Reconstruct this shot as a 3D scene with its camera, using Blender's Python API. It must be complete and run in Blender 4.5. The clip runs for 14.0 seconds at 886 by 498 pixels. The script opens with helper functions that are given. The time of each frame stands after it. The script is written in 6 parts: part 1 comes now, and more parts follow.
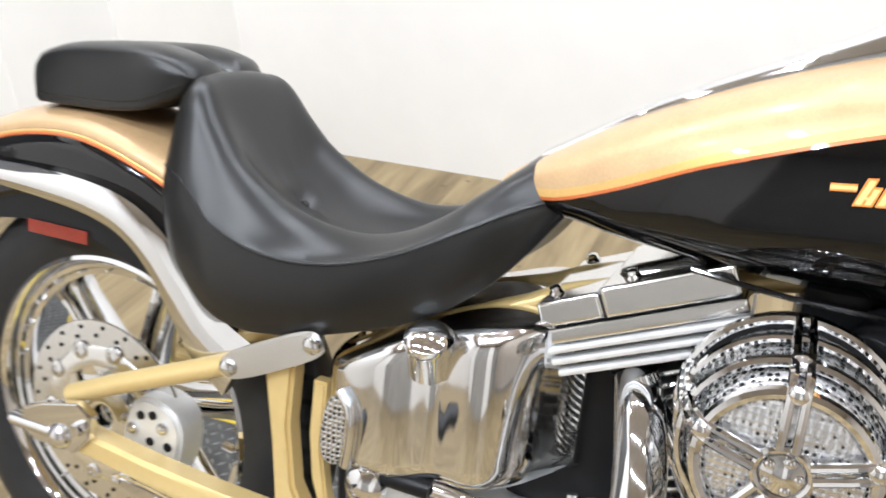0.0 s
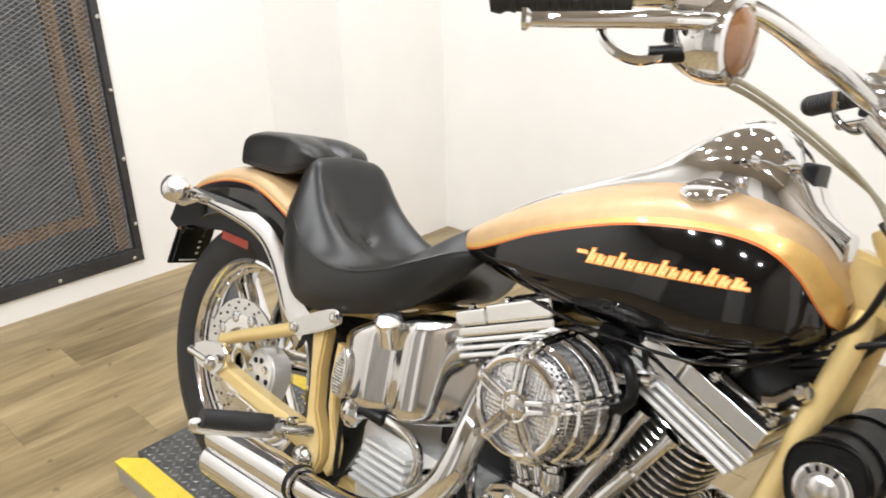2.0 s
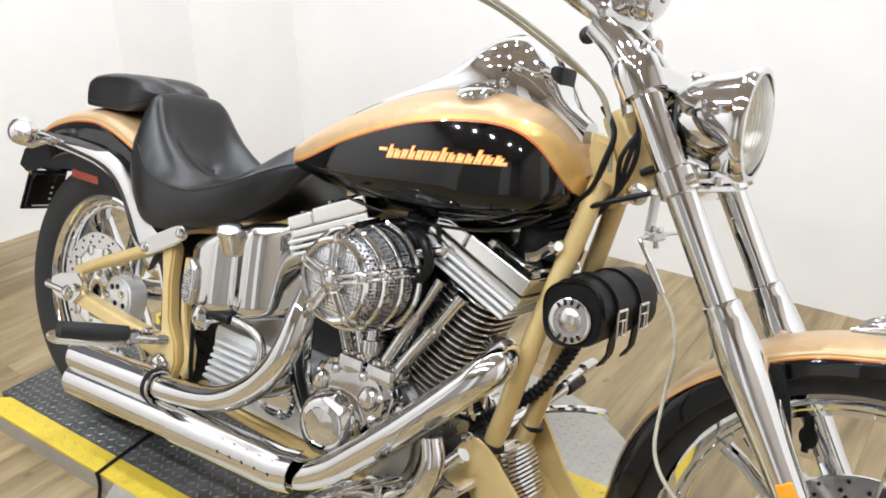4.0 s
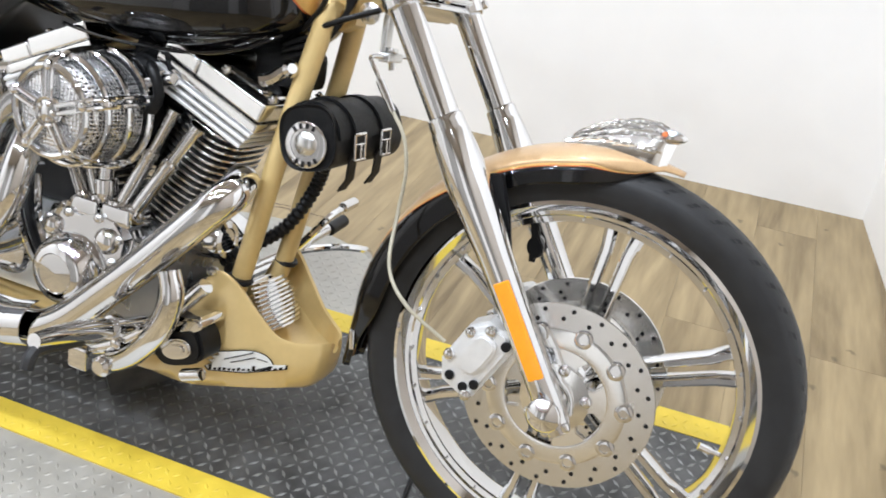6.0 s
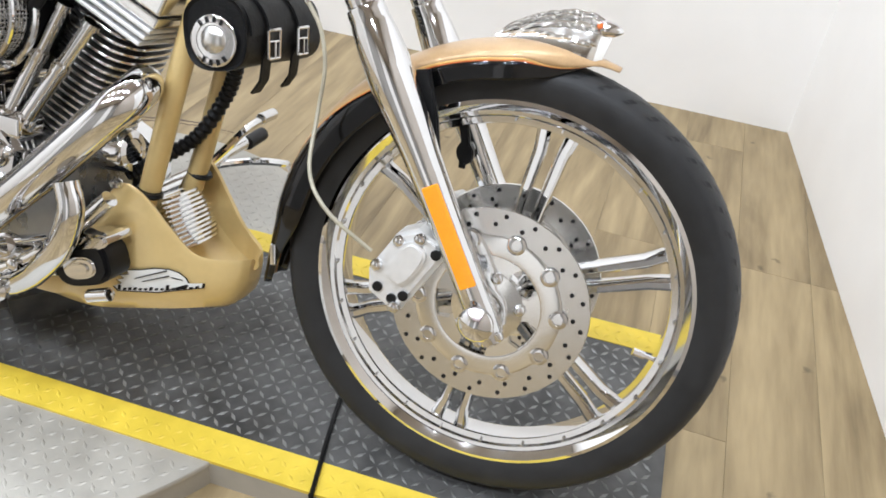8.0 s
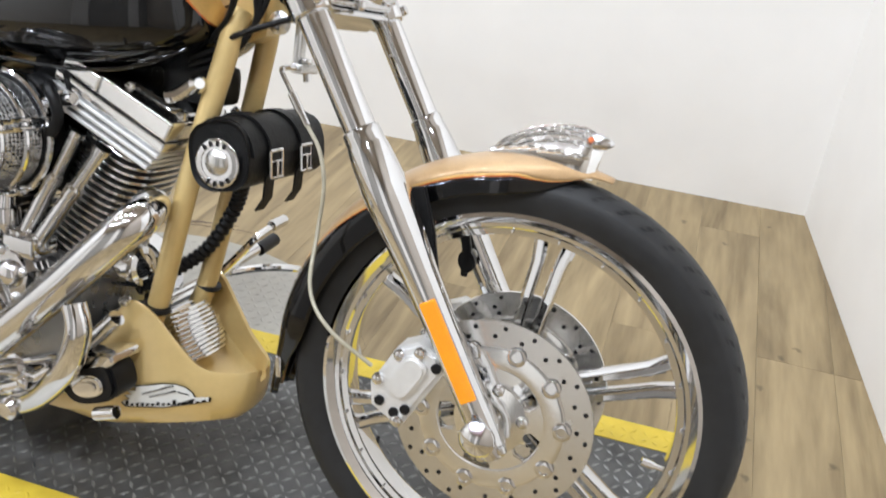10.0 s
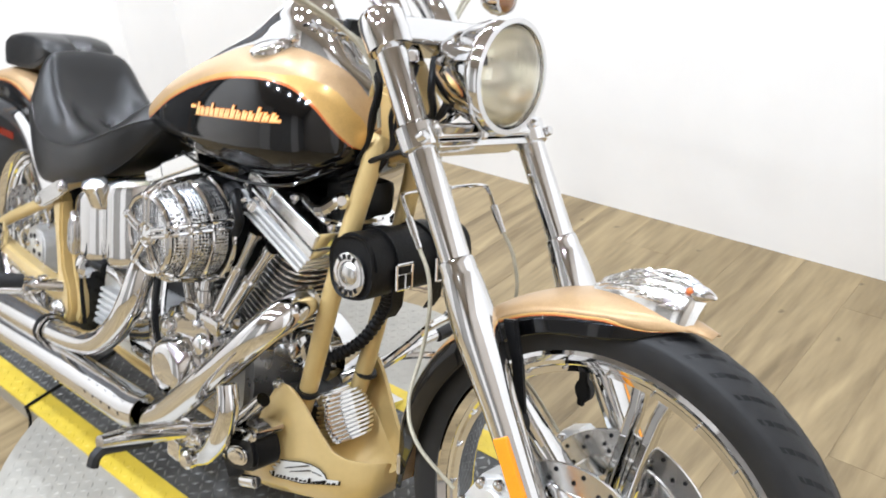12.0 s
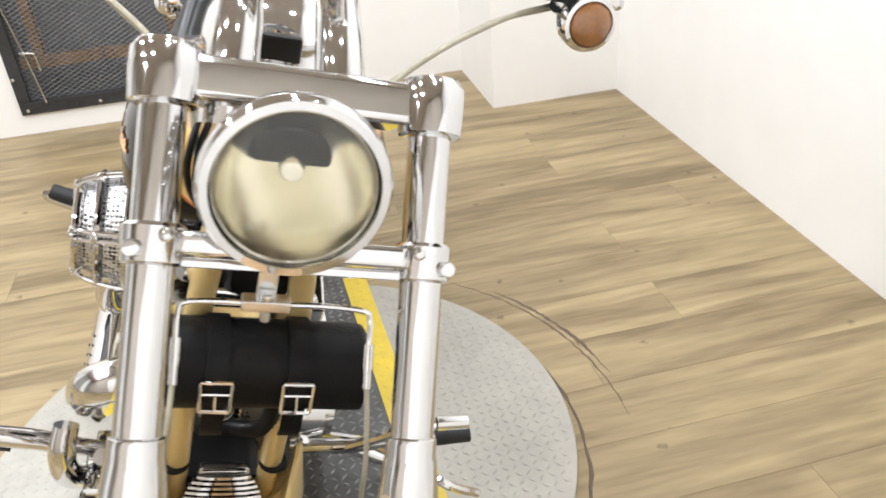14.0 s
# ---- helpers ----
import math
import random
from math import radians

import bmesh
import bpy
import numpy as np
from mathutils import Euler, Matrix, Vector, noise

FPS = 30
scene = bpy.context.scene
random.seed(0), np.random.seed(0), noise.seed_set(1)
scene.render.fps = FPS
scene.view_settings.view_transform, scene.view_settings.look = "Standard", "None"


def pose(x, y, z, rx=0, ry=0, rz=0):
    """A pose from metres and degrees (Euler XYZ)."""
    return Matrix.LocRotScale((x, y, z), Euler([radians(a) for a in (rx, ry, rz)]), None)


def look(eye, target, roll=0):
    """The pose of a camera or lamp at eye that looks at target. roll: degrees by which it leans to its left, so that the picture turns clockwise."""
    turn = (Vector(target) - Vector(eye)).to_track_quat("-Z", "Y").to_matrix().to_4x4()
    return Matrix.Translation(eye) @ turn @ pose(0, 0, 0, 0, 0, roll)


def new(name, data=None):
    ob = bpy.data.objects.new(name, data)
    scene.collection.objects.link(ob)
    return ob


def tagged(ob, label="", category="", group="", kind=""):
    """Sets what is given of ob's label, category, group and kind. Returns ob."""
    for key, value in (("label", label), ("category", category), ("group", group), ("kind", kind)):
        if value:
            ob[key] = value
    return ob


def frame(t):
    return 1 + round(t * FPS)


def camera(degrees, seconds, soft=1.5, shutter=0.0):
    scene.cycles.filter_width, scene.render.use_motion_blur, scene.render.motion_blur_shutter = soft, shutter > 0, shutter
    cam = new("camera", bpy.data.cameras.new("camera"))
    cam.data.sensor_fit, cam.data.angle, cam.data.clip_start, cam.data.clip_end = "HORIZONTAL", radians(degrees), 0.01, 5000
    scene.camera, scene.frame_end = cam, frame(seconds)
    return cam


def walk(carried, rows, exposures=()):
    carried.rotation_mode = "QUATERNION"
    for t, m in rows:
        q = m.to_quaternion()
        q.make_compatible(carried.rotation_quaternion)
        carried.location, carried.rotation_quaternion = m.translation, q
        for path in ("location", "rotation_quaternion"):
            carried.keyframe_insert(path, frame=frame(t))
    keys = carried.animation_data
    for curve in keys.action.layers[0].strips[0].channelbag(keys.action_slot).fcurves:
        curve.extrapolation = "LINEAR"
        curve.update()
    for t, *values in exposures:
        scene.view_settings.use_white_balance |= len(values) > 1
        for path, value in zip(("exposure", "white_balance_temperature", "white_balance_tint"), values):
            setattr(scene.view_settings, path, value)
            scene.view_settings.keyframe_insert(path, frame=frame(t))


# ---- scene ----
cam = camera(57.7, 14.0, 1.7, 0.3)
PATH = [
    (0, (0.84, -0.654, 1.16), (0.11, 0.897, 0.13), -2.3),
    (0.5, (0.977, -0.763, 1.231), (-0.091, 0.674, 0.34), -5.4),
    (1, (1.168, -0.828, 1.275), (-0.109, 0.496, 0.49), -4.2),
    (1.5, (1.392, -0.808, 1.299), (0.024, 0.417, 0.507), -2.3),
    (2, (1.501, -0.866, 1.296), (0.184, 0.433, 0.535), -1.8),
    (2.5, (1.605, -0.944, 1.285), (0.433, 0.481, 0.515), -1.0),
    (2.7, (1.638, -0.961, 1.289), (0.489, 0.483, 0.519), -1.1),
    (4.8, (1.784, -0.987, 1.229), (0.83, 0.52, 0.324), -0.7),
    (5, (1.795, -0.98, 1.225), (0.901, 0.545, 0.291), -0.6),
    (5.5, (1.832, -0.976, 1.197), (1.092, 0.579, 0.18), 1.2),
    (6, (1.868, -0.956, 1.173), (1.256, 0.62, 0.104), 3.8),
    (6.5, (1.842, -0.946, 1.154), (1.31, 0.637, 0.053), 3.9),
    (7, (1.867, -0.918, 1.126), (1.374, 0.647, -0.018), 4.9),
    (7.2, (1.852, -0.925, 1.121), (1.414, 0.642, -0.042), 5.9),
    (9.3, (1.902, -0.892, 1.097), (1.505, 0.651, -0.112), 6.5),
    (9.5, (1.905, -0.887, 1.108), (1.478, 0.679, -0.061), 5.9),
    (10, (1.894, -0.885, 1.156), (1.372, 0.737, 0.109), 3.2),
    (10.5, (1.89, -0.897, 1.217), (1.299, 0.752, 0.253), -1.0),
    (11, (1.917, -0.869, 1.26), (1.198, 0.758, 0.346), -3.4),
    (11.5, (2.065, -0.764, 1.281), (1.044, 0.733, 0.435), -4.9),
    (12, (2.137, -0.682, 1.269), (0.914, 0.581, 0.315), -5.0),
    (12.5, (2.112, -0.466, 1.251), (0.774, 0.639, 0.256), -1.3),
    (13, (2.105, -0.24, 1.251), (0.709, 0.73, 0.197), -9.0),
    (13.5, (2.143, 0.0, 1.273), (0.521, 0.581, 0.257), -5.9),
    (14, (2.078, 0.198, 1.243), (0.409, 0.542, 0.195), -4.5),
]
# the film camera's own drift in exposure and white balance
DRIFT = ((0.0, -0.2, 6150, 10), (0.5, -0.21, 6560, 10), (1.5, -0.23, 6620, 10), (2.5, -0.45, 6560, 10), (5.0, -0.31, 6030, 10), (7.0, -0.24, 6000, 10), (9.5, -0.43, 6160, 10), (10.5, -0.38, 6040, 10), (12.0, -0.2, 6000, 10), (13.0, -0.18, 6080, 10), (14.0, -0.2, 6370, 10))
walk(cam, [(t, look(eye, target, roll)) for t, eye, target, roll in PATH], DRIFT)

# ---- light ----
world = bpy.data.worlds.new("world")
scene.world = world
world.use_nodes = True
world.node_tree.nodes["Background"].inputs[0].default_value = (0.9, 0.95, 1.0, 1)
world.node_tree.nodes["Background"].inputs[1].default_value = 0.2
scene.view_settings.exposure = 0.0
FLOOR_Z = -0.06
REAR, FRONT, SIDE, NEAR, TOP = -1.56, 2.31, 1.67, -3.6, 2.75


def ceiling_spot(x, y, watts, size):
    la = bpy.data.lights.new("ceiling_spot", "AREA")
    la.shape, la.size, la.energy, la.color = "DISK", size, watts, (0.965, 1.0, 1.045)
    ob = new("ceiling_spot", la)
    ob.location = (x, y, TOP - 0.03)


for x in (-0.75, -0.1, 0.6, 1.35, 2.0):
    for y in (-1.7, -0.7, 0.65):
        ceiling_spot(x, y, {-1.7: 21, -0.7: 12, 0.65: 11}[y], 0.10)
# Added fill lamps without a known source; they brighten the boxed-out corner.
for x in (0.25, 1.45):
    ceiling_spot(x, 1.3, 4.5, 0.10)
ceiling_spot(-1.25, 0.3, 8, 0.10)


# ---- materials ----
def nodes_of(m):
    return m.node_tree.nodes, m.node_tree.links


def material(name, color, rough=0.5, metal=0.0, coat=0.0, bump=None, var=0.0, rvar=0.0, scale=30.0):
    """A surface with two scales of variation in colour (var) and gloss (rvar). bump: (scale, strength, distance)."""
    m = bpy.data.materials.new(name)
    m.use_nodes = True
    nd, ln = nodes_of(m)
    b = nd["Principled BSDF"]
    b.inputs["Base Color"].default_value = (*color, 1)
    b.inputs["Roughness"].default_value = rough
    b.inputs["Metallic"].default_value = metal
    b.inputs["Coat Weight"].default_value = coat
    b.inputs["Coat Roughness"].default_value = 0.04
    co = nd.new("ShaderNodeTexCoord")
    if var or rvar:
        big, small = nd.new("ShaderNodeTexNoise"), nd.new("ShaderNodeTexNoise")
        big.inputs["Scale"].default_value, small.inputs["Scale"].default_value = scale * 0.15, scale
        big.inputs["Detail"].default_value, small.inputs["Detail"].default_value = 4, 6
        add = nd.new("ShaderNodeMath")
        add.operation = "ADD"
        for k, n in enumerate((big, small)):
            ln.new(co.outputs["Object"], n.inputs["Vector"])
            ln.new(n.outputs["Fac"], add.inputs[k])
        if var:
            mp = nd.new("ShaderNodeMapRange")
            mp.inputs["From Min"].default_value, mp.inputs["From Max"].default_value = 0.6, 1.4
            mp.inputs["To Min"].default_value, mp.inputs["To Max"].default_value = 1 - var, 1 + var
            ln.new(add.outputs[0], mp.inputs["Value"])
            mul = nd.new("ShaderNodeVectorMath")
            mul.operation = "SCALE"
            mul.inputs[0].default_value = color
            ln.new(mp.outputs[0], mul.inputs["Scale"])
            ln.new(mul.outputs[0], b.inputs["Base Color"])
        if rvar:
            mr = nd.new("ShaderNodeMapRange")
            mr.inputs["From Min"].default_value, mr.inputs["From Max"].default_value = 0.6, 1.4
            mr.inputs["To Min"].default_value, mr.inputs["To Max"].default_value = max(0.01, rough - rvar), rough + rvar
            ln.new(add.outputs[0], mr.inputs["Value"])
            ln.new(mr.outputs[0], b.inputs["Roughness"])
    if bump:
        n = nd.new("ShaderNodeTexNoise")
        n.inputs["Scale"].default_value, n.inputs["Detail"].default_value = bump[0], 5
        ln.new(co.outputs["Object"], n.inputs["Vector"])
        bp = nd.new("ShaderNodeBump")
        bp.inputs["Strength"].default_value, bp.inputs["Distance"].default_value = bump[1], bump[2]
        ln.new(n.outputs["Fac"], bp.inputs["Height"])
        ln.new(bp.outputs["Normal"], b.inputs["Normal"])
    return m


CHROME = material("chrome", (0.75, 0.75, 0.755), 0.05, 1, rvar=0.03, scale=40)
SILVER = material("silvered_reflector", (0.88, 0.85, 0.75), 0.19, 1, rvar=0.03, scale=30)
STEEL = material("brushed_steel", (0.72, 0.72, 0.71), 0.24, 1, var=0.03, rvar=0.04, scale=60)
ROTOR = material("machined_rotor_steel", (0.74, 0.735, 0.72), 0.24, 1, var=0.05, rvar=0.05, scale=40)
POLISH = material("polished_aluminium", (0.86, 0.86, 0.85), 0.13, 1, var=0.03, rvar=0.05, scale=35)
ALU = material("cast_aluminium", (0.80, 0.80, 0.79), 0.38, 0.55, var=0.08, rvar=0.08, bump=(400, 0.15, 0.001), scale=60)
CASE = material("grey_crankcase", (0.36, 0.355, 0.345), 0.3, 0.8, var=0.12, rvar=0.1, bump=(300, 0.2, 0.001), scale=40)
DARKALU = material("dark_castings", (0.07, 0.07, 0.07), 0.45, 0.7, var=0.25, rvar=0.1, bump=(300, 0.3, 0.001), scale=50)
GOLD = material("gold_pearl_paint", (0.52, 0.345, 0.18), 0.36, 0.25, 0.25, var=0.1, scale=300, rvar=0.04)
YGOLD = material("yellow_gold_paint", (0.66, 0.41, 0.13), 0.36, 0.35, 0.6, var=0.1, scale=300)
GOLDFRAME = material("gold_frame_paint", (0.66, 0.49, 0.21), 0.34, 0.25, 0.5, var=0.05, scale=90, rvar=0.03)
BLACKPAINT = material("black_gloss_paint", (0.003, 0.003, 0.0033), 0.06, rvar=0.02, scale=20)
PIN = material("red_pinstripe_paint", (0.55, 0.12, 0.015), 0.3, 0.1, 1.0, var=0.15, scale=200)
SCRIPT = material("orange_script_paint", (0.95, 0.30, 0.05), 0.35, 0, 0.8, var=0.2, scale=150)
SCRIPTY = material("yellow_script_paint", (0.95, 0.66, 0.25), 0.35, 0, 0.8, var=0.1, scale=150)
RUBBER = material("tyre_rubber", (0.021, 0.021, 0.0215), 0.5, var=0.3, rvar=0.1, bump=(250, 0.2, 0.001), scale=40)
LEATHER = material("black_leather", (0.0045, 0.0044, 0.0043), 0.33, var=0.2, rvar=0.05, bump=(500, 0.2, 0.0008), scale=60)
BAGLEATHER = material("worn_black_leather", (0.005, 0.005, 0.0053), 0.46, var=0.3, rvar=0.1, bump=(260, 0.5, 0.0016), scale=50)
BLACK = material("satin_black_plastic", (0.007, 0.007, 0.0075), 0.38, var=0.2, rvar=0.08, scale=80)
HOSE = material("grey_braided_hose", (0.42, 0.39, 0.30), 0.45, 0.3, var=0.2, bump=(900, 0.6, 0.001), scale=400)
WALL = material("white_wall_paint", (0.88, 0.86, 0.83), 0.65, var=0.03, bump=(120, 0.08, 0.002), scale=6)
DIM = material("unseen_near_grey", (0.32, 0.305, 0.285), 0.7, var=0.2, scale=4)
CEIL = material("tan_ceiling", (0.42, 0.37, 0.315), 0.8, var=0.1, scale=5)
PLATE = material("steel_tread_plate", (0.40, 0.38, 0.335), 0.5, 0.3, var=0.14, rvar=0.1, bump=(180, 0.15, 0.001), scale=30)
TRACK = material("worn_black_tread_plate", (0.098, 0.097, 0.094), 0.40, 0.25, var=0.55, rvar=0.14, bump=(150, 0.25, 0.001), scale=24)
WORN = material("bare_tread_tops", (0.22, 0.22, 0.213), 0.36, 0.5, var=0.5, rvar=0.1, scale=18)
RINGMARK = material("dark_floor_scrape", (0.11, 0.075, 0.05), 0.6, var=0.3, scale=40)
YELLOW = material("worn_yellow_paint", (0.70, 0.52, 0.05), 0.45, var=0.14, rvar=0.1, bump=(200, 0.2, 0.001), scale=26)
AMBER = material("amber_reflector", (0.95, 0.34, 0.01), 0.25, coat=0.5, var=0.08, scale=300)
SMOKEAMBER = material("amber_lens", (0.26, 0.105, 0.03), 0.12, coat=1.0, var=0.2, scale=200)
RED = material("red_reflector", (0.42, 0.04, 0.012), 0.2, coat=0.6, var=0.1, scale=200)
WHITE = material("white_decal", (0.75, 0.75, 0.72), 0.4, var=0.05, scale=100)
BAREFLOOR = material("dark_bare_floor", (0.12, 0.115, 0.105), 0.6, var=0.2, scale=5)
DARKGREY = material("recess_shade_grey", (0.17, 0.175, 0.18), 0.6, var=0.3, scale=5)
MESHM = material("grey_expanded_metal", (0.24, 0.24, 0.245), 0.5, 0.2, var=0.25, scale=60)
FRAMEM = material("black_angle_iron", (0.05, 0.05, 0.052), 0.5, 0.4, var=0.3, rvar=0.1, scale=40)

for m, level in ((LEATHER, 0.55), (BAGLEATHER, 0.2), (BLACK, 0.25), (RUBBER, 0.3), (TRACK, 0.3)):
    m.node_tree.nodes["Principled BSDF"].inputs["Specular IOR Level"].default_value = level


def wood(name, c1, c2, along, stretch, rough, scuffed=False):
    """Wood grain drawn out along one axis, with knots and a tint of its own for each board."""
    m = bpy.data.materials.new(name)
    m.use_nodes = True
    nd, ln = nodes_of(m)
    b = nd["Principled BSDF"]
    co, oi = nd.new("ShaderNodeTexCoord"), nd.new("ShaderNodeObjectInfo")
    mp = nd.new("ShaderNodeMapping")
    s = [stretch] * 3
    s[along] = stretch * 0.12
    mp.inputs["Scale"].default_value = s
    off = nd.new("ShaderNodeVectorMath")
    off.operation = "SCALE"
    off.inputs[0].default_value = (17, 31, 5)
    ln.new(oi.outputs["Random"], off.inputs["Scale"])
    ln.new(off.outputs[0], mp.inputs["Location"])
    ln.new(co.outputs["Object"], mp.inputs["Vector"])
    n1, n2 = nd.new("ShaderNodeTexNoise"), nd.new("ShaderNodeTexNoise")
    n1.inputs["Scale"].default_value, n1.inputs["Detail"].default_value, n1.inputs["Distortion"].default_value = 1.0, 6, 1.2
    n2.inputs["Scale"].default_value, n2.inputs["Detail"].default_value = 6.0, 8
    for n in (n1, n2):
        ln.new(mp.outputs[0], n.inputs["Vector"])
    mix = nd.new("ShaderNodeMath")
    mix.operation = "MULTIPLY_ADD"
    mix.inputs[1].default_value = 0.45
    ln.new(n2.outputs["Fac"], mix.inputs[0])
    ln.new(n1.outputs["Fac"], mix.inputs[2])
    rnd = nd.new("ShaderNodeMath")
    rnd.operation = "MULTIPLY_ADD"
    rnd.inputs[1].default_value = 0.03
    ln.new(oi.outputs["Random"], rnd.inputs[0])
    ln.new(mix.outputs[0], rnd.inputs[2])
    cr = nd.new("ShaderNodeValToRGB")
    cr.color_ramp.elements[0].position, cr.color_ramp.elements[0].color = 0.52, (*c1, 1)
    cr.color_ramp.elements[1].position, cr.color_ramp.elements[1].color = 0.98, (*c2, 1)
    ln.new(rnd.outputs[0], cr.inputs[0])
    if scuffed:
        # small dark knots and scuffs, ragged by noise
        vo, ns, ad = nd.new("ShaderNodeTexVoronoi"), nd.new("ShaderNodeTexNoise"), nd.new("ShaderNodeVectorMath")
        vo.voronoi_dimensions = "2D"
        vo.inputs["Scale"].default_value = 3.4
        ns.inputs["Scale"].default_value, ns.inputs["Detail"].default_value = 40, 3
        add2, sc = nd.new("ShaderNodeVectorMath"), nd.new("ShaderNodeVectorMath")
        sc.operation = "SCALE"
        sc.inputs["Scale"].default_value = 0.035
        ln.new(co.outputs["Object"], ns.inputs["Vector"])
        ln.new(ns.outputs["Color"], sc.inputs[0])
        ln.new(co.outputs["Object"], ad.inputs[0])
        ln.new(off.outputs[0], ad.inputs[1])
        ln.new(ad.outputs[0], add2.inputs[0])
        ln.new(sc.outputs[0], add2.inputs[1])
        ln.new(add2.outputs[0], vo.inputs["Vector"])
        spot = nd.new("ShaderNodeMapRange")
        spot.inputs["From Min"].default_value, spot.inputs["From Max"].default_value = 0.012, 0.04
        spot.inputs["To Min"].default_value, spot.inputs["To Max"].default_value = 0.55, 1.0
        ln.new(vo.outputs["Distance"], spot.inputs["Value"])
        mul = nd.new("ShaderNodeVectorMath")
        mul.operation = "SCALE"
        ln.new(cr.outputs[0], mul.inputs[0])
        ln.new(spot.outputs[0], mul.inputs["Scale"])
        ln.new(mul.outputs[0], b.inputs["Base Color"])
    else:
        ln.new(cr.outputs[0], b.inputs["Base Color"])
    b.inputs["Roughness"].default_value = rough
    bp = nd.new("ShaderNodeBump")
    bp.inputs["Strength"].default_value, bp.inputs["Distance"].default_value = 0.15, 0.001
    ln.new(n2.outputs["Fac"], bp.inputs["Height"])
    ln.new(bp.outputs["Normal"], b.inputs["Normal"])
    return m


WOOD = wood("vinyl_wood_plank", (0.165, 0.118, 0.058), (0.40, 0.304, 0.163), 1, 8.0, 0.42, True)
DOORWOOD = wood("brown_framing_wood", (0.16, 0.085, 0.03), (0.36, 0.21, 0.09), 2, 14.0, 0.55)


def perforated(name, color, pitch, hole):
    """Woven or punched sheet metal: dark holes with a raised web."""
    m = bpy.data.materials.new(name)
    m.use_nodes = True
    nd, ln = nodes_of(m)
    b = nd["Principled BSDF"]
    b.inputs["Metallic"].default_value, b.inputs["Roughness"].default_value = 0.9, 0.25
    co, vo, cr, bp = nd.new("ShaderNodeTexCoord"), nd.new("ShaderNodeTexVoronoi"), nd.new("ShaderNodeValToRGB"), nd.new("ShaderNodeBump")
    vo.inputs["Scale"].default_value, vo.inputs["Randomness"].default_value = 1 / pitch, 0.25
    ln.new(co.outputs["Object"], vo.inputs["Vector"])
    ln.new(vo.outputs["Distance"], cr.inputs[0])
    e = cr.color_ramp.elements
    e[0].position, e[0].color = hole, (0.02, 0.02, 0.02, 1)
    e[1].position, e[1].color = hole + 0.12, (*color, 1)
    ln.new(cr.outputs[0], b.inputs["Base Color"])
    bp.inputs["Strength"].default_value, bp.inputs["Distance"].default_value = 0.8, 0.002
    ln.new(vo.outputs["Distance"], bp.inputs["Height"])
    ln.new(bp.outputs["Normal"], b.inputs["Normal"])
    return m


FILTER = perforated("filter_mesh", (0.72, 0.72, 0.72), 0.0062, 0.32)


def glass(name, tint):
    m = bpy.data.materials.new(name)
    m.use_nodes = True
    b = m.node_tree.nodes["Principled BSDF"]
    b.inputs["Base Color"].default_value = (*tint, 1)
    b.inputs["Roughness"].default_value = 0.03
    b.inputs["Transmission Weight"].default_value = 1.0
    b.inputs["IOR"].default_value = 1.45
    return m


LENS = glass("headlight_glass", (0.98, 0.98, 0.95))
nd, ln = nodes_of(LENS)
co, wv, bp = nd.new("ShaderNodeTexCoord"), nd.new("ShaderNodeTexWave"), nd.new("ShaderNodeBump")
wv.bands_direction = "Y"
wv.inputs["Scale"].default_value, wv.inputs["Distortion"].default_value = 28.0, 0.6
bp.inputs["Strength"].default_value, bp.inputs["Distance"].default_value = 0.12, 0.002
ln.new(co.outputs["Object"], wv.inputs["Vector"])
ln.new(wv.outputs["Fac"], bp.inputs["Height"])
ln.new(bp.outputs["Normal"], nd["Principled BSDF"].inputs["Normal"])


# ---- shape helpers ----
def link(name, bm, mat, parent=None, label="", smooth=True):
    me = bpy.data.meshes.new(name)
    bmesh.ops.recalc_face_normals(bm, faces=bm.faces)
    for f in bm.faces:
        f.smooth = smooth
    bm.to_mesh(me)
    bm.free()
    for one in mat if isinstance(mat, (list, tuple)) else [mat]:
        me.materials.append(one)
    if smooth:
        me.set_sharp_from_angle(angle=radians(38))
    ob = new(name, me)
    if smooth and len(me.polygons) < 3000:
        wn = ob.modifiers.new("flat_faces", "WEIGHTED_NORMAL")
        wn.weight, wn.keep_sharp = 80, True
    if parent is not None:
        ob.parent = parent
    if label:
        tagged(ob, label)
    return ob


part = link


def box(bm, lo, hi, bevel=0.0, m=None, seg=2):
    g = bmesh.ops.create_cube(bm, size=1)
    vs = g["verts"]
    size = [h - l for l, h in zip(lo, hi)]
    mid = [(h + l) / 2 for l, h in zip(lo, hi)]
    for v in vs:
        v.co = Vector([v.co[i] * size[i] + mid[i] for i in range(3)])
    if m is not None:
        for v in vs:
            v.co = m @ v.co
    if bevel:
        es = list({e for v in vs for e in v.link_edges})
        bmesh.ops.bevel(bm, geom=es, offset=bevel, segments=seg, affect="EDGES", profile=0.6)
    return bm


def smooth_line(pts, n=8):
    pts = [Vector(p) for p in pts]
    if len(pts) < 3:
        return pts
    ext = [2 * pts[0] - pts[1]] + pts + [2 * pts[-1] - pts[-2]]
    out = []
    for i in range(1, len(ext) - 2):
        p0, p1, p2, p3 = ext[i - 1 : i + 3]
        for k in range(n):
            t = k / n
            out.append(0.5 * (2 * p1 + (p2 - p0) * t + (2 * p0 - 5 * p1 + 4 * p2 - p3) * t * t + (3 * p1 - p0 - 3 * p2 + p3) * t**3))
    out.append(pts[-1])
    return out


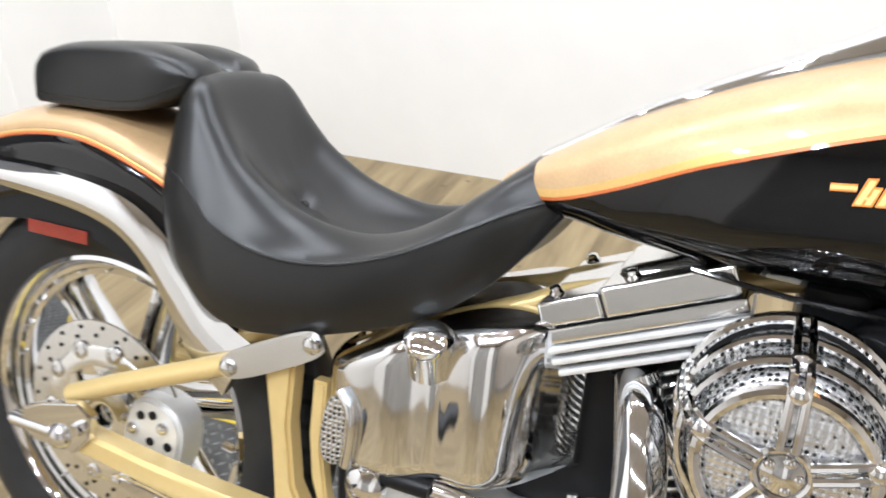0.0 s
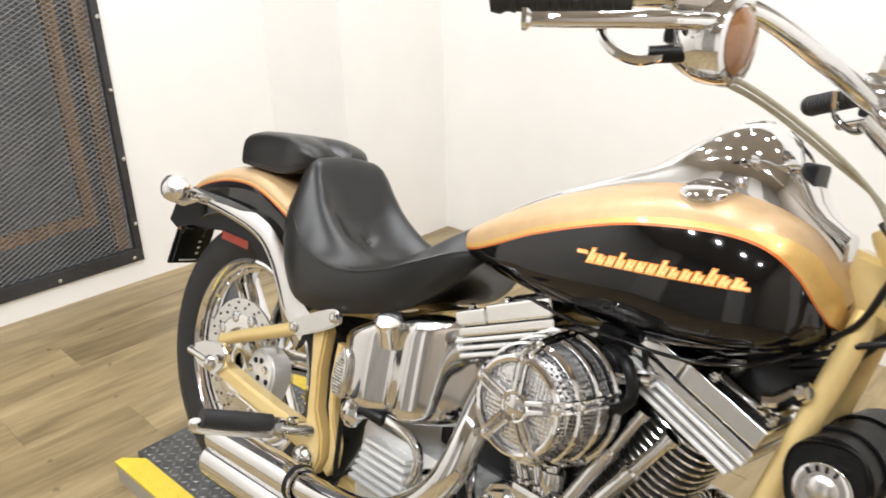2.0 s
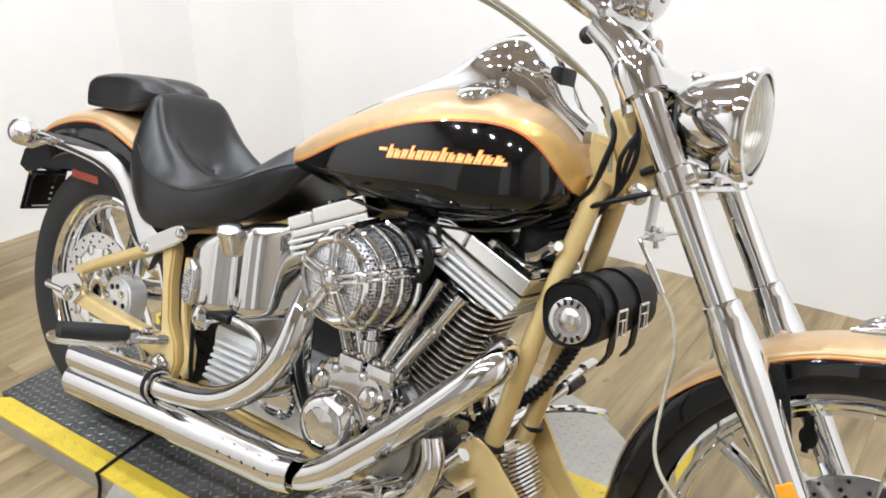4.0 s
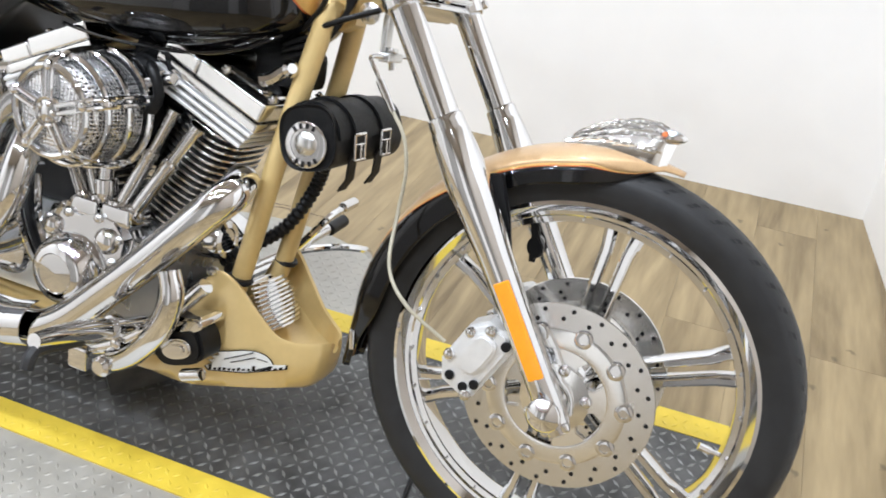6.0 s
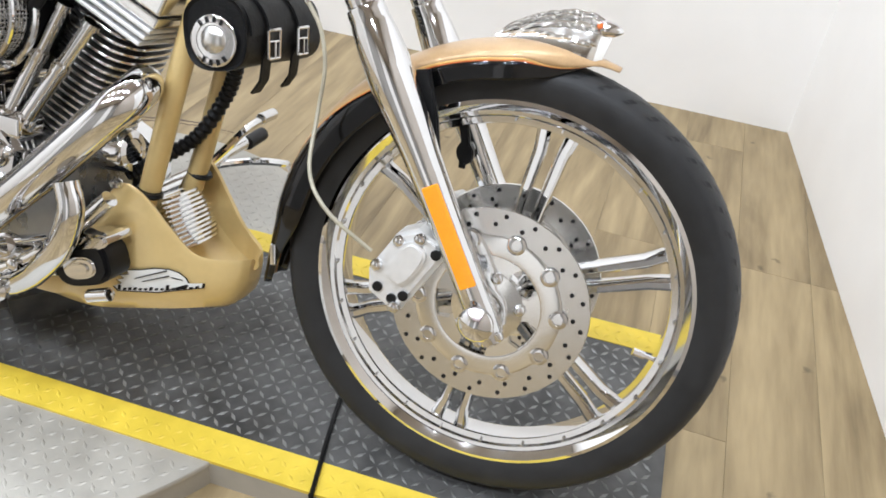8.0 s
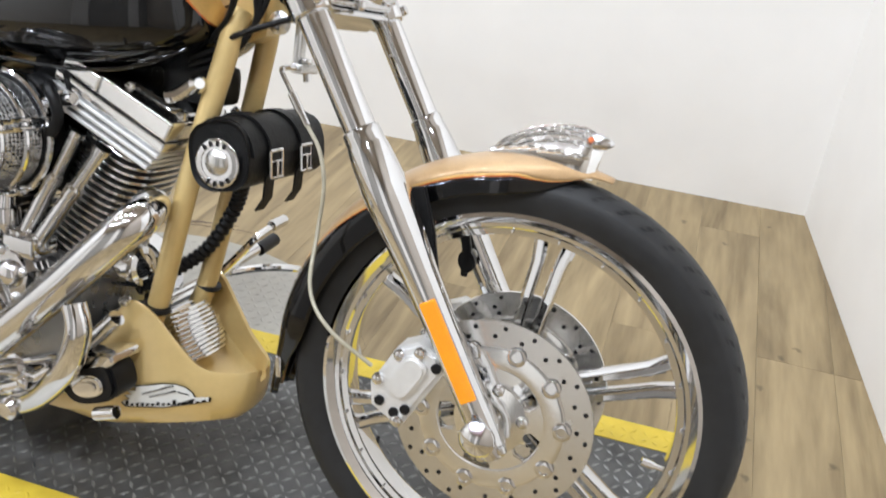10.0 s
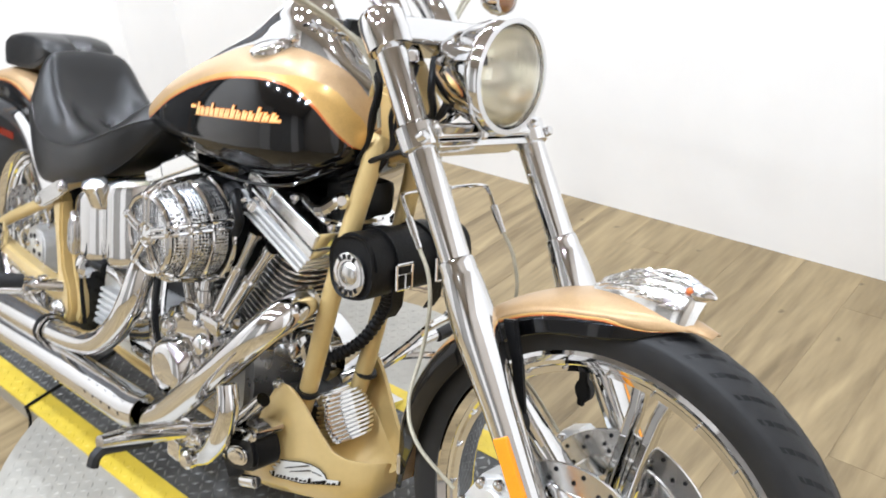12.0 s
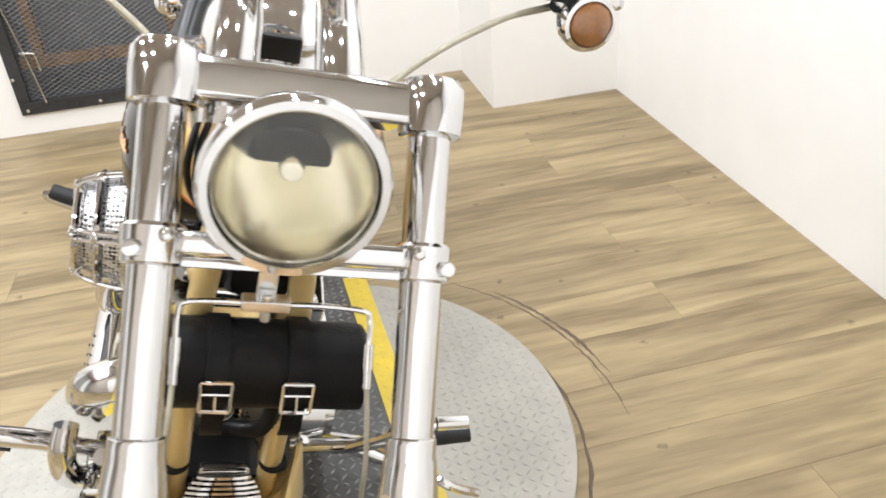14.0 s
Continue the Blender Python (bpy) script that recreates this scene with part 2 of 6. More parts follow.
def rings(bm, loops, cap=True, close=False):
    rows = [[bm.verts.new(p) for p in loop] for loop in loops]
    pairs = list(zip(rows, rows[1:])) + ([(rows[-1], rows[0])] if close else [])
    for a, b in pairs:
        n = len(a)
        for i in range(n):
            bm.faces.new((a[i], a[(i + 1) % n], b[(i + 1) % n], b[i]))
    if cap and not close:
        bm.faces.new(list(reversed(rows[0])))
        bm.faces.new(rows[-1])
    return rows


def tube(bm, pts, r, seg=12, n=8, cap=True, smooth=True):
    pts = smooth_line(pts, n) if smooth else [Vector(p) for p in pts]
    radii = r if callable(r) else (lambda t: r)
    loops, prev = [], None
    for i, p in enumerate(pts):
        d = (pts[min(i + 1, len(pts) - 1)] - pts[max(i - 1, 0)]).normalized()
        if prev is None:
            side = d.cross(Vector((0, 0, 1)) if abs(d.z) < 0.9 else Vector((0, 1, 0))).normalized()
        else:
            side = (prev - d * prev.dot(d)).normalized()
        prev = side
        up = d.cross(side)
        rr = radii(i / (len(pts) - 1))
        loops.append([p + rr * (math.cos(a) * side + math.sin(a) * up) for a in [2 * math.pi * k / seg for k in range(seg)]])
    rings(bm, loops, cap)
    return bm


def cyl(bm, a, b, r, r2=None, seg=20, bevel=0.0):
    a, b = Vector(a), Vector(b)
    r2 = r if r2 is None else r2
    d = (b - a).normalized()
    if bevel:
        prof = [(0, r - bevel), (bevel * 0.3, r - bevel * 0.3), (bevel, r), ((b - a).length - bevel, r2), ((b - a).length - bevel * 0.3, r2 - bevel * 0.3), ((b - a).length, r2 - bevel)]
    else:
        prof = [(0, r), ((b - a).length, r2)]
    return lathe(bm, a, d, prof, seg)


def lathe(bm, base, axis, prof, seg=32, close=False):
    """prof: (along, radius) pairs round the axis from base."""
    base, axis = Vector(base), Vector(axis).normalized()
    side = axis.cross(Vector((0, 0, 1)) if abs(axis.z) < 0.9 else Vector((1, 0, 0))).normalized()
    up = axis.cross(side)
    loops = []
    for h, r in prof:
        r = max(r, 0.0004)
        loops.append([base + axis * h + r * (math.cos(a) * side + math.sin(a) * up) for a in [2 * math.pi * k / seg for k in range(seg)]])
    rings(bm, loops, True, close)
    return bm


def section(x, w, zb, zt, zm=None, e=2.2, n=28, y0=0.0):
    """A closed section across x: half width w, bottom, top, height of the widest place, squareness e."""
    zm = (zb + zt) / 2 if zm is None else zm
    out = []
    for k in range(n):
        a = 2 * math.pi * k / n
        c, s = math.cos(a), math.sin(a)
        yy = w * math.copysign(abs(c) ** (2 / e), c)
        h = (zt - zm) if s > 0 else (zm - zb)
        out.append(Vector((x, y0 + yy, zm + h * math.copysign(abs(s) ** (2 / e), s))))
    return out


def curve_at(keys, x):
    """Smooth value of the (x, value) keys."""
    xs = [k[0] for k in keys]
    if x <= xs[0]:
        return keys[0][1]
    if x >= xs[-1]:
        return keys[-1][1]
    i = max(j for j in range(len(xs)) if xs[j] <= x)
    i = min(i, len(xs) - 2)
    v = [k[1] for k in keys]
    h = xs[i + 1] - xs[i]
    t = (x - xs[i]) / h
    def slope(j):
        if j == 0:
            return (v[1] - v[0]) / (xs[1] - xs[0])
        if j == len(v) - 1:
            return (v[-1] - v[-2]) / (xs[-1] - xs[-2])
        return (v[j + 1] - v[j - 1]) / (xs[j + 1] - xs[j - 1])
    m0, m1 = slope(i) * h, slope(i + 1) * h
    return (2 * t**3 - 3 * t**2 + 1) * v[i] + (t**3 - 2 * t**2 + t) * m0 + (-2 * t**3 + 3 * t**2) * v[i + 1] + (t**3 - t**2) * m1


def thing(name, m, label, category, group=""):
    e = new(name)
    e.matrix_basis = m
    return tagged(e, label, category, group)




def bolts(name, spots, d, mat, parent, r=0.008, height=0.006):
    """One bolt head after another, each an object of its own."""
    for p in spots:
        bm = bmesh.new()
        lathe(bm, p, d, [(-0.002, r), (height * 0.5, r), (height * 0.85, r * 0.75), (height, r * 0.3)], 10)
        part(name, bm, mat, parent)


# ---- room ----
def slab(name, lo, hi, mat, label="", category=""):
    bm = bmesh.new()
    box(bm, lo, hi)
    ob = link(name, bm, mat, smooth=False)
    return tagged(ob, label, category, kind="structure")


floor = slab("floor", (REAR - 0.3, NEAR - 0.1, FLOOR_Z - 0.1), (FRONT + 0.6, SIDE + 0.1, FLOOR_Z - 0.003), BAREFLOOR, "pale brown wood plank floor", "floor")
slab("wall_side", (REAR - 0.3, SIDE, FLOOR_Z - 0.003), (FRONT + 0.49, SIDE + 0.1, TOP), WALL, "plain white painted wall", "wall")
# the front wall stands seven degrees off square
# its top is cut at 1.62 so the chrome reflects the tan wall behind
bm = bmesh.new()
box(bm, (0, -2.02, FLOOR_Z - 0.003), (0.1, 0.0, 1.62), 0, Matrix.Translation((2.293, SIDE, 0)) @ Matrix.Rotation(radians(7.4), 4, "Z"))
tagged(link("wall_front", bm, WALL, smooth=False), "white painted front wall, top cut for reflections", "wall", kind="structure")
# Added out of view: closes the room and gives chrome its tan reflection.
slab("wall_front_far", (FRONT + 0.5, NEAR, FLOOR_Z - 0.003), (FRONT + 0.6, SIDE + 0.1, TOP), CEIL, "unseen tan wall for chrome reflections", "wall")
slab("wall_front_return", (FRONT + 0.24, -0.45, FLOOR_Z - 0.003), (FRONT + 0.49, -0.35, 1.62), WALL, "plain white painted wall", "wall")
# Unseen closing wall; its grey is chosen for what chrome and paint reflect.
slab("wall_near", (REAR - 0.3, NEAR - 0.1, FLOOR_Z - 0.003), (FRONT + 0.6, NEAR, TOP), DIM, "unseen near wall, grey set for reflections", "wall")
# Two white panels added out of view to streak the chrome.
slab("wall_near_end", (REAR - 0.3, NEAR + 0.0, FLOOR_Z - 0.003), (-0.8, NEAR + 0.08, TOP), WALL, "unseen white panel for rear chrome streaks", "wall")
slab("wall_near_pier", (1.15, NEAR + 0.0, FLOOR_Z - 0.003), (1.95, NEAR + 0.08, TOP), WALL, "unseen white panel for front chrome streaks", "wall")
slab("wall_corner", (REAR, 1.108, FLOOR_Z - 0.003), (-1.032, SIDE, TOP), WALL, "white boxed-out corner of the wall", "wall")
slab("ceiling", (REAR - 0.3, NEAR - 0.1, TOP), (FRONT + 0.6, SIDE + 0.1, TOP + 0.1), CEIL, "tan ceiling", "ceiling")
# rear wall with the opening behind the mesh gate
GL, GR, GB, GT = -0.86, 0.412, 0.03, 2.05
bm = bmesh.new()
for lo, hi in (((REAR - 0.1, NEAR, FLOOR_Z - 0.003), (REAR, GL, TOP)), ((REAR - 0.1, GR, FLOOR_Z - 0.003), (REAR, SIDE, TOP)), ((REAR - 0.1, GL, FLOOR_Z - 0.003), (REAR, GR, GB)), ((REAR - 0.1, GL, GT), (REAR, GR, TOP))):
    box(bm, lo, hi)
tagged(link("wall_rear", bm, WALL, smooth=False), "white painted wall with a mesh gate", "wall", kind="structure")
# The dimness behind the gate is put into this panel's grey.
slab("wall_recess", (REAR - 0.28, GL - 0.05, FLOOR_Z - 0.003), (REAR - 0.24, GR + 0.05, TOP), DARKGREY, "recess back, its shade put into dark grey", "wall")

# mesh gate
gate = thing("mesh_gate", Matrix.Identity(4), "black framed expanded-metal gate with brown wood framing", "gate")
for nm, lo, hi in (("frame_bar", (REAR - 0.02, GL, GB), (REAR + 0.012, GR, GB + 0.055)), ("frame_bar", (REAR - 0.02, GL, GT - 0.055), (REAR + 0.012, GR, GT)), ("frame_bar", (REAR - 0.02, GL, GB + 0.055), (REAR + 0.012, GL + 0.05, GT - 0.055)), ("frame_bar", (REAR - 0.02, GR - 0.03, GB + 0.055), (REAR + 0.012, GR, GT - 0.055))):
    bm = bmesh.new()
    box(bm, lo, hi, 0.003)
    fb = part(nm, bm, FRAMEM, gate, "black steel frame bar", smooth=False)
spots = [(y, z) for z in np.arange(GB + 0.16, GT, 0.27) for y in (GR - 0.012, GL + 0.012)] + [(y, GB + 0.02) for y in np.arange(GL + 0.03, GR, 0.30)]
for y, z in spots:
    bm = bmesh.new()
    lathe(bm, (REAR + 0.012, y, z), (1, 0, 0), [(0, 0.009), (0.004, 0.008), (0.006, 0.003)], 10)
    part("screw_head", bm, STEEL, fb)
for lo, hi in (((GR - 0.085, GB + 0.055), (GR - 0.035, GT - 0.06)), ((0.225, 0.26), (0.270, GT - 0.06)), ((-0.185, 0.26), (-0.135, GT - 0.06)), ((GL + 0.055, 0.215), (0.270, 0.262)), ((-0.74, 0.262), (-0.70, GT - 0.06))):
    bm = bmesh.new()
    box(bm, (REAR - 0.065, lo[0], lo[1]), (REAR - 0.022, hi[0], hi[1]), 0.003)
    part("wood_stile", bm, DOORWOOD, gate, "brown wooden stile", smooth=False)
bm = bmesh.new()
y0, y1, z0, z1 = GL + 0.04, GR - 0.025, GB + 0.045, GT - 0.05
slope, pitch = 0.52, 0.0185
for sg in (1, -1):
    c = z0 - slope * (y1 - y0)
    while c < z1 + slope * (y1 - y0):
        pts = []
        for y in (y0, y1):
            pts.append((y, c + sg * slope * ((y - y0) if sg > 0 else (y - y0))))
        (ya, za), (yb, zb) = pts
        # clip to the frame
        seg_pts = []
        for t0 in (0.0, 1.0):
            seg_pts.append((ya + (yb - ya) * t0, za + (zb - za) * t0))
        def at_z(zv):
            return ya + (yb - ya) * (zv - za) / (zb - za)
        lo_z, hi_z = min(za, zb), max(za, zb)
        if hi_z > z0 and lo_z < z1:
            a = max(lo_z, z0)
            b = min(hi_z, z1)
            pa, pb = Vector((REAR - 0.012, at_z(a), a)), Vector((REAR - 0.012, at_z(b), b))
            d = (pb - pa).normalized()
            n1, n2 = Vector((1, 0, 0)), d.cross(Vector((1, 0, 0)))
            loops = [[p + n1 * (0.0016 * u) + n2 * (0.0015 * v) for u, v in ((-1, -1), (1, -0.6), (1, 1), (-1, 0.6))] for p in (pa, pb)]
            if (pb - pa).length > 0.01:
                rings(bm, loops)
        c += pitch
tagged(part("expanded_mesh", bm, MESHM, gate, "grey expanded metal mesh", smooth=False), kind="stuff")
bm = bmesh.new()
tube(bm, [(REAR + 0.012, -0.79, 0.30), (REAR + 0.03, -0.775, 0.30), (REAR + 0.032, -0.735, 0.297), (REAR + 0.032, -0.725, 0.285), (REAR + 0.03, -0.722, 0.22)], 0.006, 8)
tube(bm, [(REAR + 0.016, -0.80, 0.50), (REAR + 0.016, -0.77, 0.30), (REAR + 0.016, -0.745, 0.075)], 0.004, 8)
part("latch_rod", bm, STEEL, gate, "bent steel latch rod")

# floor planks
PW_, GAP = 0.178, 0.0005
xs_ = np.arange(REAR - 0.02, FRONT + 0.30, PW_)
rnd = random.Random(11)
plank_mesh = {}


def plank(x, y, ln):
    key = round(ln, 3)
    if key not in plank_mesh:
        bm = bmesh.new()
        box(bm, (0, 0, -0.003), (PW_ - GAP, ln - GAP, 0), 0.0004, None, 1)
        me = bpy.data.meshes.new("plank")
        bm.to_mesh(me)
        bm.free()
        me.materials.append(WOOD)
        plank_mesh[key] = me
    ob = new("plank", plank_mesh[key])
    ob.parent = floor
    ob.location = (x, y, FLOOR_Z)


def planks():
    for x in xs_:
        y = -1.3
        ln = rnd.choice((0.32, 0.62, 0.92, 1.22))
        while y < SIDE:
            plank(x, y, min(ln, SIDE - y))
            y += ln
            ln = 1.22
        plank(x, -2.52, 1.22)
        plank(x, -3.6, 1.08)


# ---- platform ----
XB, XF, YN, YF, YW = -0.375, 2.04, -0.222, 0.384, 0.062
SKEW = Matrix.Translation((0.84, 0.08, 0)) @ Matrix.Rotation(radians(1.9), 4, "Z") @ Matrix.Translation((-0.84, -0.08, 0))
plat = thing("platform", SKEW, "long black tread-plate platform with worn yellow edges", "platform")
bm = bmesh.new()
box(bm, (XB + 0.004, YN + YW, FLOOR_Z), (XF, YF - YW, 0), 0.001)
part("deck", bm, TRACK, plat, "worn black tread-plate deck", smooth=False)
for y, nm in ((YN, 1), (YF - YW, -1)):
    bm = bmesh.new()
    a, b = y, y + YW
    cut = 0.05
    yi, yo = (b, a) if nm > 0 else (a, b)
    top_pts = [(XB + cut, yi), (XF, yi), (XF, yo), (XB, yo), (XB, yo + (yi - yo) * 0.35)]
    lo = [bm.verts.new((x, yy, -0.006)) for x, yy in top_pts]
    hi = [bm.verts.new((x, yy, 0.0012)) for x, yy in top_pts]
    n = len(top_pts)
    bm.faces.new(lo)
    bm.faces.new(hi)
    for i in range(n):
        bm.faces.new((lo[i], lo[(i + 1) % n], hi[(i + 1) % n], hi[i]))
    part("yellow_edge", bm, YELLOW, plat, "chipped yellow painted edge", smooth=False)
    bm = bmesh.new()
    box(bm, (XB + 0.006, min(yo, yo + 0.006 * nm), FLOOR_Z), (XF, max(yo, yo + 0.006 * nm), -0.0065))
    part("side_skirt", bm, PLATE, plat, "bright tread-plate skirt", smooth=False)
table = thing("turntable", Matrix.Identity(4), "round steel tread-plate turntable under the platform", "turntable")
TC, TR = Vector((0.765, 0.083, 0)), 0.627
bm = bmesh.new()
lathe(bm, TC + Vector((0, 0, FLOOR_Z)), (0, 0, 1), [(0, TR - 0.004), (0.045, TR - 0.004), (0.048, TR), (-FLOOR_Z - 0.006, TR), (-FLOOR_Z - 0.003, TR - 0.002)], 128)
part("disc", bm, PLATE, table, "steel tread-plate disc")
# arcs scraped into the floor round the table
for r0, wd, a0, a1, nm in ((0.772, 0.006, 84, 138, "scrape"), (0.790, 0.010, 95, 128, "scrape"), (0.655, 0.010, 40, 150, "scrape")):
    bm = bmesh.new()
    rnd2 = random.Random(int(r0 * 1000))
    loops = []
    for k in range(41):
        a = radians(a0 + (a1 - a0) * k / 40)
        hw = wd * (0.25 + 0.5 * rnd2.random()) * math.sin(math.pi * (k + 0.6) / 41.2)
        rr = r0 + 0.004 * (rnd2.random() - 0.5)
        loops.append([Vector((TC.x + q * math.cos(a), TC.y + q * math.sin(a), z)) for q, z in ((rr - hw, FLOOR_Z), (rr - hw * 0.6, FLOOR_Z + 0.0008), (rr + hw * 0.6, FLOOR_Z + 0.0008), (rr + hw, FLOOR_Z))])
    rings(bm, loops)
    part(nm, bm, RINGMARK, floor, "dark scrape in the floor", smooth=False)


def treads(name, parent, mat, inside, x0, x1, y0, y1, z, pitch=0.0215):
    """Raised lozenges in alternate slants, as rolled into tread plate."""
    verts, faces = [], []
    nx, ny = int((x1 - x0) / pitch), int((y1 - y0) / pitch)
    L, W, H = 0.0112, 0.0034, 0.0020
    for i in range(nx):
        for j in range(ny):
            x, y = x0 + (i + 0.5) * pitch, y0 + (j + 0.5) * pitch
            if not inside(x, y):
                continue
            a = radians(45 if (i + j) % 2 else -45)
            c, s = math.cos(a), math.sin(a)
            k = len(verts)
            for u, v, h in ((-L, 0, 0), (0, -W, 0), (L, 0, 0), (0, W, 0), (-L * 0.45, 0, H), (L * 0.45, 0, H)):
                verts.append((x + u * c - v * s, y + u * s + v * c, z + h))
            faces += [(k, k + 1, k + 5, k + 4), (k + 1, k + 2, k + 5), (k + 2, k + 3, k + 4, k + 5), (k + 3, k, k + 4)]
    me = bpy.data.meshes.new(name)
    me.from_pydata(verts, [], faces)
    me.materials.append(mat)
    for p in me.polygons:
        p.use_smooth = True
    ob = new(name, me)
    ob.parent = parent
    return tagged(ob, kind="stuff")


treads("tread", plat, WORN, lambda x, y: True, XB + 0.01, XF - 0.01, YN + YW + 0.004, YF - YW - 0.004, 0.0)
treads("tread", plat, YELLOW, lambda x, y: True, XB + 0.05, XF - 0.01, YN + 0.004, YN + YW - 0.002, 0.0012)
treads("tread", plat, YELLOW, lambda x, y: True, XB + 0.05, XF - 0.01, YF - YW + 0.004, YF - 0.002, 0.0012)
treads("tread", table, PLATE, lambda x, y: math.hypot(x - TC.x, y - TC.y) < TR - 0.015 and (y < YN - 0.012 + (x - 0.84) * 0.033 or y > YF + 0.012 + (x - 0.84) * 0.033), TC.x - TR, TC.x + TR, TC.y - TR, TC.y + TR, -0.003)

# plate block under the frame
blk = thing("support_block", Matrix.Translation((0.816, -0.069, 0.0)) @ Matrix.Rotation(math.atan2(0.779, 0.627), 4, "Z"), "grey tread-plate support block under the frame", "block")
bm = bmesh.new()
box(bm, (0, 0, 0), (0.15, 0.13, 0.058), 0.002)
part("block_body", bm, TRACK, blk, smooth=False)
treads("tread", blk, WORN, lambda x, y: True, 0.004, 0.146, 0.004, 0.126, 0.058)

# cords across the platform
for x0, x1 in ((0.142, 0.163), (1.462, 1.492)):
    cord = thing("cord", SKEW, "thin black cord laid across the platform", "cord", "cords over the platform")
    bm = bmesh.new()
    tube(bm, [(x0 - 0.02, 0.16, 0.004), (x0, -0.04, 0.004), (x1, YN + 0.01, 0.005), (x1 + 0.001, YN - 0.003, 0.0), (x1 + 0.003, YN - 0.006, -0.03), (x1 + 0.012, YN - 0.02, FLOOR_Z + 0.004 if x0 < 1 else -0.002), (x1 + 0.03, YN - 0.04, FLOOR_Z + 0.004 if x0 < 1 else 0.003)], 0.0042, 8)
    part("line", bm, BLACK, cord)

# ---- motorcycle ----
LEAN = Matrix.Translation((0, -0.08, 0)) @ Matrix.Rotation(radians(-17), 4, "X")
bike = thing("motorcycle", LEAN, "gold and black cruiser motorcycle with chrome engine, on side stand", "motorcycle")
FA, RA = Vector((1.711, 0.008, 0.352)), Vector((-0.005, 0, 0.348))
X, Y, Z = Vector((1, 0, 0)), Vector((0, 1, 0)), Vector((0, 0, 1))


def holder(name, parent=bike, at=(0, 0, 0)):
    e = new(name)
    e.parent = parent
    e.location = at
    return e


def bolt(bm, p, d, r=0.008, h=0.006):
    """A domed bolt head on the face at p, along d."""
    lathe(bm, p, d, [(-0.002, r), (h * 0.5, r), (h * 0.85, r * 0.75), (h, r * 0.3)], 10)


def hexhead(bm, p, d, r=0.009, h=0.007):
    lathe(bm, p, d, [(-0.002, r), (h * 0.8, r), (h, r * 0.85)], 6)


def plate_xz(bm, outline, y0, y1, bevel=0.0):
    """A plate cut to an outline of (x, z), from y0 to y1."""
    lo = [bm.verts.new((x, y0, z)) for x, z in outline]
    hi = [bm.verts.new((x, y1, z)) for x, z in outline]
    n = len(outline)
    fs = [bm.faces.new(lo), bm.faces.new(list(reversed(hi)))]
    for i in range(n):
        fs.append(bm.faces.new((lo[i], hi[i], hi[(i + 1) % n], lo[(i + 1) % n])))
    bmesh.ops.recalc_face_normals(bm, faces=fs)
    if bevel:
        es = list({e for f in fs[:2] for e in f.edges})
        bmesh.ops.bevel(bm, geom=es, offset=bevel, segments=2, affect="EDGES")
    return bm


def oval(cx, cz, a, b, turn=0.0, n=24, e=2.0):
    out = []
    for k in range(n):
        t = 2 * math.pi * k / n
        c, s = math.cos(t), math.sin(t)
        x, z = a * math.copysign(abs(c) ** (2 / e), c), b * math.copysign(abs(s) ** (2 / e), s)
        out.append((cx + x * math.cos(turn) - z * math.sin(turn), cz + x * math.sin(turn) + z * math.cos(turn)))
    return out


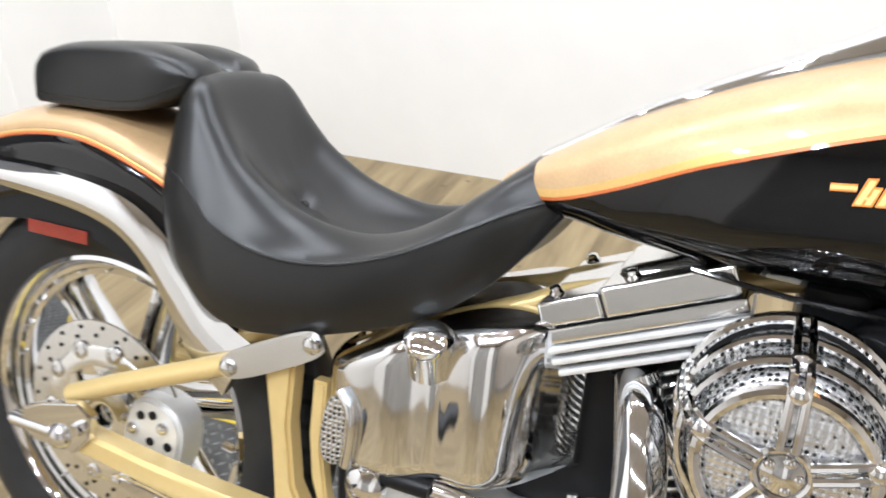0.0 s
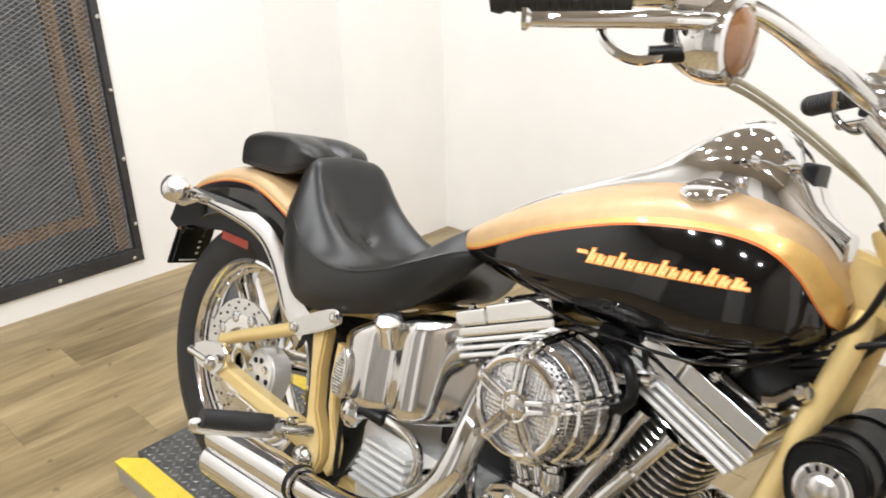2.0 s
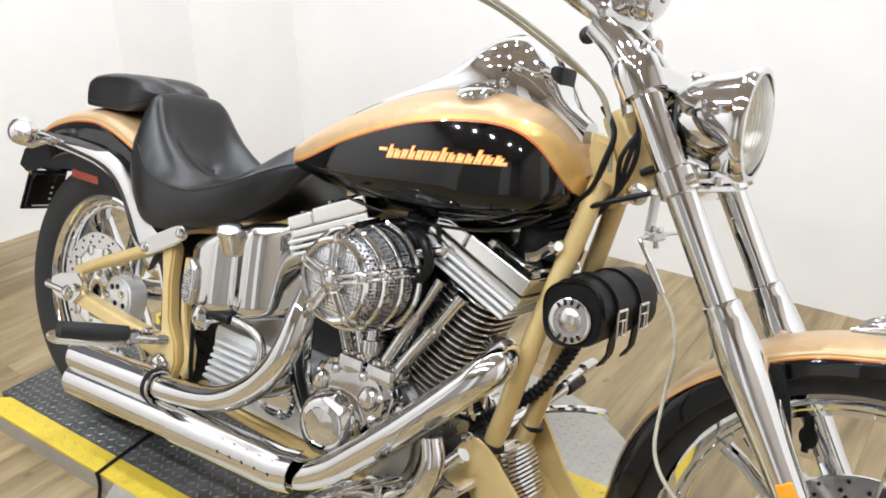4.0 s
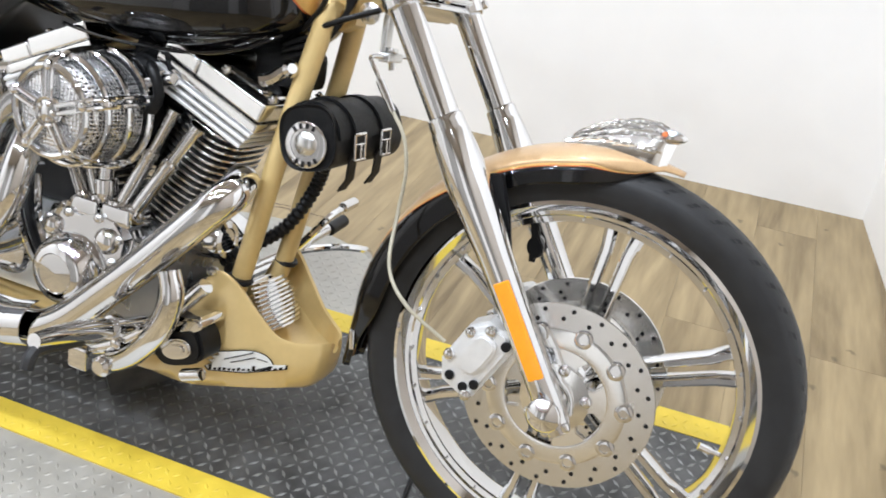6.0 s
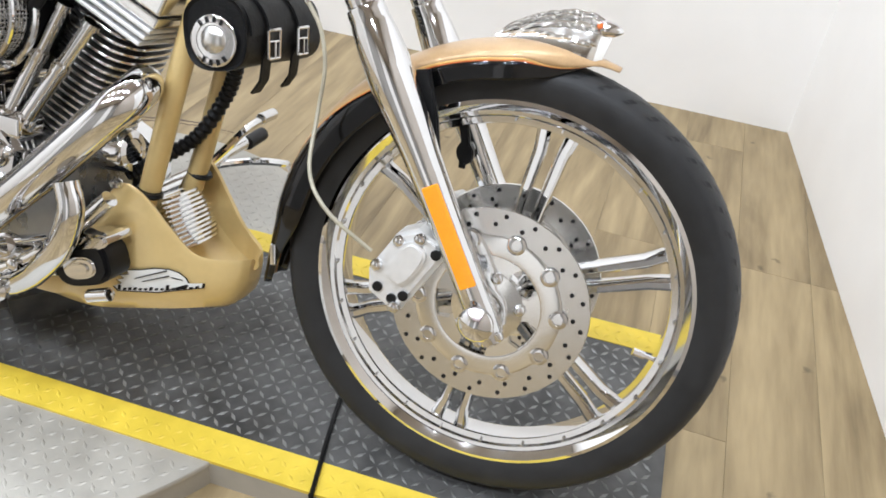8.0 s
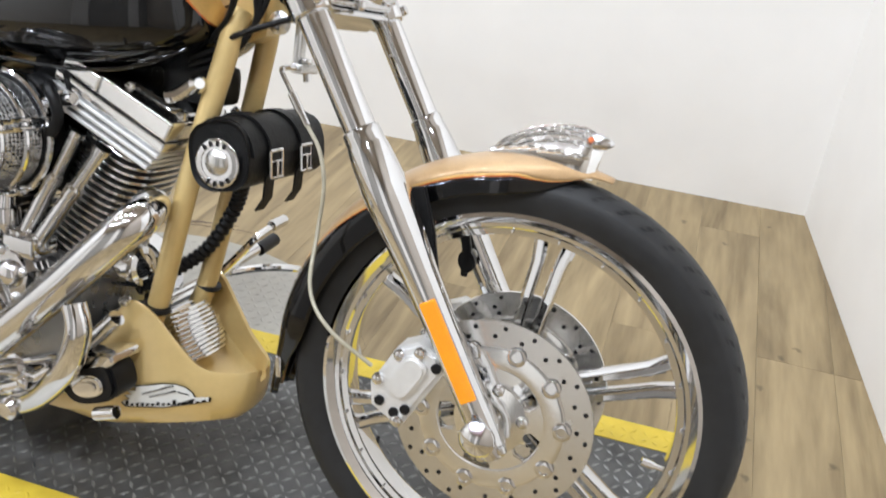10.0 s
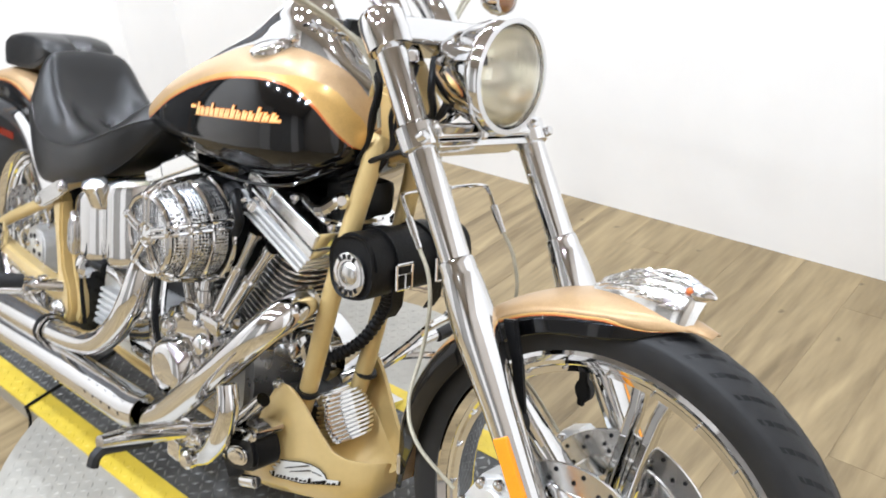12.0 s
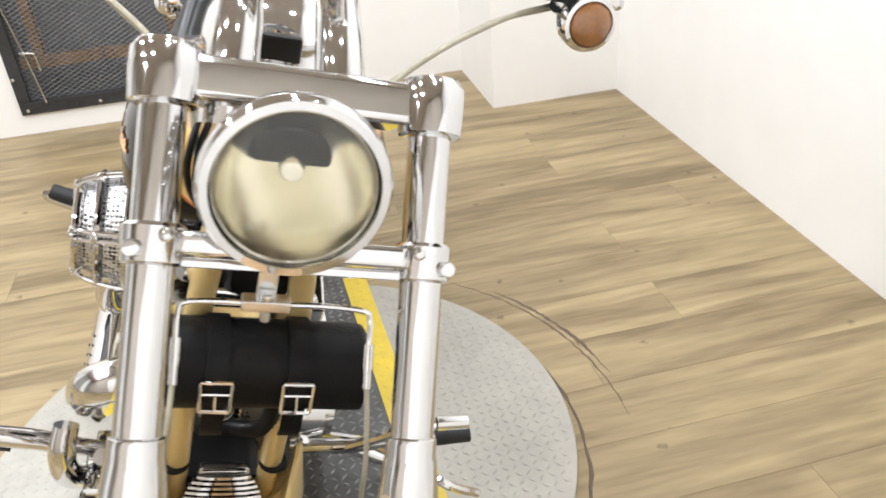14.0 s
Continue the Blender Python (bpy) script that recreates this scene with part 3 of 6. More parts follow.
# wheels
def brake_disc(hub, y, r, out):
    """A drilled rotor on a polished five-armed carrier with open pockets."""
    bm = bmesh.new()
    s = 0.0025
    lathe(bm, (0, y, 0), Y, [(-s, r * 0.70), (-s, r - 0.001), (0, r), (s, r - 0.001), (s, r * 0.70)], 72, close=True)
    disc = part("brake_disc", bm, ROTOR, hub, "drilled steel brake disc")
    bm = bmesh.new()
    for ring, n, a0 in ((0.93, 20, 0.0), (0.84, 20, 0.33), (0.765, 10, 0.1)):
        for k in range(n):
            a = 2 * math.pi * (k + a0) / n
            p = Vector((r * ring * math.cos(a), y - out * (s + 0.0006), r * ring * math.sin(a)))
            for q, d in ((p, -out), (p + Y * out * 2 * (s + 0.0006), out)):
                lathe(bm, q, Y * d, [(0, 0.0035), (0.0006, 0.0032)], 8)
    tagged(part("disc_hole", bm, BLACK, disc), kind="stuff")
    # scalloped carrier ring, five arms to the hub, a fixing button in each scallop
    bm = bmesh.new()
    lathe(bm, (0, y, 0), Y, [(-0.005, r * 0.52), (-0.0065, r * 0.54), (-0.0065, r * 0.70), (-0.005, r * 0.73), (0.005, r * 0.73), (0.0065, r * 0.70), (0.0065, r * 0.54), (0.005, r * 0.52)], 56, close=True)
    part("carrier_ring", bm, POLISH, disc, "polished carrier ring")
    for k in range(10):
        a = 2 * math.pi * (k + 0.15) / 10
        d = Vector((math.cos(a), 0, math.sin(a)))
        bm = bmesh.new()
        lathe(bm, d * r * 0.70 + Y * (y - out * 0.004), Y * -out, [(0, 0.0135), (0.0035, 0.0135), (0.005, 0.011), (0.005, 0.0072), (0.003, 0.0066), (0.003, 0.001)], 16)
        part("rotor_button", bm, CHROME, disc)
    for k in range(5):
        a = 2 * math.pi * (k + 0.15) / 5
        d, q = Vector((math.cos(a), 0, math.sin(a))), Vector((-math.sin(a), 0, math.cos(a)))
        bm = bmesh.new()
        pts = [d * r * 0.26 + q * 0.020, d * r * 0.26 - q * 0.020, d * r * 0.40 - q * 0.017, d * r * 0.545 - q * 0.034, d * r * 0.545 + q * 0.034, d * r * 0.40 + q * 0.017]
        plate_xz(bm, [(p.x, p.z) for p in pts], y - 0.0055, y + 0.0055, 0.0018)
        part("carrier_arm", bm, POLISH, disc)
        bm = bmesh.new()
        bolt(bm, d * r * 0.32 + Y * (y - out * 0.0055), Y * -out, 0.009, 0.008)
        part("hub_bolt", bm, CHROME, disc)
    bm = bmesh.new()
    lathe(bm, (0, y, 0), Y, [(-0.007, 0.018), (-0.010, 0.022), (-0.010, r * 0.22), (-0.006, r * 0.36), (0.006, r * 0.36), (0.007, 0.018)], 40, close=True)
    part("disc_carrier", bm, POLISH, disc)


def wheel(name, c, r_tyre, r_rim, w, turn, discs):
    hub = holder(name, bike, c)
    bm = bmesh.new()
    prof = [(-w * 0.34, r_rim - 0.012), (-w * 0.42, r_rim + 0.004), (-w * 0.49, r_rim + (r_tyre - r_rim) * 0.38)]
    n = 12
    for k in range(n + 1):
        a = math.pi * (0.13 + 0.74 * k / n)
        prof.append((-w / 2 * math.cos(a) * 1.02, r_tyre - (r_tyre - r_rim) * 0.62 * (1 - math.sin(a) ** 0.9)))
    prof += [(w * 0.49, r_rim + (r_tyre - r_rim) * 0.38), (w * 0.42, r_rim + 0.004), (w * 0.34, r_rim - 0.012)]
    lathe(bm, (0, 0, 0), Y, prof, 96, close=True)
    tyre = part("tyre", bm, RUBBER, hub)
    # tread grooves: short slanted blocks a hair above the carcass
    bm = bmesh.new()
    nb = 56
    for k in range(nb):
        for s in (-1, 1):
            a = 2 * math.pi * (k + (0.5 if s > 0 else 0)) / nb
            for j in range(3):
                yy0, yy1 = s * w * (0.05 + 0.12 * j), s * w * (0.05 + 0.12 * (j + 1) - 0.01)
                aa = a + j * 0.035
                q = []
                for yv, da in ((yy0, -0.012), (yy1, 0.02), (yy1, 0.045), (yy0, 0.015)):
                    rr = r_tyre - (r_tyre - r_rim) * 0.62 * (1 - max(0.0, 1 - (yv / (w * 0.51)) ** 2) ** 0.45) + 0.0004
                    q.append(bm.verts.new((rr * math.cos(aa + da), yv, rr * math.sin(aa + da))))
                bm.faces.new(q)
    tagged(part("tread", bm, BLACK, tyre), kind="stuff")
    bm = bmesh.new()
    a = w * 0.40
    lathe(bm, (0, 0, 0), Y, [(-a, r_rim), (-a - 0.002, r_rim - 0.006), (-a + 0.004, r_rim - 0.012), (-a * 0.78, r_rim - 0.016), (-a * 0.74, r_rim - 0.014), (-a * 0.70, r_rim - 0.022), (-a * 0.60, r_rim - 0.025), (-a * 0.56, r_rim - 0.034), (-a * 0.4, r_rim - 0.036), (a * 0.4, r_rim - 0.036), (a * 0.56, r_rim - 0.034), (a * 0.60, r_rim - 0.025), (a * 0.70, r_rim - 0.022), (a * 0.74, r_rim - 0.014), (a * 0.78, r_rim - 0.016), (a - 0.004, r_rim - 0.012), (a + 0.002, r_rim - 0.006), (a, r_rim)], 96, close=True)
    rim = part("rim", bm, CHROME, hub, "polished chrome rim")
    bm = bmesh.new()
    for s in (-1, 1):
        for k in range(24):
            t = 2 * math.pi * k / 24 + 0.1
            d = Vector((math.cos(t), 0, math.sin(t)))
            box(bm, (-0.0012, -0.008, -0.002), (0.0012, 0.008, 0.002), 0, Matrix.Translation(d * (r_rim - 0.027) + Y * s * a * 0.62) @ Matrix.Rotation(-t + math.pi / 2, 4, "Y"))
    tagged(part("rim_mark", bm, STEEL, rim), kind="stuff")
    for k in range(6):
        t = radians(turn + 60 * k)
        d, q = Vector((math.cos(t), 0, math.sin(t))), Vector((-math.sin(t), 0, math.cos(t)))
        bm = bmesh.new()
        for o in (-1, 1):
            loops = []
            for f in np.linspace(0, 1, 7):
                rr = 0.035 + (r_rim - 0.03 - 0.035) * f
                off = 0.013 + 0.004 * f + (0.005 * max(0, f - 0.85) / 0.15)
                hw, hy = 0.0088 + 0.003 * abs(f - 0.5), (0.020 - 0.006 * f) * w / 0.09 * (0.75 if w > 0.1 else 1)
                p = d * rr + q * o * off
                loops.append([p + q * (hw * cx) + Y * (hy * cy) for cx, cy in ((-1, -0.5), (-0.4, -1), (0.4, -1), (1, -0.5), (1, 0.5), (0.4, 1), (-0.4, 1), (-1, 0.5))])
            rings(bm, loops)
        part("spoke", bm, CHROME, hub, "twin chrome spoke")
    bm = bmesh.new()
    lathe(bm, (0, -0.06, 0), Y, [(0, 0.02), (0, 0.034), (0.01, 0.04), (0.035, 0.046), (0.085, 0.046), (0.11, 0.04), (0.12, 0.034), (0.12, 0.02)], 32, close=True)
    part("hub", bm, CHROME, hub)
    bm = bmesh.new()
    t = radians(-10)
    d = Vector((math.cos(t), 0, math.sin(t)))
    cyl(bm, d * (r_rim - 0.03) - Y * 0.012, d * (r_rim - 0.062) - Y * 0.016, 0.004, seg=8)
    cyl(bm, d * (r_rim - 0.05) - Y * 0.015, d * (r_rim - 0.068) - Y * 0.017, 0.0062, seg=8)
    part("valve", bm, CHROME, hub, "chrome valve stem")
    for y, out in discs:
        brake_disc(hub, y, 0.146, out)
    return hub


wheel("front_wheel", FA, 0.346, 0.286, 0.092, 22, ((-0.088, 1), (0.060, -1)))
wheel("rear_wheel", RA, 0.338, 0.238, 0.160, 12, ((-0.076, 1),))


def caliper(name, p, turn, s):
    """A four-piston brake caliper, seen from its outer face."""
    h = holder(name, bike)
    m = Matrix.Translation(p) @ Matrix.Rotation(radians(turn), 4, "Y") @ Matrix.Scale(s, 4)
    bm = bmesh.new()
    out = [(-0.062, -0.03), (-0.05, -0.042), (0.05, -0.042), (0.064, -0.024), (0.06, 0.012), (0.035, 0.03), (-0.035, 0.03), (-0.062, 0.010)]
    plate_xz(bm, out, -0.024, 0.024, 0.006)
    plate_xz(bm, oval(0.012, -0.006, 0.034, 0.02, 0, 20, 3), -0.034, -0.02, 0.004)
    bmesh.ops.transform(bm, matrix=m, verts=bm.verts)
    part("caliper_body", bm, ALU, h)
    bm = bmesh.new()
    for x, z in ((-0.045, -0.022), (-0.045, 0.004), (-0.03, -0.032), (0.05, -0.03)):
        lathe(bm, (x, -0.024, z), -Y, [(0, 0.0075), (0.003, 0.0075), (0.004, 0.005)], 12)
    bmesh.ops.transform(bm, matrix=m, verts=bm.verts)
    tagged(part("piston_plug", bm, BLACK, h), kind="stuff")
    bm = bmesh.new()
    for x, z in ((0.052, 0.0), (-0.052, -0.032), (0.03, 0.02), (-0.02, 0.024)):
        bolt(bm, (x, -0.024, z), -Y, 0.009, 0.008)
    bmesh.ops.transform(bm, matrix=m, verts=bm.verts)
    tagged(part("caliper_bolt", bm, CHROME, h), kind="stuff")


caliper("front_caliper", (1.580, -0.090, 0.388), -62, 1.02)
caliper("front_caliper", (1.580, 0.116, 0.388), -62, 1.02)
rear_cal = holder("rear_caliper", bike)
bm = bmesh.new()
plate_xz(bm, oval(0.106, 0.350, 0.050, 0.064, radians(-12), 28, 2.6), -0.106, -0.052, 0.006)
part("caliper_body", bm, ALU, rear_cal, "cast silver rear brake caliper")
for k in range(9):
    bm = bmesh.new()
    a = 0.7 * k
    p = (0.106 + (0.031 if k < 8 else 0) * math.cos(a), -0.106, 0.350 + (0.042 if k < 8 else 0) * math.sin(a))
    if k % 3 == 1:
        bolt(bm, p, -Y, 0.009, 0.008)
    else:
        lathe(bm, p, -Y, [(0, 0.0065), (0.002, 0.0065), (0.003, 0.004)], 12)
    part("caliper_bolt" if k % 3 == 1 else "piston_plug", bm, CHROME if k % 3 == 1 else BLACK, rear_cal)

# front fork
UP = Vector((-0.530, 0, 0.848))
AHEAD = Vector((0.848, 0, 0.530))
FY = 0.132
fork = holder("front_fork")
for s in (-1, 1):
    o = FA + Y * (FY * s + 0.008)
    bm = bmesh.new()
    lathe(bm, o - UP * 0.045, UP, [(0, 0.012), (0.004, 0.018), (0.02, 0.022), (0.05, 0.0235), (0.09, 0.0225), (0.2, 0.0235), (0.28, 0.0255), (0.34, 0.0300), (0.38, 0.0325), (0.41, 0.0322), (0.44, 0.0300), (0.462, 0.0275), (0.466, 0.0262), (0.478, 0.0262), (0.484, 0.0252), (0.486, 0.0225)], 32)
    part("fork_slider", bm, CHROME, fork, "chrome fork lower with a flared cover")
    bm = bmesh.new()
    cyl(bm, o + UP * 0.43, o + UP * 0.79, 0.0222, seg=28)
    part("fork_tube", bm, CHROME, fork)
    bm = bmesh.new()
    lathe(bm, o + UP * 0.598, UP, [(0, 0.025), (0.003, 0.029), (0.036, 0.030), (0.04, 0.025)], 24)
    cyl(bm, o + UP * 0.612 + AHEAD * 0.018 + Y * 0.018 * s, o + UP * 0.612 + AHEAD * 0.034 + Y * 0.018 * s, 0.008, seg=14, bevel=0.002)
    bolt(bm, o + UP * 0.626 + AHEAD * 0.028 - Y * 0.012 * s, AHEAD, 0.007, 0.006)
    part("clamp_collar", bm, CHROME, fork)
    bm = bmesh.new()
    lathe(bm, o + UP * 0.748, UP, [(0, 0.026), (0.003, 0.033), (0.03, 0.0345), (0.052, 0.034), (0.061, 0.028), (0.065, 0.015)], 28)
    part("upper_clamp", bm, CHROME, fork)
    # axle foot with its pinch bolts
    bm = bmesh.new()
    cyl(bm, o - Y * 0.03 * -s, o + Y * 0.034 * s, 0.0185, seg=20, bevel=0.003)
    lathe(bm, o + Y * 0.030 * s, Y * s, [(0, 0.020), (0.004, 0.025), (0.010, 0.025), (0.016, 0.019), (0.020, 0.008), (0.021, 0.001)], 22)
    for k in (-1, 1):
        bolt(bm, o - UP * 0.03 + AHEAD * 0.016 * k + Y * 0.012 * s, -UP, 0.007, 0.010)
    part("axle_foot", bm, CHROME, fork)
    bm = bmesh.new()
    m = Matrix.Translation(o + UP * 0.122 + AHEAD * 0.004 + Y * s * 0.0235) @ Matrix.Rotation(radians(-32), 4, "Y")
    box(bm, (-0.012, -0.004, -0.074), (0.012, 0.004, 0.074), 0.003, m)
    part("reflector", bm, AMBER, fork, "long amber fork reflector")
tilt = Matrix.Rotation(radians(-32), 4, "Y")
bm = bmesh.new()
m = Matrix.Translation(FA + Y * 0.008) @ Matrix.Translation(UP * 0.598) @ tilt
box(bm, (-0.034, -FY + 0.022, 0.012), (0.024, FY - 0.022, 0.034), 0.006, m, 3)
box(bm, (-0.030, -FY + 0.026, 0.0), (0.014, FY - 0.026, 0.0105), 0.003, m, 2)
part("triple_tree", bm, CHROME, fork, "polished chrome lower triple clamp")
bm = bmesh.new()
m = Matrix.Translation(FA + Y * 0.008 + UP * 0.757 - AHEAD * 0.008) @ tilt
box(bm, (-0.026, -FY + 0.02, 0), (0.026, FY - 0.02, 0.044), 0.009, m, 3)
part("triple_tree", bm, CHROME, fork, "polished chrome upper triple clamp")
# brake manifold under the clamp, with a pipe and a hose to each caliper
bm = bmesh.new()
box(bm, (1.318, -0.024, 0.774), (1.338, 0.030, 0.788), 0.003)
box(bm, (1.312, -0.008, 0.786), (1.322, 0.014, 0.845), 0.002)
cyl(bm, (1.330, 0.003, 0.788), (1.330, 0.003, 0.796), 0.009, seg=12, bevel=0.002)
cyl(bm, (1.332, 0.003, 0.774), (1.334, 0.003, 0.762), 0.006, seg=8)
part("brake_manifold", bm, STEEL, fork, "small steel brake manifold")
for s, yo in ((-1, -0.088), (1, 0.118)):
    bm = bmesh.new()
    tube(bm, [(1.330, 0.003 + 0.02 * s, 0.781), (1.332, yo * 0.55, 0.783), (1.336, yo * 0.93, 0.782), (1.343, yo, 0.774), (1.360, yo, 0.750)], 0.0034, 8)
    part("brake_pipe", bm, CHROME, fork)
    bm = bmesh.new()
    for a, b, r in (((1.358, yo, 0.752), (1.374, yo, 0.729), 0.0062), ((1.373, yo, 0.731), (1.386, yo, 0.712), 0.005)):
        cyl(bm, a, b, r, seg=10)
    part("hose_union", bm, CHROME, fork)
    bm = bmesh.new()
    tube(bm, [(1.384, yo, 0.715), (1.410, yo * 1.02, 0.680), (1.424, yo * 1.06, 0.630), (1.423, yo * 1.1, 0.566), (1.436, 0.152 * s * 0.85, 0.494), (1.477, 0.146 * s, 0.450), (1.544, 0.135 * s, 0.407)], 0.0031, 8)
    part("brake_hose", bm, HOSE, fork, "grey braided brake hose")

# headlight
lamp = holder("headlight")
HC = Vector((1.438, 0.000, 0.972))
HD = Vector((1, 0, 0.03)).normalized()
bm = bmesh.new()
lathe(bm, HC - HD * 0.135, HD, [(0, 0.004), (0.004, 0.022), (0.02, 0.042), (0.05, 0.060), (0.09, 0.074), (0.118, 0.081), (0.126, 0.085), (0.136, 0.086), (0.144, 0.082), (0.145, 0.0745), (0.132, 0.0738), (0.09, 0.070), (0.05, 0.050), (0.03, 0.003)], 48)
part("headlight_shell", bm, CHROME, lamp, "chrome headlight bucket with a trim ring")
bm = bmesh.new()
lathe(bm, HC - HD * 0.09, HD, [(0, 0.006), (0.01, 0.028), (0.04, 0.056), (0.075, 0.071), (0.092, 0.0725), (0.090, 0.0705), (0.072, 0.069), (0.038, 0.053), (0.009, 0.025), (0.004, 0.006)], 40)
part("reflector_bowl", bm, SILVER, lamp)
bm = bmesh.new()
cyl(bm, HC - HD * 0.080, HC - HD * 0.05, 0.011, 0.009, 14)
cyl(bm, HC - HD * 0.05, HC - HD * 0.036, 0.013, 0.011, 14, 0.003)
part("bulb_shield", bm, SILVER, lamp)
bm = bmesh.new()
lathe(bm, HC + HD * 0.004, HD, [(0, 0.072), (0.003, 0.072), (0.009, 0.058), (0.013, 0.034), (0.0145, 0.0004), (0.0125, 0.0004), (0.011, 0.034), (0.007, 0.057), (0.0015, 0.070)], 40, close=True)
glass_ob = part("lens", bm, LENS, lamp, "clear domed headlight lens")
glass_ob.visible_shadow = False
bm = bmesh.new()
tube(bm, [HC - HD * 0.1 - Z * 0.06, HC - HD * 0.12 - Z * 0.09, (1.345, 0.004, 0.87)], 0.014, 10)
cyl(bm, (1.345, -0.02, 0.868), (1.345, 0.03, 0.868), 0.02, seg=14, bevel=0.003)
part("headlight_mount", bm, CHROME, lamp)
bm = bmesh.new()
bolt(bm, HC - HD * 0.03 - Z * 0.084, -Z, 0.008, 0.012)
part("aim_bolt", bm, CHROME, lamp)
for k in range(4):
    bm = bmesh.new()
    y = -0.045 + 0.03 * k
    tube(bm, [(1.335, y, 0.985), (1.345 + 0.01 * (k % 2), y - 0.012, 0.94), (1.335, y * 0.6 - 0.01, 0.90), (1.30, y * 0.4 - 0.02, 0.875)], 0.006, 8)
    part("wiring_loom", bm, BLACK, lamp)
bm = bmesh.new()
box(bm, (1.325, -0.035, 0.965), (1.372, 0.04, 1.000), 0.006)
part("ignition_block", bm, BLACK, lamp)

# handlebar
bar = holder("handlebar")
for s in (-1, 1):
    bm = bmesh.new()
    tube(bm, [(1.288, 0.055 * s, 0.965), (1.268, 0.055 * s, 1.01), (1.235, 0.052 * s, 1.055), (1.190, 0.05 * s, 1.090)], lambda t: 0.029 - 0.006 * t, 18)
    part("riser", bm, CHROME, bar, "curved chrome riser")
bm = bmesh.new()
tube(bm, [(0.945, -0.455, 1.136), (1.030, -0.39, 1.154), (1.111, -0.30, 1.164), (1.161, -0.19, 1.132), (1.186, -0.09, 1.107), (1.190, 0, 1.100), (1.186, 0.09, 1.107), (1.161, 0.19, 1.132), (1.111, 0.30, 1.164), (1.030, 0.39, 1.154), (0.945, 0.455, 1.136)], 0.0128, 14, 10)
part("bar_tube", bm, CHROME, bar)
bm = bmesh.new()
box(bm, (1.168, -0.075, 1.096), (1.215, 0.075, 1.128), 0.012)
for x in (1.17, 1.205):
    for y in (-0.055, 0.055):
        bolt(bm, (x, y, 1.128), Z, 0.008, 0.006)
part("top_clamp", bm, CHROME, bar)
for s in (-1, 1):
    bm = bmesh.new()
    a, b = Vector((1.030, 0.39 * s, 1.154)), Vector((0.913, 0.480 * s, 1.130))
    d = (b - a).normalized()
    lathe(bm, a, d, [(0, 0.014), (0.002, 0.021)] + [(0.01 + 0.011 * k + dh, 0.0195 - (0.0018 if dh > 0.006 else 0)) for k in range(11) for dh in (0.0, 0.0062, 0.0064, 0.0098)] + [(0.136, 0.0205), (0.146, 0.018), (0.148, 0.008)], 20)
    part("grip", bm, RUBBER, bar, "ribbed black rubber grip")
    bm = bmesh.new()
    p, d2 = Vector((1.075, 0.347 * s, 1.158)), (Vector((1.111, 0.30 * s, 1.164)) - Vector((1.030, 0.39 * s, 1.154))).normalized()
    cyl(bm, p - d2 * 0.028, p + d2 * 0.032, 0.026, seg=20, bevel=0.006)
    box(bm, (1.06, 0.31 * s - 0.03, 1.140), (1.122, 0.31 * s + 0.03, 1.184), 0.010)
    part("switch_housing", bm, CHROME, bar, "chrome switch housing")
    bm = bmesh.new()
    box(bm, (1.055, 0.335 * s - 0.024, 1.113), (1.112, 0.335 * s + 0.024, 1.140), 0.006)
    part("switch_pod", bm, BLACK, bar)
    # lever
    bm = bmesh.new()
    pts = [(1.100, 0.325 * s, 1.148), (1.107, 0.36 * s, 1.138), (1.082, 0.41 * s, 1.128), (1.010, 0.468 * s, 1.112), (0.975, 0.492 * s, 1.106)]
    tube(bm, pts, lambda t: 0.0105 - 0.003 * t + (0.004 if t > 0.96 else 0), 10)
    part("brake_lever" if s < 0 else "clutch_lever", bm, CHROME, bar)
    bm = bmesh.new()
    tube(bm, [(1.093, 0.345 * s, 1.121), (1.045, 0.375 * s, 1.091), (1.000, 0.385 * s, 1.111), (0.995, 0.37 * s, 1.156)], 0.006, 8)
    part("cable_guide", bm, CHROME, bar)
    bm = bmesh.new()
    cyl(bm, (1.050, 0.368 * s, 1.098), (1.086, 0.350 * s, 1.106), 0.0095, seg=10)
    part("cable_boot", bm, BLACK, bar)
    for k in (0, 1):
        bm = bmesh.new()
        tube(bm, [(1.068, 0.352 * s, 1.102 - 0.004 * k), (1.125, (0.27 - 0.02 * k) * s, 1.085 - 0.010 * k), (1.19, (0.16 - 0.01 * k) * s, 1.035 - 0.01 * k), (1.235, (0.10 - 0.01 * k) * s, 0.985), (1.258, 0.083 * s, 0.93), (1.265, 0.075 * s, 0.87)], 0.0034, 8)
        part("control_cable", bm, HOSE, bar)
# gauge on the bar
bm = bmesh.new()
GD = Vector((0.80, 0, -0.20)).normalized()
lathe(bm, Vector((1.178, 0.020, 1.166)), GD, [(0, 0.040), (-0.004, 0.043), (0.010, 0.0455), (0.06, 0.045), (0.075, 0.042), (0.082, 0.034), (0.084, 0.006)], 32)
gauge = part("tachometer", bm, CHROME, bar, "round chrome gauge pod")
bm = bmesh.new()
lathe(bm, Vector((1.178, 0.020, 1.166)) - GD * 0.0005, -GD, [(0, 0.039), (0.001, 0.038)], 28)
part("gauge_face", bm, BLACK, gauge)
bm = bmesh.new()
bolt(bm, Vector((1.178, 0.020, 1.166)) + GD * 0.084, GD, 0.008, 0.005)
part("bolt", bm, STEEL, gauge)
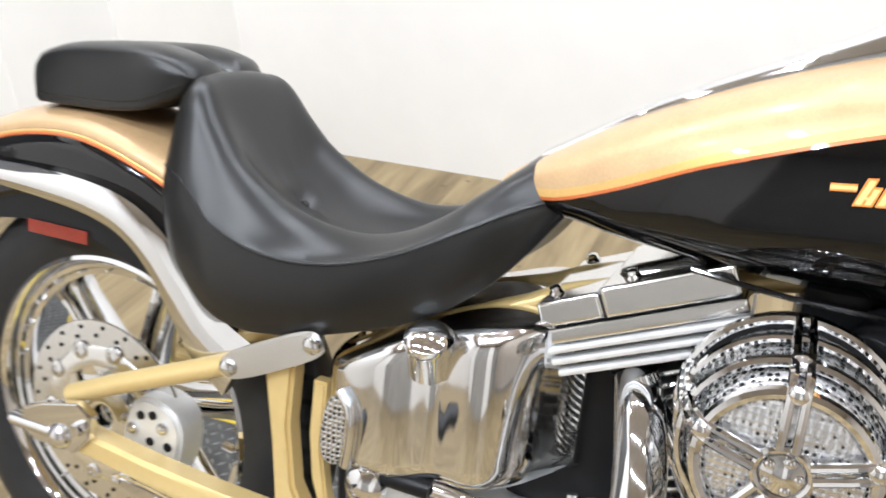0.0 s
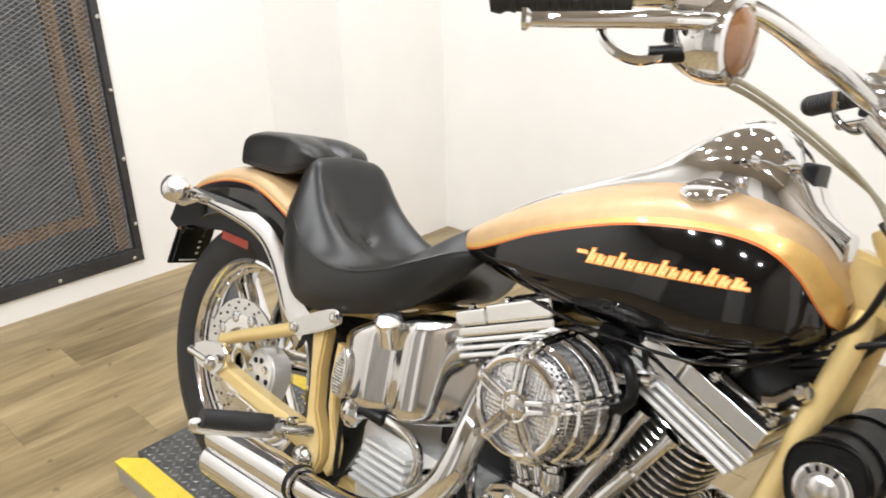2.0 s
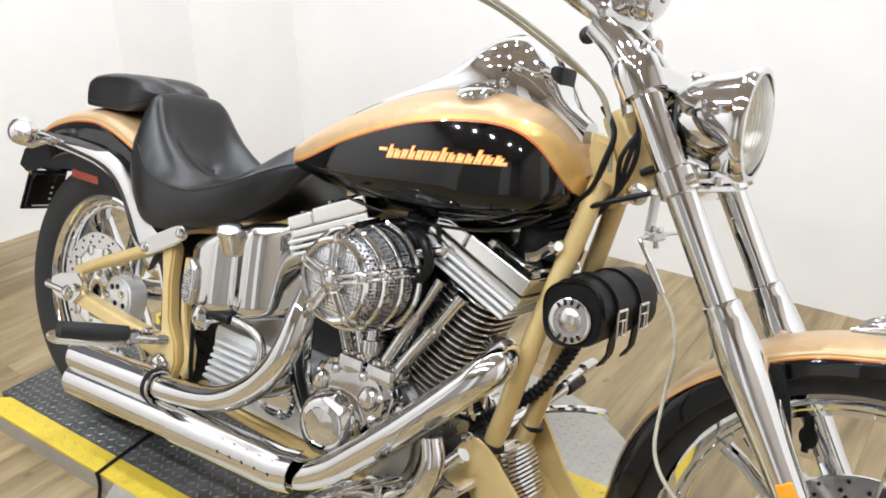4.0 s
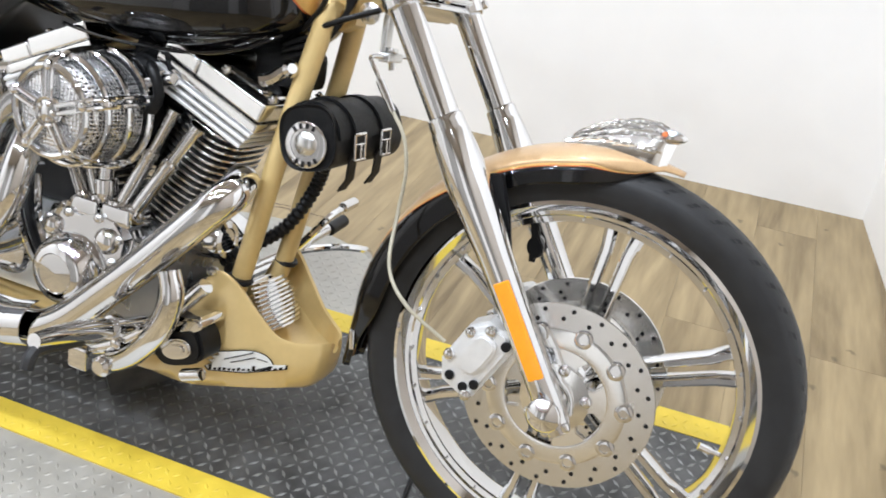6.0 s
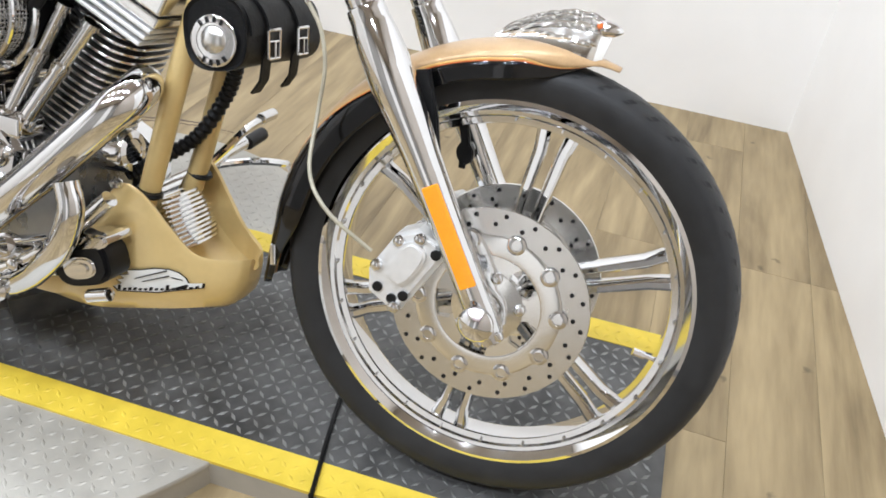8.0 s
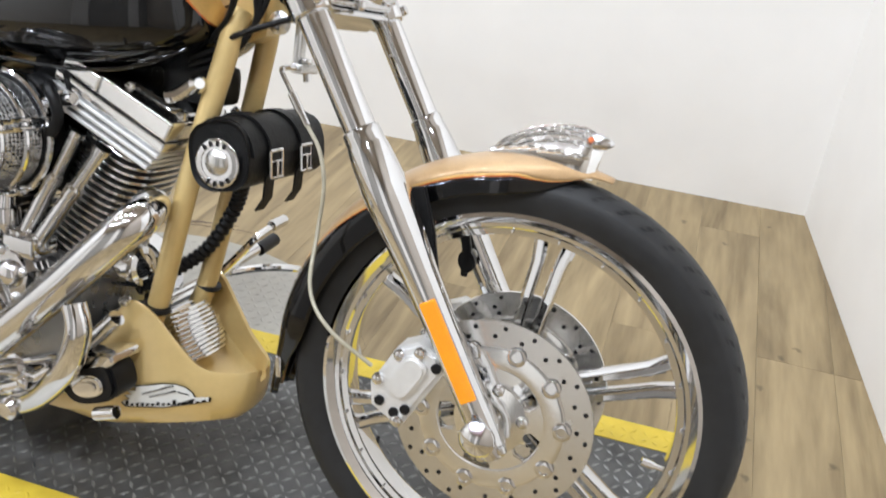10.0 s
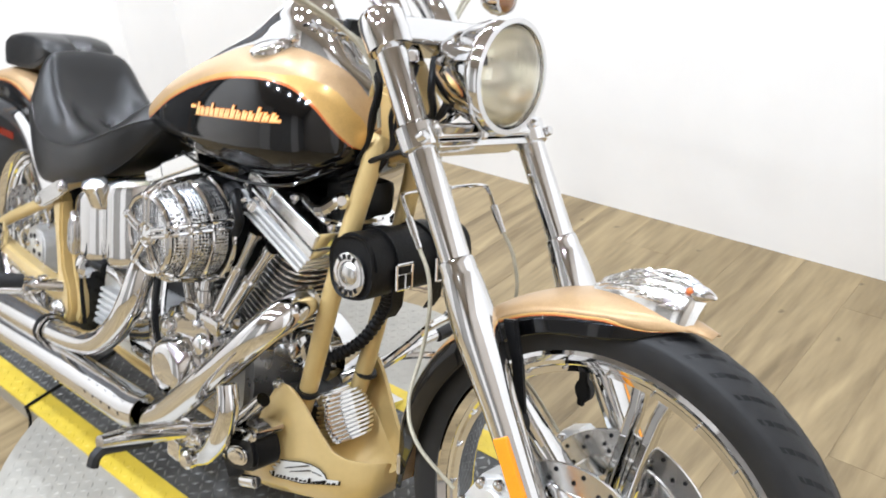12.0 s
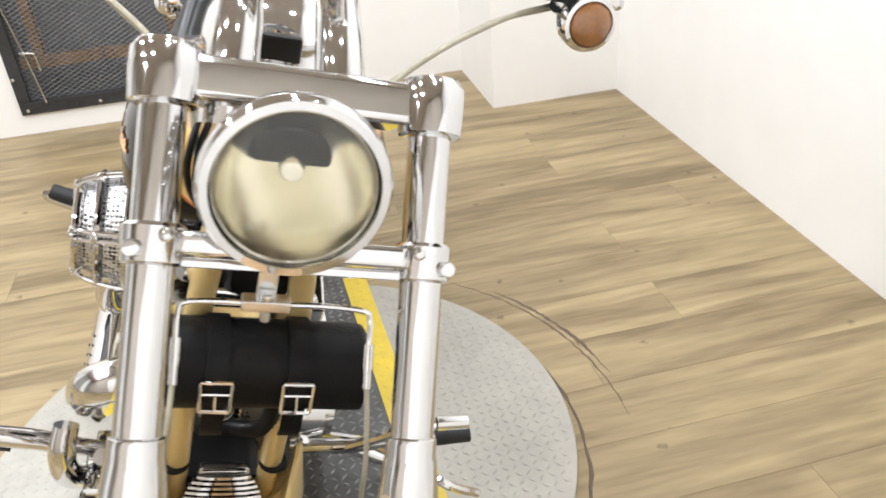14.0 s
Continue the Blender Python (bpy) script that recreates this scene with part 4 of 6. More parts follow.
# turn signals
for s in (-1, 1):
    h = holder("turn_signal")
    p, g = (Vector((1.100, -0.320, 1.126)), 1.28) if s < 0 else (Vector((1.107, 0.386, 1.096)), 1.0)
    bm = bmesh.new()
    lathe(bm, p - X * 0.045 * g, X, [(u * g, v * g) for u, v in ((0, 0.004), (0.004, 0.016), (0.016, 0.029), (0.036, 0.037), (0.055, 0.0375), (0.062, 0.035), (0.064, 0.030), (0.060, 0.0265))], 26)
    part("signal_body", bm, CHROME, h, "bullet-shaped chrome signal housing")
    bm = bmesh.new()
    lathe(bm, p + X * 0.015 * g, X, [(u * g, v * g) for u, v in ((0, 0.027), (0.004, 0.027), (0.009, 0.019), (0.011, 0.005))], 24)
    part("signal_lens", bm, SMOKEAMBER, h, "smoked amber lens")
    bm = bmesh.new()
    tube(bm, [p - X * 0.01, p - X * 0.01 - Y * 0.03 * s + Z * 0.012, (1.09, 0.315 * s, 1.145)], 0.007, 8)
    part("signal_stem", bm, CHROME, h)
# mirror seen only by its stem on the far side
bm = bmesh.new()
tube(bm, [(1.11, 0.33 * s, 1.18), (1.10, 0.36 * s, 1.23), (1.07, 0.41 * s, 1.30)], 0.006, 8)
part("mirror_stem", bm, CHROME, bar)

# fuel tank
TOPK = [(0.560, 0.790), (0.600, 0.816), (0.71, 0.880), (0.839, 0.935), (0.959, 0.968), (1.074, 0.972), (1.150, 0.945), (1.190, 0.905), (1.218, 0.856)]
BOTK = [(0.560, 0.760), (0.600, 0.756), (0.655, 0.750), (0.70, 0.742), (0.80, 0.733), (0.892, 0.728), (1.05, 0.734), (1.145, 0.756), (1.200, 0.794), (1.218, 0.826)]
WIDK = [(0.560, 0.055), (0.600, 0.080), (0.655, 0.102), (0.75, 0.130), (0.88, 0.156), (1.02, 0.170), (1.11, 0.164), (1.170, 0.140), (1.202, 0.096), (1.218, 0.048)]
LINEK = [(0.560, 0.770), (0.600, 0.774), (0.640, 0.781), (0.70, 0.804), (0.786, 0.842), (0.932, 0.891), (1.045, 0.911), (1.122, 0.910), (1.172, 0.884), (1.204, 0.838), (1.2165, 0.81)]


def tank_point(x, a, e=2.7):
    zb, zt, w = curve_at(BOTK, x), curve_at(TOPK, x), curve_at(WIDK, x)
    zm = zb + (zt - zb) * 0.42
    c, s = math.cos(a), math.sin(a)
    h = (zt - zm) if s > 0 else (zm - zb)
    return Vector((x, -w * abs(c) ** (2 / e), zm + h * math.copysign(abs(s) ** (2 / e), s)))


def angle_at(x, z):
    lo, hi = -math.pi / 2, math.pi / 2
    for _ in range(30):
        mid = (lo + hi) / 2
        if tank_point(x, mid).z < z:
            lo = mid
        else:
            hi = mid
    return (lo + hi) / 2


tank = holder("fuel_tank")
xs = [0.560 + 0.658 * (0.5 - 0.5 * math.cos(math.pi * k / 56)) for k in range(57)]
shells = (("side_panel", BLACKPAINT, -90, 0, 10, "glossy black tank side"), ("pinstripe", PIN, 0, 1, 2, "red pinstripe"), ("gold_band", YGOLD, 1, 2, 3, "yellow gold edge band"), ("top_panel", GOLD, 2, 90, 14, "pearl gold tank top"))
for nm, mat, a0, a1, n, lab in shells:
    bm = bmesh.new()
    for side in (1, -1):
        rows = []
        for x in xs:
            z = min(curve_at(LINEK, x), curve_at(TOPK, x) - 0.02)
            inside = 0.566 < x < 1.2165
            g = angle_at(x, z) if inside else -math.pi / 2
            g1 = angle_at(x, z + 0.0035) if inside else -math.pi / 2
            band = 0.012 + 0.03 * max(0.0, (x - 1.10) / 0.12)
            g2 = angle_at(x, z + band) if inside else -math.pi / 2
            lim = {-90: -math.pi / 2, 0: g, 1: g1, 2: g2, 90: math.pi / 2}
            b0, b1 = lim[a0], lim[a1]
            row = []
            for k in range(n):
                p = tank_point(x, b0 + (b1 - b0) * k / (n - 1))
                row.append(bm.verts.new((p.x, p.y * side, p.z)))
            rows.append(row)
        for ra, rb in zip(rows, rows[1:]):
            for k in range(n - 1):
                bm.faces.new((ra[k], ra[k + 1], rb[k + 1], rb[k]) if side > 0 else (rb[k], rb[k + 1], ra[k + 1], ra[k]))
        if nm in ("side_panel", "top_panel"):
            for row in (rows[0], rows[-1]):
                if (row[0].co - row[-1].co).length > 0.004:
                    bm.faces.new(row)
    bmesh.ops.remove_doubles(bm, verts=bm.verts, dist=0.0003)
    part(nm, bm, mat, tank, lab)
# lettering on the tank side as bold slanted blocks, not letters
rnd = random.Random(5)


def on_tank(u, h, lift):
    p = tank_point(u, angle_at(u, 0.835 + (u - 0.890) * 0.105 + h))
    return p + Vector((0, -lift, 0))


BLOCKS = []
for k in range(14):
    u = 0.900 + 0.0163 * k
    tall = k in (0, 3, 7, 11)
    BLOCKS.append((u, 0.0135 if k in (0, 7) else 0.0052, -0.0052, 0.015 if tall else 0.0080, rnd.choice((0.0045, 0.006, 0.008))))
for mat, grow, lift in ((SCRIPT, 0.0016, 0.0009), (SCRIPTY, 0.0, 0.0016)):
    bm = bmesh.new()
    for u, w2, dn, up, notch in BLOCKS:
        for du, wd, lo, hi in ((0.0, 0.0052, dn, up), (0.0072, 0.0046, dn, notch), (0.0028, 0.0075, -0.0012, 0.0014)):
            q = []
            for a, b in ((du - grow, lo - grow), (du + wd + grow, lo - grow), (du + wd + grow + (hi - lo) * 0.38, hi + grow), (du - grow + (hi - lo) * 0.38, hi + grow)):
                q.append(bm.verts.new(on_tank(u + a, b, lift)))
            bm.faces.new(q)
    for u0, u1, h in ((0.880, 0.900, 0.008), (1.112, 1.134, -0.0035)):
        bm.faces.new([bm.verts.new(on_tank(u, hh, lift)) for u, hh in ((u0, h - 0.0016 - grow), (u1, h - 0.0016 - grow), (u1, h + 0.0016 + grow), (u0, h + 0.0016 + grow))])
    tagged(part("script_stroke", bm, mat, tank, "orange and yellow lettering blocks on the tank side"), kind="stuff")
# seam lip under the tank
bm = bmesh.new()
tube(bm, [(x, -curve_at(WIDK, x) * 0.80, curve_at(BOTK, x) + 0.004) for x in np.linspace(0.78, 1.19, 12)], 0.003, 8, 3)
part("tank_seam", bm, BLACKPAINT, tank)
# dash console
con = holder("dash_console")
DK = [(0.60, 0.822), (0.72, 0.892), (0.84, 0.948), (0.92, 0.988), (0.96, 1.020), (1.0, 1.052), (1.045, 1.066), (1.08, 1.055), (1.115, 1.018), (1.15, 0.968), (1.19, 0.94)]
DW = [(0.60, 0.040), (0.75, 0.062), (0.9, 0.076), (1.0, 0.085), (1.06, 0.084), (1.12, 0.066), (1.19, 0.030)]
bm = bmesh.new()
rings(bm, [section(x, curve_at(DW, x), curve_at(TOPK, x) - 0.03, curve_at(DK, x), curve_at(TOPK, x) - 0.004, 2.6) for x in np.linspace(0.60, 1.19, 40)])
part("console_cover", bm, CHROME, con, "chrome console over the tank ridge")
bm = bmesh.new()
lathe(bm, (1.01, 0, 1.040), Vector((-0.45, 0, 0.89)), [(0, 0.047), (0.008, 0.047), (0.011, 0.043), (0.009, 0.040)], 32)
part("gauge_bezel", bm, CHROME, con)
bm = bmesh.new()
lathe(bm, (1.01, 0, 1.045), Vector((-0.45, 0, 0.89)), [(0, 0.041), (0.004, 0.040)], 28)
part("speedometer_face", bm, BLACK, con)
bm = bmesh.new()
box(bm, (1.112, -0.030, 0.955), (1.132, 0.030, 1.022), 0.006)
part("console_gasket", bm, BLACK, con)
bm = bmesh.new()
cyl(bm, (1.06, -0.058, 0.985), (1.06, -0.085, 0.980), 0.009, seg=12, bevel=0.002)
bolt(bm, (1.06, -0.085, 0.98), -Y, 0.006, 0.008)
part("console_knob", bm, CHROME, con)
for s in (-1, 1):
    bm = bmesh.new()
    c = Vector((1.026, 0.104 * s, 0.957))
    d = Vector((-0.08, 0.40 * s, 0.90)).normalized()
    lathe(bm, c - d * 0.004, d, [(0, 0.034), (0.005, 0.0355), (0.011, 0.0345), (0.015, 0.029), (0.017, 0.016), (0.0175, 0.003)], 32)
    part("fuel_cap", bm, CHROME, tank, "domed chrome fuel cap")

# frame
frame_h = holder("bike_frame")
for s in (-1, 1):
    bm = bmesh.new()
    tube(bm, [(1.240, 0.040 * s, 0.850), (1.234, 0.052 * s, 0.81), (1.19, 0.066 * s, 0.60), (1.140, 0.068 * s, 0.355), (1.10, 0.068 * s, 0.255), (1.02, 0.062 * s, 0.216), (0.6, 0.062 * s, 0.205), (0.40, 0.075 * s, 0.23)], 0.0172, 16)
    part("downtube", bm, GOLDFRAME, frame_h, "gold painted frame tube")
    bm = bmesh.new()
    tube(bm, [(0.26, 0.105 * s, 0.545), (0.36, 0.104 * s, 0.586), (0.50, 0.082 * s, 0.612), (0.60, 0.052 * s, 0.646), (0.72, 0.04 * s, 0.690), (1.2, 0.03 * s, 0.80)], 0.0115, 14)
    part("seat_rail", bm, GOLDFRAME, frame_h, "gold painted frame rail")
    # cast side plate by the swingarm pivot
    bm = bmesh.new()
    out = [(0.322, 0.555), (0.350, 0.565), (0.366, 0.545), (0.362, 0.47), (0.372, 0.39), (0.398, 0.345), (0.405, 0.30), (0.392, 0.262), (0.362, 0.252), (0.338, 0.268), (0.335, 0.31), (0.345, 0.36), (0.338, 0.44), (0.330, 0.50)]
    plate_xz(bm, out, s * 0.155, s * 0.125, 0.005)
    out2 = [(0.385, 0.53), (0.402, 0.53), (0.400, 0.44), (0.410, 0.38), (0.432, 0.335), (0.432, 0.29), (0.415, 0.265), (0.400, 0.275), (0.412, 0.305), (0.408, 0.34), (0.388, 0.40), (0.382, 0.46)]
    plate_xz(bm, out2, s * 0.14, s * 0.12, 0.003)
    part("pivot_plate", bm, GOLDFRAME, frame_h, "cast gold pivot plate")
    bm = bmesh.new()
    lathe(bm, (0.362, 0.155 * s, 0.285), Y * s, [(0, 0.028), (0.010, 0.027), (0.018, 0.020), (0.021, 0.006)], 20)
    bolt(bm, (0.352, 0.155 * s, 0.345), Y * s, 0.012, 0.008)
    part("pivot_cap", bm, CHROME, frame_h)
bm = bmesh.new()
lathe(bm, (1.232, 0.004, 0.962), Vector((0.551, 0, -0.834)), [(0, 0.02), (0.0, 0.030), (0.012, 0.032), (0.118, 0.032), (0.130, 0.030), (0.130, 0.02)], 24)
plate_xz(bm, [(1.20, 0.925), (1.245, 0.915), (1.274, 0.855), (1.268, 0.82), (1.24, 0.805), (1.19, 0.83)], -0.022, 0.030, 0.008)
part("steering_neck", bm, GOLDFRAME, frame_h, "gold steering neck casting")
bm = bmesh.new()
lathe(bm, (1.300, -0.032, 0.842), -Y, [(0, 0.017), (0.004, 0.017), (0.006, 0.012), (0.010, 0.008)], 18)
part("neck_lock", bm, STEEL, frame_h)
bm = bmesh.new()
tube(bm, [(1.215, -0.06, 0.80), (1.27, -0.066, 0.825), (1.33, -0.06, 0.85)], 0.0045, 10)
part("cable_loom", bm, BLACK, frame_h)
for k in range(3):
    bm = bmesh.new()
    tube(bm, [(1.262 + 0.012 * k, -0.045 + 0.008 * k, 1.005), (1.285 + 0.004 * k, -0.052 + 0.006 * k, 0.955), (1.292 - 0.010 * k, -0.050 - 0.004 * k, 0.895), (1.268, -0.048, 0.835), (1.225, -0.050, 0.80 - 0.012 * k), (1.17, -0.055, 0.772 - 0.01 * k)], 0.0042, 8)
    part("cable_loom", bm, BLACK, frame_h)
for k in range(2):
    bm = bmesh.new()
    tube(bm, [(1.235, -0.065 - 0.012 * k, 0.965), (1.262 + 0.004 * k, -0.078 - 0.01 * k, 0.93), (1.258, -0.08 - 0.008 * k, 0.885), (1.238, -0.07, 0.84), (1.20, -0.055, 0.80)], 0.0042, 8)
    part("cable_loom", bm, BLACK, frame_h)
# swingarm
arm = holder("swingarm")
for s in (-1, 1):
    bm = bmesh.new()
    tube(bm, [(-0.01, 0.13 * s, 0.402), (0.09, 0.136 * s, 0.447), (0.245, 0.140 * s, 0.512), (0.335, 0.140 * s, 0.552)], 0.0145, 16)
    part("upper_strut", bm, GOLDFRAME, arm, "gold swingarm strut")
    bm = bmesh.new()
    rings(bm, [[Vector((x, s * (0.136 + 0.018 * cy), z + hz * cz)) for cy, cz in ((-1, -0.7), (-0.7, -1), (0.7, -1), (1, -0.7), (1, 0.7), (0.7, 1), (-0.7, 1), (-1, 0.7))] for x, z, hz in ((-0.07, 0.350, 0.016), (0.02, 0.345, 0.017), (0.14, 0.332, 0.018), (0.25, 0.322, 0.021), (0.34, 0.315, 0.026), (0.37, 0.31, 0.026))])
    part("lower_strut", bm, GOLDFRAME, arm, "gold swingarm leg")
    bm = bmesh.new()
    out = [(-0.075, 0.375), (-0.04, 0.392), (0.03, 0.41), (0.055, 0.395), (0.05, 0.36), (0.02, 0.33), (-0.05, 0.33), (-0.08, 0.345)]
    plate_xz(bm, out, s * 0.162, s * 0.145, 0.003)
    cyl(bm, (-0.10, 0.155 * s, 0.352), (-0.02, 0.155 * s, 0.352), 0.011, seg=14, bevel=0.003)
    lathe(bm, (-0.003, 0.155 * s, 0.352), Y * s, [(0, 0.019), (0.008, 0.019), (0.014, 0.015), (0.018, 0.008), (0.019, 0.003)], 20)
    hexhead(bm, (0.035, 0.162 * s, 0.375), Y * s, 0.010, 0.010)
    part("axle_adjuster", bm, CHROME, arm)
    bm = bmesh.new()
    plate_xz(bm, oval(0.343, 0.560, 0.076, 0.019, radians(26.5), 24, 3.6), s * 0.170, s * 0.158, 0.003)
    part("strut_cover", bm, STEEL, arm, "satin silver oblong cover plate")
    bolts("cover_bolt", [(x, 0.170 * s, z) for x, z in ((0.286, 0.532), (0.400, 0.588))], Y * s, CHROME, arm, 0.011, 0.007)
    bm = bmesh.new()
    plate_xz(bm, oval(0.17, 0.308, 0.085, 0.009, radians(-6), 18, 3), s * 0.163, s * 0.156, 0.002)
    for x in (0.10, 0.17, 0.24):
        bolt(bm, (x, 0.163 * s, 0.316 - (x - 0.1) * 0.1), Y * s, 0.006, 0.004)
    part("belt_guard_plate", bm, CHROME, arm)

# fenders
def fender(name, crown, half, drop, line, n=40):
    """crown: function of s giving the ridge point and its outward normal; half, drop, line: half width, depth of the side and place of the colour line, as functions of s."""
    h = holder(name)
    bands = (("gold_crown", GOLD, -1, 1, 13, "pearl gold fender crown"), ("gold_edge", YGOLD, 1, 2, 3, "yellow gold edge band"), ("pinstripe", PIN, 2, 3, 2, "red pinstripe"), ("black_side", BLACKPAINT, 3, 4, 8, "glossy black fender side"))
    def across(s, u):
        """u from 0 on the ridge to 1 at the side's lower edge."""
        p, nrm = crown(s)
        a = min(u / 0.62, 1.0) * math.pi / 2
        yy = half(s) * math.sin(a) ** 0.9
        rise = -(half(s) * 0.42) * (1 - math.cos(a))
        down = -drop(s) * max(0.0, (u - 0.55) / 0.45) ** 1.1
        return p + nrm * (rise + down), yy
    for nm, mat, b0, b1, k, lab in bands:
        bm = bmesh.new()
        for side in ((1, -1) if b0 >= 1 else (0,)):
            rows = []
            for i in range(n + 1):
                s = i / n
                li = line(s)
                lim = {-1: -li, 1: li, 2: li + 0.03, 3: li + 0.045, 4: 1.0}
                row = []
                for j in range(k):
                    u = lim[b0] + (lim[b1] - lim[b0]) * j / (k - 1)
                    u = max(-1.0, min(1.0, u))
                    p, yy = across(s, abs(u))
                    sg = side if side else (1 if u >= 0 else -1)
                    row.append(bm.verts.new(p + Y * yy * sg))
                rows.append(row)
            for ra, rb in zip(rows, rows[1:]):
                for j in range(k - 1):
                    try:
                        bm.faces.new((ra[j], ra[j + 1], rb[j + 1], rb[j]))
                    except ValueError:
                        pass
        bmesh.ops.remove_doubles(bm, verts=bm.verts, dist=0.0002)
        bmesh.ops.recalc_face_normals(bm, faces=bm.faces)
        ob = part(nm, bm, mat, h, lab)
        so = ob.modifiers.new("thickness", "SOLIDIFY")
        so.thickness, so.offset = 0.003, 0
    return h


def front_crown(s):
    a = radians(74.5 + 119.5 * s)
    d = Vector((math.cos(a), 0, math.sin(a)))
    r = 0.369 + 0.026 * max(0.0, (s - 0.85) / 0.15) ** 1.5 - 0.004 * (1 - s)
    return FA + d * r, d


def smooth01(t):
    t = max(0.0, min(1.0, t))
    return t * t * (3 - 2 * t)


fender("front_fender", front_crown, lambda s: 0.012 + 0.056 * smooth01(s / 0.22) ** 0.8 - 0.040 * smooth01((s - 0.80) / 0.20), lambda s: 0.022 * smooth01((s - 0.03) / 0.10) + 0.006 * smooth01((s - 0.30) / 0.15) - 0.020 * smooth01((s - 0.78) / 0.22), lambda s: 0.95 - 0.42 * smooth01((s - 0.02) / 0.16) - 0.28 * smooth01((s - 0.40) / 0.35), 60)
RIDGE = [(-0.380, 0.592), (-0.352, 0.660), (-0.285, 0.728), (-0.20, 0.769), (-0.10, 0.794), (0.0, 0.797), (0.10, 0.772), (0.18, 0.738), (0.235, 0.690), (0.265, 0.63)]
RLINE = smooth_line([(x, 0, z) for x, z in RIDGE], 10)


def rear_crown(s):
    f = s * (len(RLINE) - 1)
    i = min(int(f), len(RLINE) - 2)
    p = RLINE[i].lerp(RLINE[i + 1], f - i)
    d = (RLINE[i + 1] - RLINE[i]).normalized()
    return p, Vector((-d.z, 0, d.x))


fender("rear_fender", rear_crown, lambda s: 0.080 + 0.028 * smooth01(s / 0.3), lambda s: 0.02 + 0.055 * smooth01(s / 0.25), lambda s: 0.62 - 0.10 * smooth01(s / 0.3), 44)
rearset = holder("tail_section")
bm = bmesh.new()
plate_xz(bm, [(-0.335, 0.650), (-0.20, 0.690), (0.05, 0.675), (0.17, 0.62), (0.235, 0.50), (0.20, 0.50), (0.13, 0.585), (0.0, 0.63), (-0.12, 0.632), (-0.25, 0.615), (-0.32, 0.592), (-0.355, 0.605)], -0.108, -0.100, 0.002)
plate_xz(bm, [(-0.335, 0.650), (-0.20, 0.690), (0.05, 0.675), (0.17, 0.62), (0.235, 0.50), (0.20, 0.50), (0.13, 0.585), (0.0, 0.63), (-0.12, 0.632), (-0.25, 0.615), (-0.32, 0.592), (-0.355, 0.605)], 0.100, 0.108, 0.002)
plate_xz(bm, [(-0.345, 0.618), (-0.32, 0.632), (-0.20, 0.63), (-0.20, 0.614), (-0.31, 0.602), (-0.345, 0.600)], -0.085, 0.085, 0.003)
part("fender_skirt", bm, BLACK, rearset, "black lower fender edge")
for s in (-1, 1):
    bm = bmesh.new()
    pts = [(-0.235, 0.702, 0.011), (-0.16, 0.697, 0.016), (-0.07, 0.694, 0.020), (0.02, 0.686, 0.023), (0.085, 0.668, 0.026), (0.135, 0.632, 0.029), (0.175, 0.585, 0.033), (0.215, 0.535, 0.040), (0.265, 0.502, 0.046)]
    line = smooth_line([(x, h, z) for x, z, h in pts], 6)
    loops = []
    for i, p in enumerate(line):
        d = (line[min(i + 1, len(line) - 1)] - line[max(i - 1, 0)])
        d = Vector((d.x, 0, d.z)).normalized()
        nrm = Vector((-d.z, 0, d.x))
        loops.append([Vector((p.x, s * (0.119 + 0.009 * cy), p.z)) + nrm * (p.y * cz) for cy, cz in ((-1, -0.85), (0.3, -1), (1, -0.5), (1.25, 0), (1, 0.5), (0.3, 1), (-1, 0.85))])
    rings(bm, loops)
    part("fender_strut", bm, CHROME, rearset, "sweeping chrome fender strut")
    bm = bmesh.new()
    box(bm, (-0.104, 0.107 * s - 0.004, 0.617), (0.006, 0.107 * s + 0.008 * s + 0.004, 0.636), 0.003, Matrix.Translation((0, 0, 0)))
    part("side_reflector", bm, RED, rearset, "long red side reflector")
    h = holder("rear_turn_signal")
    p = Vector((-0.243, 0.162 * s, 0.704))
    bm = bmesh.new()
    lathe(bm, p + X * 0.040, -X, [(0, 0.004), (0.004, 0.015), (0.016, 0.027), (0.036, 0.034), (0.052, 0.034), (0.060, 0.030), (0.066, 0.016), (0.068, 0.004)], 26)
    part("signal_body", bm, CHROME, h, "ball-shaped chrome signal housing")
    bm = bmesh.new()
    tube(bm, [p + X * 0.005 - Z * 0.02, p + X * 0.01 - Y * 0.015 * s - Z * 0.03, (-0.200, 0.128 * s, 0.690), (-0.165, 0.126 * s, 0.692)], lambda t: 0.009 + 0.002 * t, 10)
    part("signal_stem", bm, CHROME, h)
bm = bmesh.new()
m = Matrix.Translation((-0.398, -0.008, 0.525)) @ Matrix.Rotation(radians(18), 4, "Y")
box(bm, (-0.006, -0.048, -0.054), (0.006, 0.048, 0.054), 0.006, m)
box(bm, (-0.012, -0.054, -0.060), (-0.004, 0.054, 0.060), 0.004, m)
plate_ob = part("plate_holder", bm, BLACK, rearset, "black licence plate holder")
bm = bmesh.new()
for k in range(4):
    box(bm, (0.0062, 0.010, 0.03 - 0.018 * k), (0.0072, 0.017, 0.036 - 0.018 * k), 0, m)
box(bm, (0.0062, -0.032, -0.044), (0.0072, 0.02, -0.040), 0, m)
part("plate_mark", bm, WHITE, plate_ob)
bm = bmesh.new()
tube(bm, [(-0.34, 0, 0.60), (-0.375, 0, 0.59), (-0.395, 0, 0.56)], 0.018, 10)
part("plate_bracket", bm, BLACK, rearset)

# ornament on the front fender: a teardrop plate with a feathered relief
orn = holder("fender_ornament")
OS = [(0.038, 0.012), (0.046, 0.020), (0.066, 0.025), (0.103, 0.025), (0.153, 0.018), (0.203, 0.009), (0.238, 0.002)]
